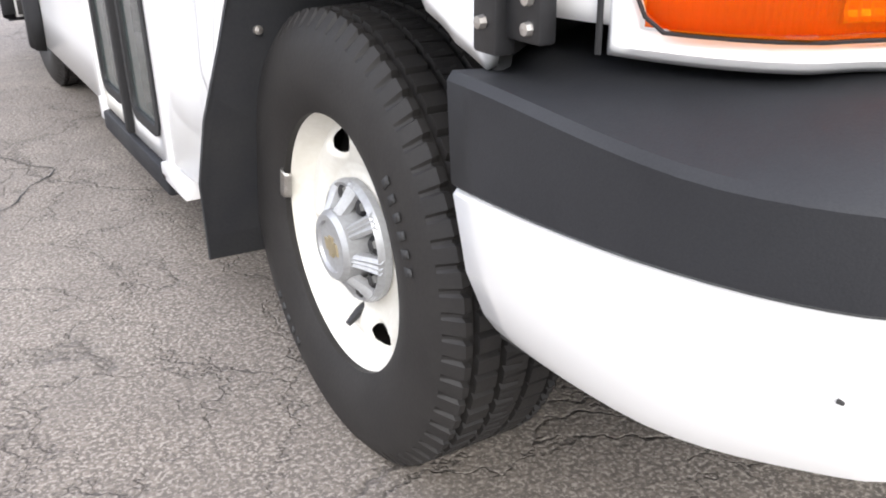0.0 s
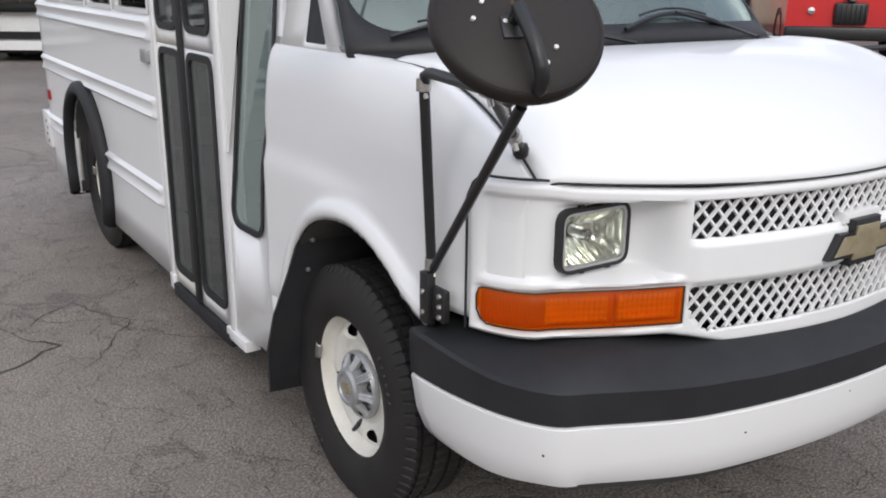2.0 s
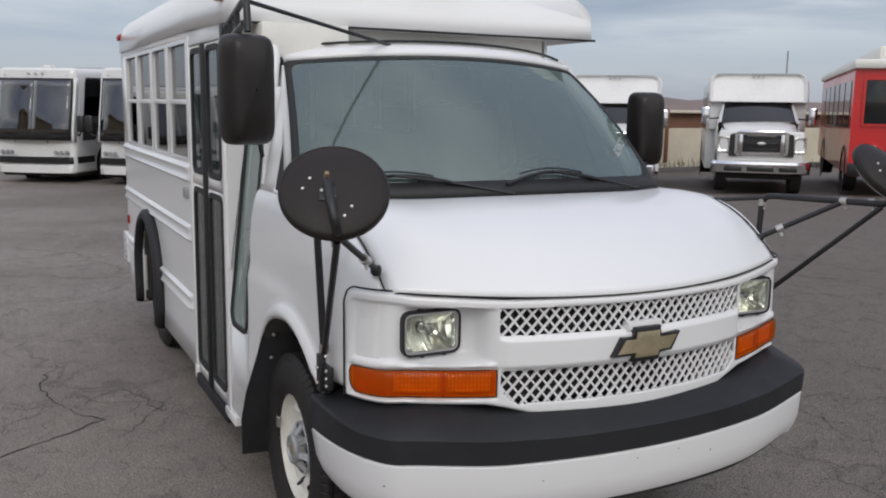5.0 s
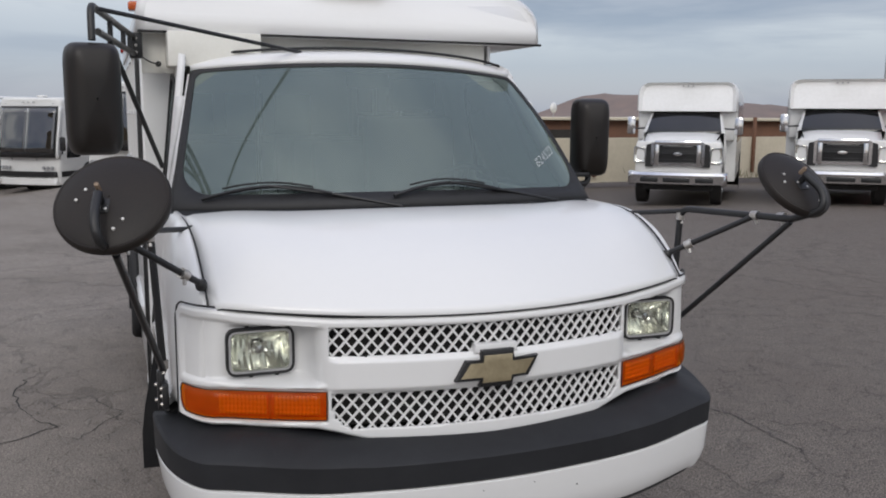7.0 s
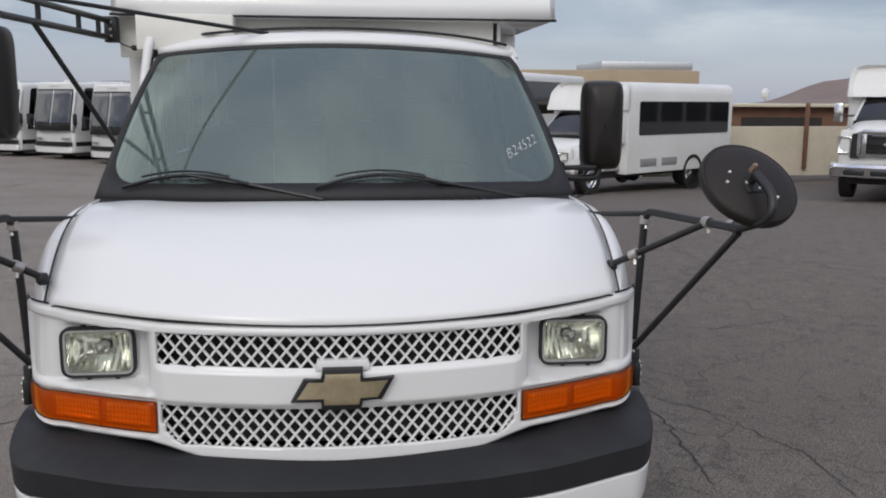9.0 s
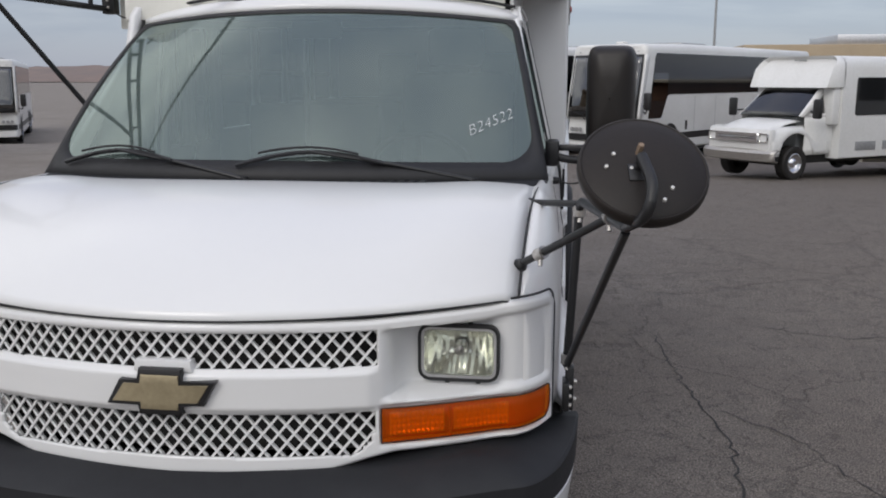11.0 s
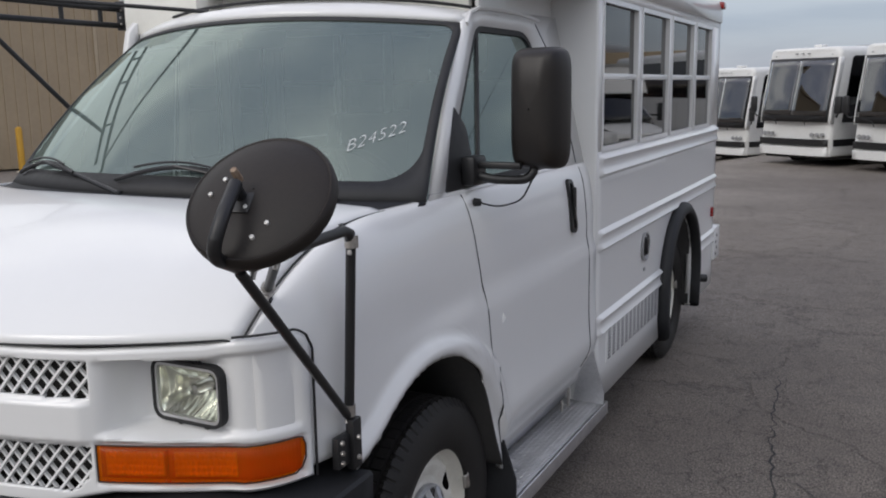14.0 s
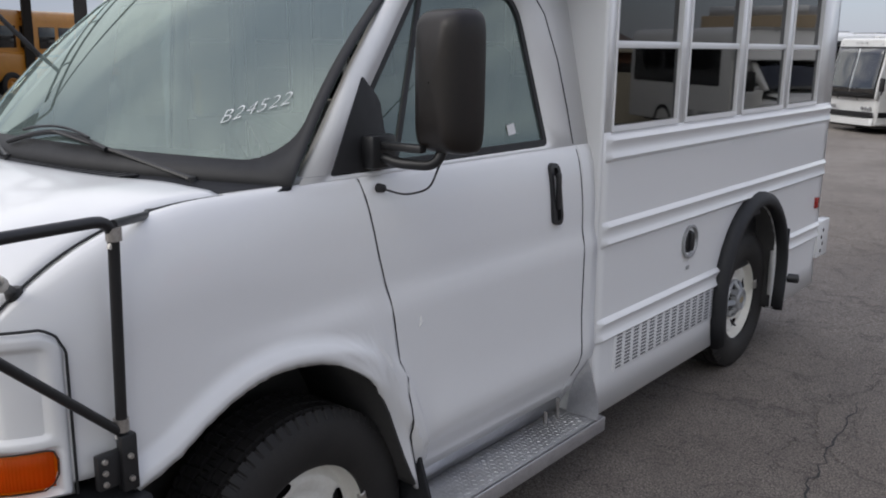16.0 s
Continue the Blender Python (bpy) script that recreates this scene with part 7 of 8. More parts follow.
def cross_mirror(sg):
    low = Vector((sg * 0.976, 0.365, 0.955))
    elb = Vector((sg * 1.0, 0.365, 1.425))
    piv = Vector((0.848, 0.225, 1.272)) if sg > 0 else Vector((-0.864, 0.183, 1.268))
    top = Vector((sg * 0.858, 0.542, 1.392))
    dj = Vector((1.090, -0.148, 1.437)) if sg > 0 else Vector((-1.105, -0.125, 1.425))
    # bolted plate on the fender corner
    bm_ = bmesh.new()
    p, nrm = plan(sg * (ARC[-1] - 0.03))
    box(bm_, (sg * 0.975 - 0.010, 0.30, 0.842), (sg * 0.975 + 0.010, 0.372, 0.922), 0.004)
    box(bm_, (sg * 0.985 - 0.012, 0.350, 0.826), (sg * 0.985 + 0.012, 0.388, 0.955), 0.004)
    base = part("mirror_base", bm_, BLACK, BUS, "black bolted mirror plate")
    for dy, z in ((0.315, 0.856), (0.315, 0.882), (0.315, 0.908), (0.368, 0.856), (0.368, 0.908)):
        bm_ = bmesh.new()
        x = sg * (0.988 if dy < 0.33 else 1.002)
        lathe(bm_, [(0.0005, x + sg * 0.004), (0.006, x + sg * 0.003), (0.007, x - sg * 0.004)], 8, "x", (0, dy, z))
        part("bolt", bm_, STEEL, base)
    frame_ = tube_part("mirror_frame", [low, elb, dj], 0.0125, BUS, BLACK, "black tube frame of the cross-view mirror", 0.05)
    tube_part("brace", [low, dj + Vector((0, 0.006, -0.012))], 0.0105, frame_)
    mid = elb.lerp(dj, 0.70)
    tube_part("brace", [piv, mid], 0.0105, frame_)
    tube_part("brace", [top, elb + Vector((0, 0, -0.01))], 0.0095, frame_)
    for q, along in ((mid, dj - elb), (elb + Vector((0, -0.0, -0.03)), (0, 0, 1)), (dj + Vector((0, 0.05, 0)), dj - elb), (low + Vector((0, 0, 0.02)), (0, 0, 1)), (piv.lerp(mid, 0.25), mid - piv)):
        clamp(frame_, q, along)
    for q in (piv, top):
        bm_ = bmesh.new()
        lathe(bm_, [(0.0005, q.z + 0.014), (0.014, q.z + 0.012), (0.019, q.z), (0.017, q.z - 0.014), (0.010, q.z - 0.022)], 14, "z", (q.x, q.y, 0))
        part("foot", bm_, BLACK, frame_)
    # the oval dish: the camera sees its black back
    dc, nb, A = DISHES[sg]
    nb = Vector(nb).normalized()
    dish = new("mirror_dish")
    dish.parent = BUS
    # local x level, local y up the back, local z out of the black back
    xl = Vector((0, 0, 1)).cross(nb).normalized()
    dish.matrix_basis = Matrix.Translation(dc) @ Matrix((xl, nb.cross(xl), nb)).transposed().to_4x4()
    tagged(dish, "round black-backed cross-view mirror")

    def disc(prof):
        b_ = bmesh.new()
        sheet(b_, [[(A * r_ * math.cos(2 * math.pi * k / 64), A * r_ * math.sin(2 * math.pi * k / 64), h) for k in range(64)] for r_, h in prof], close=True)
        return b_
    part("dish_back", disc([(0.985, -0.020), (1.0, -0.016), (1.005, -0.004), (0.99, 0.006), (0.965, 0.009), (0.94, 0.0075), (0.90, 0.011), (0.70, 0.020), (0.45, 0.027), (0.2, 0.030), (0.01, 0.031)]), MIRRORB, dish, "scuffed black mirror back", smooth=50)
    part("mirror_glass", disc([(0.985, -0.020), (0.8, -0.036), (0.5, -0.052), (0.01, -0.062)]), MIRRORGL, dish, "convex mirror face", smooth=60)
    for bx, by in ((-0.066, 0.022), (-0.085, -0.010), (0.046, -0.068), (0.026, -0.096), (-0.034, -0.020), (-0.002, -0.040)):
        bm_ = bmesh.new()
        h = 0.031 - 0.022 * (math.hypot(bx, by) / A) ** 2
        lathe(bm_, [(0.0005, h + 0.005), (0.0040, h + 0.004), (0.0050, h - 0.006)], 10, "z", (bx, by, 0))
        part("bolt", bm_, BOLTW, dish)
    # bent arm from the frame end over the rim to the stud in the middle
    inv = dish.matrix_basis.inverted()
    p0 = inv @ dj
    bm_ = bmesh.new()
    path = bend([p0, Vector((p0.x * 0.6, -0.152, 0.040)), Vector((-0.008, -0.100, 0.074)), Vector((-0.018, -0.012, 0.060))], 0.035, 6)
    tube(bm_, path, 0.0125, 12)
    arm_ = part("bracket", bm_, BLACK, dish)
    bm_ = bmesh.new()
    box(bm_, (-0.042, -0.052, 0.026), (0.006, -0.008, 0.032), 0.003)
    tube(bm_, [(-0.018, -0.018, 0.03), (-0.018, -0.018, 0.062)], 0.011, 12)
    part("bracket_pad", bm_, BLACK, arm_)
    bm_ = bmesh.new()
    lathe(bm_, [(0.0075, 0.050), (0.0075, 0.074), (0.006, 0.079), (0.0005, 0.080)], 6, "z", (-0.020, 0.004, 0))
    part("bracket_nut", bm_, RUSTY, arm_, "rusty nut")
    return frame_


DISHES = {1: (Vector((1.124, -0.116, 1.557)), (0.122, -0.711, 0.708), 0.141), -1: (Vector((-1.107, -0.104, 1.551)), (-0.255, -0.716, 0.650), 0.152)}
for sg in (-1, 1):
    cross_mirror(sg)


# --- tall side mirrors ---
def mirror_head(at, w, h, d, yaw, sg, label):
    m = new("side_mirror")
    m.parent = BUS
    m.matrix_basis = Matrix.Translation(at) @ pose(0, 0, 0, 0, 0, yaw)
    tagged(m, label)
    bm_ = bmesh.new()
    rows_ = []
    # a barrel-sided outline, rounder at the top
    sec = []
    for k in range(64):
        a = 2 * math.pi * k / 64
        c, s_ = math.cos(a), math.sin(a)
        n1 = 0.30 if s_ < 0 else 0.36
        sec.append((w / 2 * math.copysign(abs(c) ** n1, c) * (1 - 0.05 * max(0.0, -s_)), h / 2 * math.copysign(abs(s_) ** 0.26, s_)))
    for k, y in ((0.02, -d / 2), (0.35, -d / 2 + 0.002), (0.62, -d / 2 + 0.008), (0.80, -d / 2 + 0.020), (0.91, -d / 2 + 0.038), (0.97, -d / 2 + 0.060), (1.0, -d / 2 + 0.090), (1.0, d / 2 - 0.01), (0.97, d / 2), (0.93, d / 2 - 0.012)):
        rows_.append([(x * k, y, z * (k if k < 0.5 else (1 + k) / 2 if k < 1 else 1)) for x, z in sec])
    sheet(bm_, rows_, close=True)
    part("shell", bm_, SHELLB, m, "scuffed black mirror shell with a brown sheen painted in", smooth=40)
    bm_ = bmesh.new()
    bm_.faces.new([bm_.verts.new((x * 0.94, d / 2 - 0.010, z * 0.96)) for x, z in sec])
    part("glass", bm_, MIRRORGL, m)
    bm_ = bmesh.new()
    box(bm_, (-w / 2 * 0.92, d / 2 - 0.012, -h * 0.215), (w / 2 * 0.92, d / 2 - 0.002, -h * 0.195), 0.002)
    part("divider", bm_, BLACK, m)
    return m


mirror_head((1.115, 1.280, 1.678), 0.178, 0.380, 0.125, -6, 1, "tall black side mirror on a curved arm")
mirror_head((-1.145, 0.62, 1.828), 0.178, 0.372, 0.125, 8, -1, "tall black side mirror hung from a black frame")
# driver's side arm: a curved bracket from the door
la = tube_part("mirror_arm", [(0.895, 1.235, 1.475), (0.98, 1.235, 1.455), (1.10, 1.27, 1.455), (1.105, 1.285, 1.50)], 0.015, BUS, BLACK, "curved black mirror arm", 0.04)
bm = bmesh.new()
box(bm, (0.885, 1.19, 1.435), (0.935, 1.29, 1.53), 0.012)
part("arm_base", bm, BLACK, la)
bm = bmesh.new()
box(bm, (0.93, 1.22, 1.49), (1.08, 1.25, 1.512), 0.006)
part("arm_strut", bm, BLACK, la)
tube_part("mirror_cable", [(1.10, 1.28, 1.46), (1.06, 1.285, 1.385), (0.985, 1.265, 1.362), (0.935, 1.235, 1.378)], 0.003, la, SEAL, "", 0.03)
bm = bmesh.new()
lathe(bm, [(0.001, 0.940), (0.012, 0.936), (0.014, 0.915)], 12, "x", (0, 1.232, 1.380))
part("cable_plug", bm, SEAL, la)

# entry side: ladder frame from the body corner out to the mirror
brk = Vector((-0.985, 1.63, 2.075))
tip = Vector((-1.145, 0.62, 2.100))
lf = tube_part("mirror_frame", [brk + Vector((0, -0.02, 0.035)), tip + Vector((0, 0.02, 0.035)), tip + Vector((0, 0, -0.08))], 0.0125, BUS, BLACK, "black ladder frame of the side mirror", 0.04)
tube_part("lower_bar", [brk + Vector((0, -0.02, -0.035)), tip.lerp(brk, 0.12) + Vector((0, 0, -0.04))], 0.0125, lf)
for f in (0.30, 0.62, 0.12):
    q = brk.lerp(tip, f)
    tube_part("rung", [q + Vector((0, 0, -0.036)), q + Vector((0, 0, 0.036))], 0.010, lf)
bm = bmesh.new()
box(bm, brk + Vector((-0.02, -0.03, -0.055)), brk + Vector((0.035, 0.02, 0.055)), 0.004)
bb = part("frame_bracket", bm, BLACK, lf)
for z in (-0.03, 0, 0.03):
    bm = bmesh.new()
    q = brk + Vector((0.008, -0.032, z))
    lathe(bm, [(0.0005, q.y - 0.004), (0.006, q.y - 0.003), (0.007, q.y + 0.004)], 8, "y", (q.x, 0, q.z))
    part("bolt", bm, STEEL, bb)
tube_part("stay_rod", [brk.lerp(tip, 0.90) + Vector((0, 0, 0.035)), Vector((-0.295, 1.395, 2.052))], 0.0080, lf)
tube_part("stay_rod", [brk.lerp(tip, 0.66) + Vector((0, 0, -0.04)), Vector((-0.90, 1.36, 1.56))], 0.010, lf)
tube_part("mirror_cable", [brk + Vector((0.02, -0.02, -0.04)), brk + Vector((0.06, -0.02, -0.07)), brk + Vector((0.09, 0.0, -0.075))], 0.003, lf, SEAL)
bm = bmesh.new()
lathe(bm, [(0.001, 1.60), (0.012, 1.602), (0.013, 1.63)], 10, "y", (-0.885, 0, 1.998))
part("cable_plug", bm, SEAL, lf)

# --- cabin ---
bm = bmesh.new()
box(bm, (-0.47, 0.75, 0.52), (0.47, 5.25, 0.56), 0.0)
part("cabin_floor", bm, GREYIN, BUS)
bm = bmesh.new()
rows = []
for k in range(-12, 13):
    u = k / 12
    a = Vector(glass_pt(u * 0.985, 0.015, -0.012))
    hump = 0.015 * math.exp(-((u - 0.45) / 0.25) ** 2)
    rows.append([a, a + Vector((0, 0.12, -0.005)), a + Vector((0, 0.30 - 0.15 * u * u, 0.0 + hump)), a + Vector((0, 0.42 - 0.22 * u * u, -0.05 + hump)), a + Vector((0, 0.45 - 0.22 * u * u, -0.25)), a + Vector((0, 0.36 - 0.2 * u * u, -0.40))])
sheet(bm, rows)
part("dashboard", bm, DASH, BUS, "grey dashboard", smooth=50, solid=0.02)
bm = bmesh.new()
ctr, ax = Vector((0.42, 1.30, 1.40)), Vector((0, 0.80, 0.60)).normalized()
e1 = Vector((1, 0, 0)); e2 = ax.cross(e1)
ringp = [ctr + (e1 * math.cos(2 * math.pi * k / 36) + e2 * math.sin(2 * math.pi * k / 36)) * 0.19 for k in range(37)]
tube(bm, ringp, 0.014, 8, caps=False)
for a in (0.2, 2.94, 4.71):
    tube(bm, [ctr - ax * 0.03, ctr + (e1 * math.cos(a) + e2 * math.sin(a)) * 0.185], 0.014, 8)
tube(bm, [ctr - ax * 0.35, ctr - ax * 0.02], 0.03, 10)
part("steering_wheel", bm, BLACK, BUS)


def seat(x, y, w, h, z0=0.56, name="seat", parent=BUS):
    s_ = new(name)
    s_.parent, s_.location = parent, (x, y, z0)
    bm_ = bmesh.new()
    box(bm_, (-w / 2, -0.22, 0.30), (w / 2, 0.24, 0.46), 0.05)
    part("seat_cushion", bm_, SEATC, s_)
    bm_ = bmesh.new()
    box(bm_, (-w / 2, 0.18, 0.40), (w / 2, 0.30, h), 0.05, Matrix.Rotation(radians(-8), 4, "X"))
    part("backrest", bm_, SEATC, s_)
    bm_ = bmesh.new()
    box(bm_, (-w / 2 + 0.06, -0.15, 0.0), (w / 2 - 0.06, 0.2, 0.31), 0.02)
    part("seat_base", bm_, BLACK, s_)
    return s_


seat(0.45, 1.85, 0.52, 1.22, 0.56, "driver_seat")
bm = bmesh.new()
for s in (0,):
    box(bm, (0.32, 2.02, 1.80), (0.58, 2.12, 1.98), 0.04)
part("headrest", bm, SEATC, BUS)
for y in (2.85, 3.55, 4.25, 4.90):
    for x in (-0.52, 0.52):
        seat(x, y, 0.80, 1.05, 0.56, "passenger_seat")
bm = bmesh.new()
box(bm, (-0.93, 1.72, 2.13), (0.93, 5.25, 2.145), 0.0)
part("cabin_headlining", bm, GREYIN, BUS, "grey headlining")
bm = bmesh.new()
box(bm, (-0.52, 1.46, 1.985), (0.52, 1.74, 1.995), 0.0)
part("cab_headlining", bm, GREYIN, BUS)
bm = bmesh.new()
box(bm, (-0.10, 1.345, 1.90), (0.10, 1.365, 1.965), 0.012)
part("rear_view_mirror", bm, BLACK, BUS)
bm = bmesh.new()
tube(bm, [(-0.34, 2.35, 0.6), (-0.34, 2.35, 2.13)], 0.016, 10)
part("grab_pole", bm, CHROME, BUS)
for x in (-0.42, 0.0, 0.42):
    bm = bmesh.new()
    box(bm, (x - 0.16, Y_END - 0.045, 1.55), (x + 0.16, Y_END - 0.034, 1.95), 0.004)
    part("rear_window", bm, CABINLAMP, BUS, "bright rear window")
for y in (2.4, 3.6):
    bm = bmesh.new()
    box(bm, (-0.16, y, 2.115), (0.16, y + 0.10, 2.128), 0.004)
    part("ceiling_lamp", bm, SIGNP, BUS)


# ---- tan metal building, open shed, wall ----
def wall_frame(p, q, thick, z0, z1):
    """Local frame along a wall: returns a function (along, out, z) to a place."""
    a, b_ = Vector(p), Vector(q)
    d = (b_ - a).normalized()
    nn = Vector((d.y, -d.x))
    return lambda s, o, z: (a.x + d.x * s + nn.x * o, a.y + d.y * s + nn.y * o, z), (b_ - a).length


PLACE, LENGTH = wall_frame((-19.72, 13.22), (-17.0, 22.4), 0.2, 0, 7)
Z0 = -0.25


def wbox(bm_, s0, s1, o0, o1, z0, z1):
    put(bm_, [PLACE(s, o, z) for z in (z0, z1) for s, o in ((s0, o0), (s1, o0), (s1, o1), (s0, o1))],
        [(0, 1, 2, 3), (4, 7, 6, 5), (0, 4, 5, 1), (1, 5, 6, 2), (2, 6, 7, 3), (3, 7, 4, 0)])


bld = thing("metal_building", "tan ribbed-metal building with a steel door", "building", kind="structure")
bm = bmesh.new()
wbox(bm, 0, LENGTH, -1.2, 0, Z0, 7.2)
part("wall", bm, TANWALL, bld)
for k in range(int(LENGTH / 0.3)):
    bm = bmesh.new()
    s = 0.12 + 0.3 * k
    if 6.9 < s < 8.3:
        wbox(bm, s, s + 0.07, 0.0, 0.035, 2.1, 7.1)
    else:
        wbox(bm, s, s + 0.07, 0.0, 0.035, Z0 + 0.05, 7.1)
    part("siding_rib", bm, TANWALL, bld)
bm = bmesh.new()
wbox(bm, 7.05, 8.15, 0.0, 0.05, Z0, 1.98)
dr = part("door", bm, TANDOOR, bld, "brown steel door with paper notices")
bm = bmesh.new()
wbox(bm, 6.95, 7.05, 0.0, 0.09, Z0, 2.08); wbox(bm, 8.15, 8.25, 0.0, 0.09, Z0, 2.08); wbox(bm, 6.95, 8.25, 0.0, 0.09, 1.98, 2.08)
part("door_frame", bm, TANTRIM, bld)
for z, w_ in ((1.15, 0.16), (1.36, 0.17), (0.96, 0.14)):
    bm = bmesh.new()
    wbox(bm, 7.55 - w_, 7.55 + w_, 0.052, 0.056, z, z + 0.17)
    nt = part("notice", bm, SIGNP, dr, "white paper notice")
    for r_ in range(3):
        bm = bmesh.new()
        wbox(bm, 7.55 - w_ * 0.8, 7.55 + w_ * (0.8 - 0.2 * r_), 0.0565, 0.058, z + 0.03 + 0.045 * r_, z + 0.048 + 0.045 * r_)
        part("print_bar", bm, REDLENS, nt)
bm = bmesh.new()
wbox(bm, 7.18, 7.30, 0.05, 0.10, 0.72, 0.76)
part("door_handle", bm, CHROME, dr)
for s in (-0.15, LENGTH):
    bm = bmesh.new()
    wbox(bm, s, s + 0.16, -0.1, 0.08, Z0, 7.2)
    part("corner_trim", bm, TANTRIM, bld)
bm = bmesh.new()
wbox(bm, -0.2, LENGTH + 0.25, -1.4, 0.25, 7.2, 7.45)
part("roof", bm, TANTRIM, bld)
bm = bmesh.new()
wbox(bm, 1.2, 4.3, 0.0, 0.06, 4.35, 4.45); wbox(bm, 1.2, 1.3, 0, 0.06, Z0, 4.4); wbox(bm, 4.2, 4.3, 0, 0.06, Z0, 4.4)
part("bay_trim", bm, TANTRIM, bld)

# bollards along the wall
def bollard(s, o):
    x, y, _ = PLACE(s, o, 0)
    t = thing("bollard", "yellow steel bollard beside the building", "bollard", (x, y, ground_z(x, y) - 0.02), group="bollards by the wall")
    bm_ = bmesh.new()
    lathe(bm_, [(0.085, 0), (0.085, 1.15), (0.07, 1.19), (0.03, 1.215), (0.001, 1.22)], 20, "z")
    part("post", bm_, BOLLARD, t)
    bm_ = bmesh.new()
    lathe(bm_, [(0.16, 0.0), (0.15, 0.04), (0.09, 0.05)], 20, "z")
    part("footing", bm_, BEIGE, t)
    return t


b0 = bollard(6.2, 0.8)
for s in (3.9, 1.6):
    x, y, _ = PLACE(s, 0.8, 0)
    copy_thing(b0, pose(x, y, ground_z(x, y) - 0.02))

# open steel shed beyond the building, with a lit roof underside
shed = thing("open_shed", "dark open-sided steel shed with strip lights", "shed", kind="structure")
bm = bmesh.new()
wbox(bm, -16, -0.3, -16, 0.1, 5.2, 5.6)
wbox(bm, -16, -0.3, 0.1, 0.4, 4.75, 5.6)
part("roof", bm, DARKIN, shed)
for s in (-1.2, -6.2, -11.2, -15.8):
    for o in (0.1, -7.5, -15.5):
        bm = bmesh.new()
        wbox(bm, s - 0.14, s + 0.14, o - 0.14, o + 0.14, Z0, 5.2)
        part("column", bm, DARKIN, shed)
for k in range(5):
    bm = bmesh.new()
    wbox(bm, -15.5, -0.4, -1.5 - 3.2 * k, -1.3 - 3.2 * k, 4.9, 5.2)
    part("beam", bm, DARKIN, shed)
for s, o in ((-3.5, -3.0), (-3.5, -7.0), (-6.5, -3.0), (-6.5, -7.0), (-9.5, -4.0)):
    bm = bmesh.new()
    wbox(bm, s - 0.6, s + 0.6, o - 0.06, o + 0.06, 4.78, 4.84)
    part("strip_light", bm, STRIP, shed, "lit strip light")


def school_bus():
    """A yellow school bus, nose at y = 0 facing -y."""
    t = thing("school_bus", "yellow school bus parked under the shed", "school bus", group="yellow school buses")
    W, L = 1.2, 9.0
    bm_ = bmesh.new()
    sec = rounded([(-W, 0.7), (W, 0.7), (W, 3.05), (-W, 3.05)], [0.02, 0.02, 0.35, 0.35], 5)
    vs_ = sheet(bm_, [[(x, y, z) for x, z in sec] for y in (1.5, 5, L)], close=True)
    bm_.faces.new(vs_[0]); bm_.faces.new(vs_[-1])
    part("body", bm_, YELLOW, t)
    bm_ = bmesh.new()
    box(bm_, (-1.05, 0, 0.6), (1.05, 1.6, 1.65), 0.18, seg=4)
    part("bonnet", bm_, YELLOW, t)
    bm_ = bmesh.new()
    box(bm_, (-1.02, 1.47, 1.75), (1.02, 1.53, 2.55), 0.04)
    part("windshield", bm_, COACHBLK, t)
    bm_ = bmesh.new()
    box(bm_, (-0.6, 1.46, 2.62), (0.6, 1.52, 2.9), 0.02)
    part("sign_panel", bm_, BLACK, t)
    for s in (-1, 1):
        bm_ = bmesh.new()
        lathe(bm_, [(0.001, 1.44), (0.10, 1.45), (0.11, 1.5)], 16, "y", (s * 0.85, 0, 2.76))
        part("warning_lamp", bm_, REDLENS, t)
        for i in range(7):
            bm_ = bmesh.new()
            box(bm_, (s * W - 0.015, 2.0 + 0.98 * i, 1.75), (s * W + 0.015, 2.8 + 0.98 * i, 2.5), 0.01)
            part("side_window", bm_, COACHBLK, t)
        for z in (1.05, 1.45):
            bm_ = bmesh.new()
            box(bm_, (s * W - 0.02, 1.6, z), (s * W + 0.02, L - 0.05, z + 0.08), 0.01)
            part("rub_rail", bm_, BLACK, t)
        for y in (0.75, 6.8):
            wheel(t, (s * 0.98, y, 0.48), 0.48, 0.28, s, YELLOW)
    bm_ = bmesh.new()
    box(bm_, (-1.2, -0.15, 0.5), (1.2, 0.0, 0.78), 0.04)
    part("bumper", bm_, BLACK, t)
    bm_ = bmesh.new()
    box(bm_, (-0.9, 0.1, 0.42), (0.9, L - 0.1, 0.72), 0.02)
    part("underbody", bm_, DARK, t)
    return t


x, y, _ = PLACE(-2.8, -9.5, 0)
sb = stand(school_bus(), x, y, 20)
x, y, _ = PLACE(-6.6, -7.0, 0)
copy_thing(sb, pose(x, y, ground_z(x, y), 0, 0, 20))

# far bus seen past the building's end
far = copy_thing(c0, pose(-22.5, 31.5, ground_z(-22.5, 31.5), 0, 0, 30))
tagged(far, "white coach parked beyond the tan building")

# beige block wall, rusty shed roofs behind it, dish aerial, mast
bw = thing("boundary_wall", "low beige block boundary wall with steel posts", "wall", kind="structure")
bm = bmesh.new()
put(bm, [(x, y, z) for z in (-0.5, 1.02) for x, y in ((9.0, 23.6), (50, 27.6), (50, 27.85), (9.0, 23.85))], [(0, 1, 2, 3), (4, 7, 6, 5), (0, 4, 5, 1), (1, 5, 6, 2), (2, 6, 7, 3), (3, 7, 4, 0)])
part("wall_run", bm, BEIGE, bw)
for k in range(9):
    x = 10.8 + 3.6 * k
    y = 23.6 + (x - 9.0) * 4 / 41
    bm = bmesh.new()
    box(bm, (x - 0.05, y - 0.14, -0.3), (x + 0.05, y - 0.02, 1.75), 0.01)
    part("post", bm, RUST, bw)
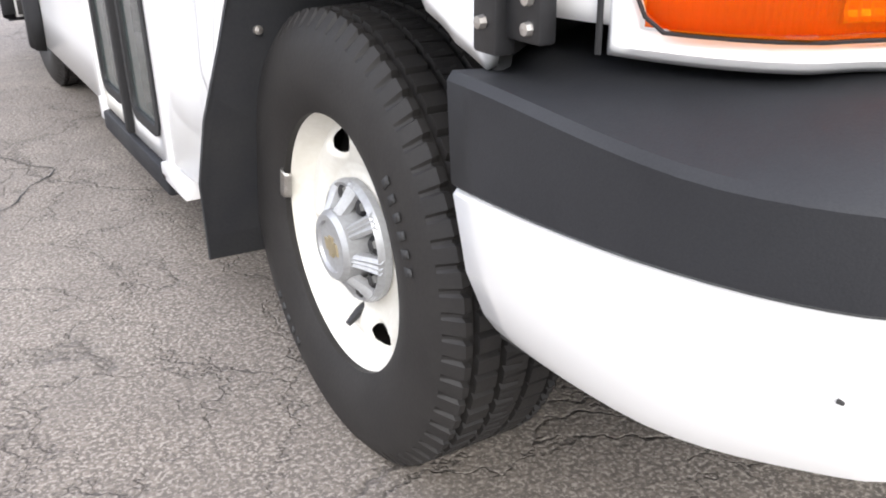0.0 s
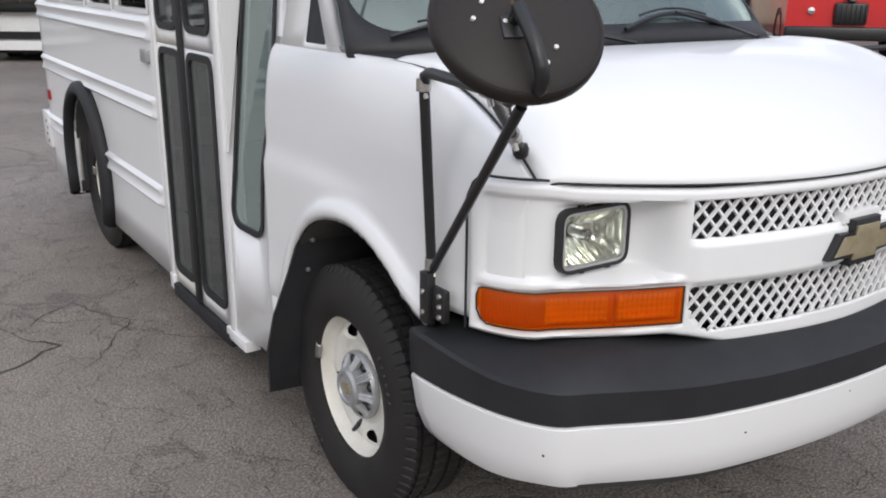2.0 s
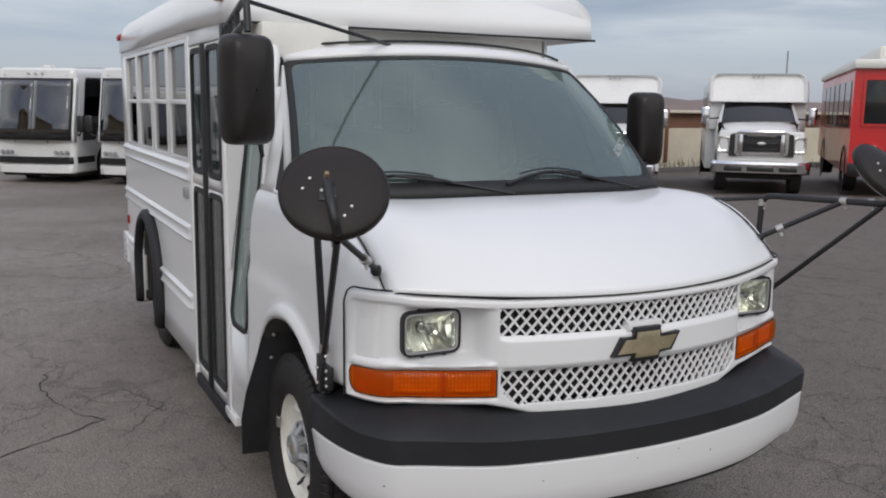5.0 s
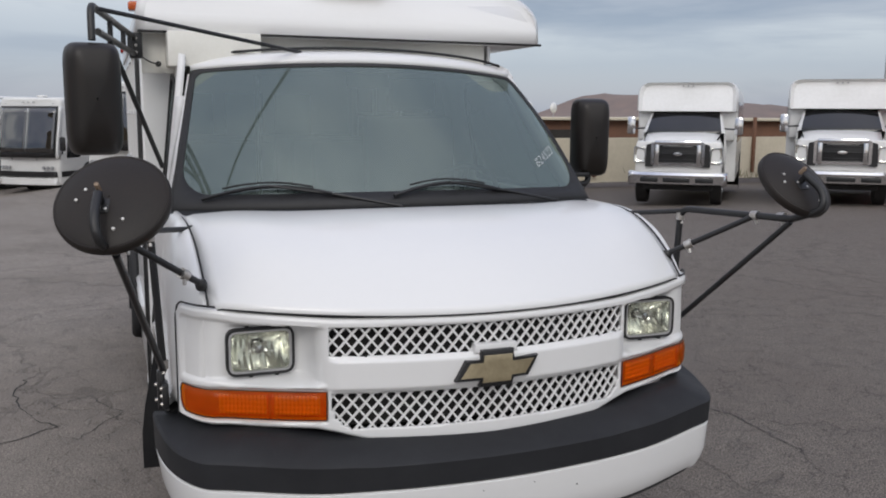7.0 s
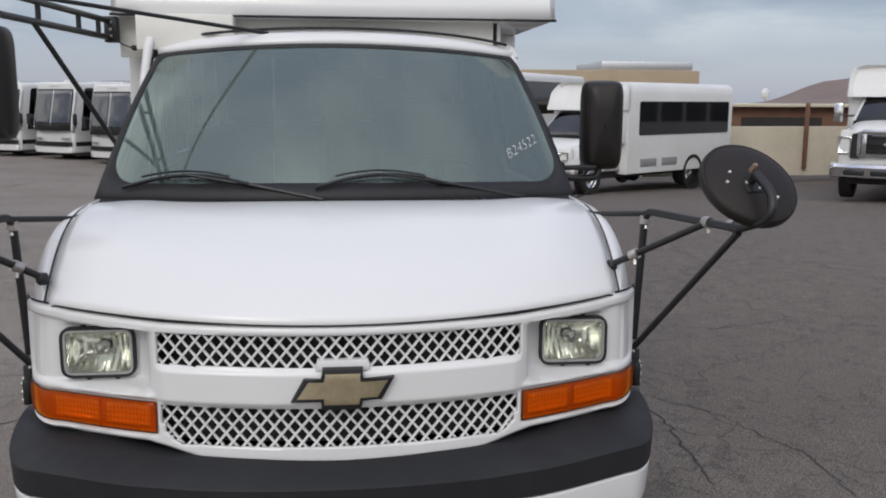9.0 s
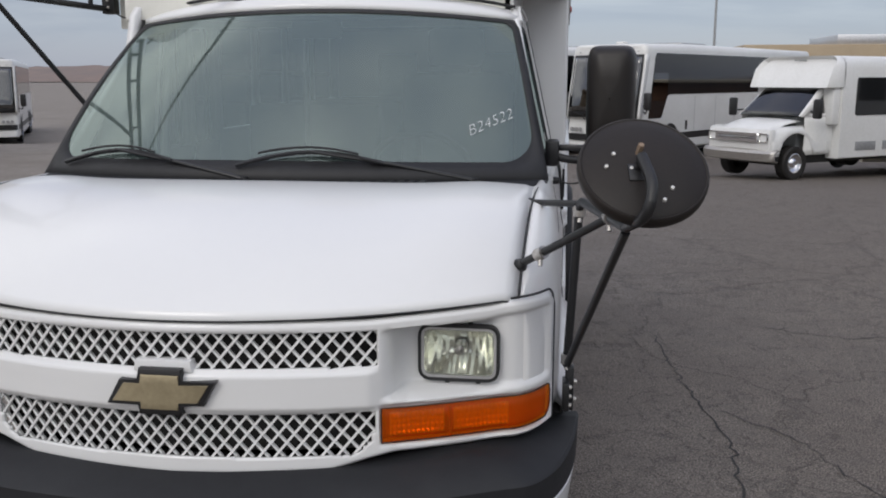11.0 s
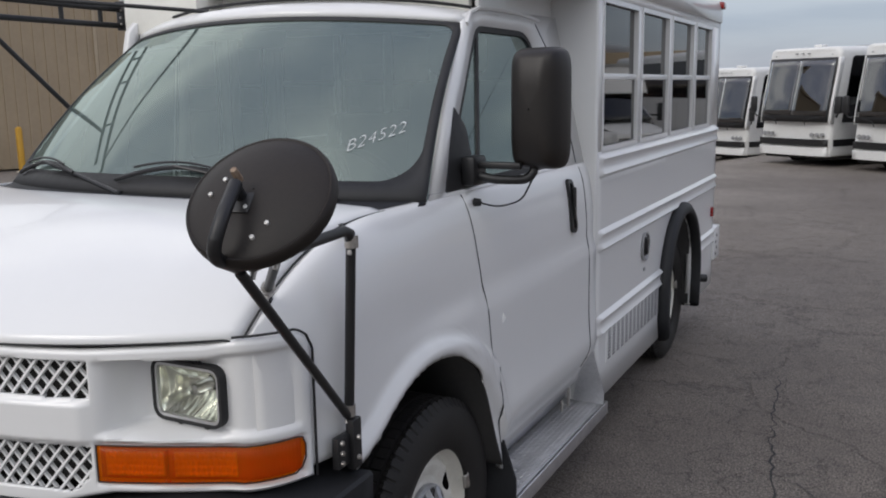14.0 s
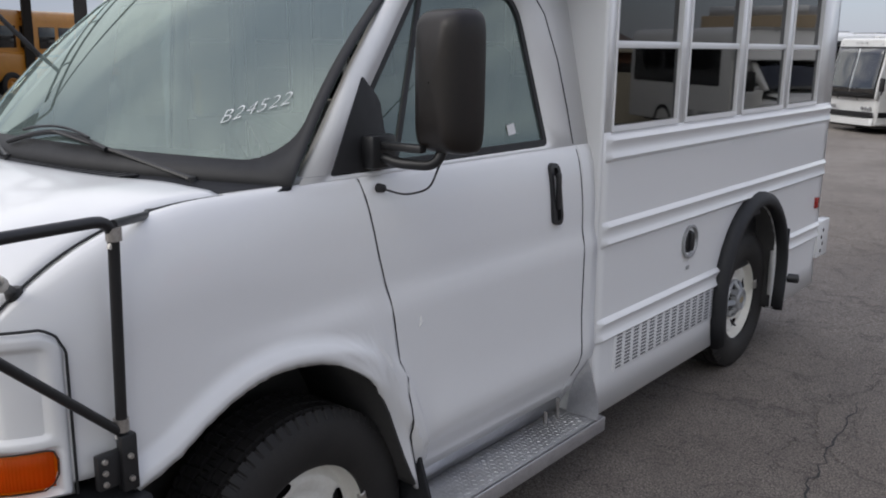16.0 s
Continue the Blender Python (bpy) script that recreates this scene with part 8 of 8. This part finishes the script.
sh = thing("rusty_shed", "low rusty-brown shed with a pale flat roof", "shed", kind="structure")
bm = bmesh.new()
box(bm, (13, 30, -0.4), (42, 36, 1.58), 0.05)
part("wall", bm, RUST, sh)
bm = bmesh.new()
box(bm, (12.6, 29.6, 1.58), (42.4, 36.5, 1.70), 0.03)
part("roof", bm, BEIGE, sh)
for x in (15, 22, 30):
    bm = bmesh.new()
    box(bm, (x, 29.93, 0.5), (x + 3.2, 30.0, 1.2), 0.02)
    part("opening", bm, DARKIN, sh)
wh = thing("warehouse", "long low tan warehouse with a metal roof unit", "building", kind="structure")
bm = bmesh.new()
box(bm, (11.5, 55, -0.4), (23.5, 66, 3.75), 0.05)
part("wall", bm, TANWALL, wh)
bm = bmesh.new()
box(bm, (17, 55.5, 3.75), (23.2, 62, 4.35), 0.05)
part("roof_unit", bm, ALU, wh)
da = thing("dish_aerial", "small white dish aerial on the shed roof", "aerial", (16.1, 30.4, 1.70))
bm = bmesh.new()
tube(bm, [(0, 0, 0), (0, 0, 0.25)], 0.02, 8)
part("mast", bm, HUBGREY, da)
bm = bmesh.new()
rows = [[(0.22 * r_ * math.cos(2 * math.pi * k / 24), -0.1 + 0.10 * r_ * r_ + 0.12 * r_ * math.cos(2 * math.pi * k / 24), 0.38 + 0.22 * r_ * math.sin(2 * math.pi * k / 24)) for k in range(24)] for r_ in (0.02, 0.4, 0.7, 1.0)]
sheet(bm, rows, close=True)
part("reflector_dish", bm, WHITE2, da, solid=0.01)
mast = thing("lamp_mast", "thin grey mast behind the coaches", "mast", (8.5, 47, -0.42))
bm = bmesh.new()
tube(bm, [(0, 0, 0), (0, 0, 11)], [0.09, 0.04], 10)
part("pole", bm, HUBGREY, mast)
mast2 = thing("lamp_mast", "thin grey mast behind the shuttle buses", "mast", (27, 24, -0.05))
bm = bmesh.new()
tube(bm, [(0, 0, 0), (0, 0, 4.2)], [0.05, 0.03], 10)
part("pole", bm, HUBGREY, mast2)
# dry weeds at the wall's foot
bm = bmesh.new()
rr = random.Random(9)
for k in range(900):
    x = 14 + 22 * rr.random()
    y = 20 + (x - 14) * 0.1 + rr.gauss(0, 0.6) - (x - 14) * 0.35
    h = 0.08 + 0.22 * rr.random()
    a, w_ = rr.random() * 6.3, 0.012
    dx, dy = math.cos(a) * w_, math.sin(a) * w_
    put(bm, [(x - dx, y - dy, 0.0), (x + dx, y + dy, 0.0), (x + rr.gauss(0, 0.06), y + rr.gauss(0, 0.06), h)], [(0, 1, 2)])
weeds = part("weeds", bm, WEED, None)
tagged(weeds, "thin dry weeds between the parked buses", "weeds", kind="stuff")
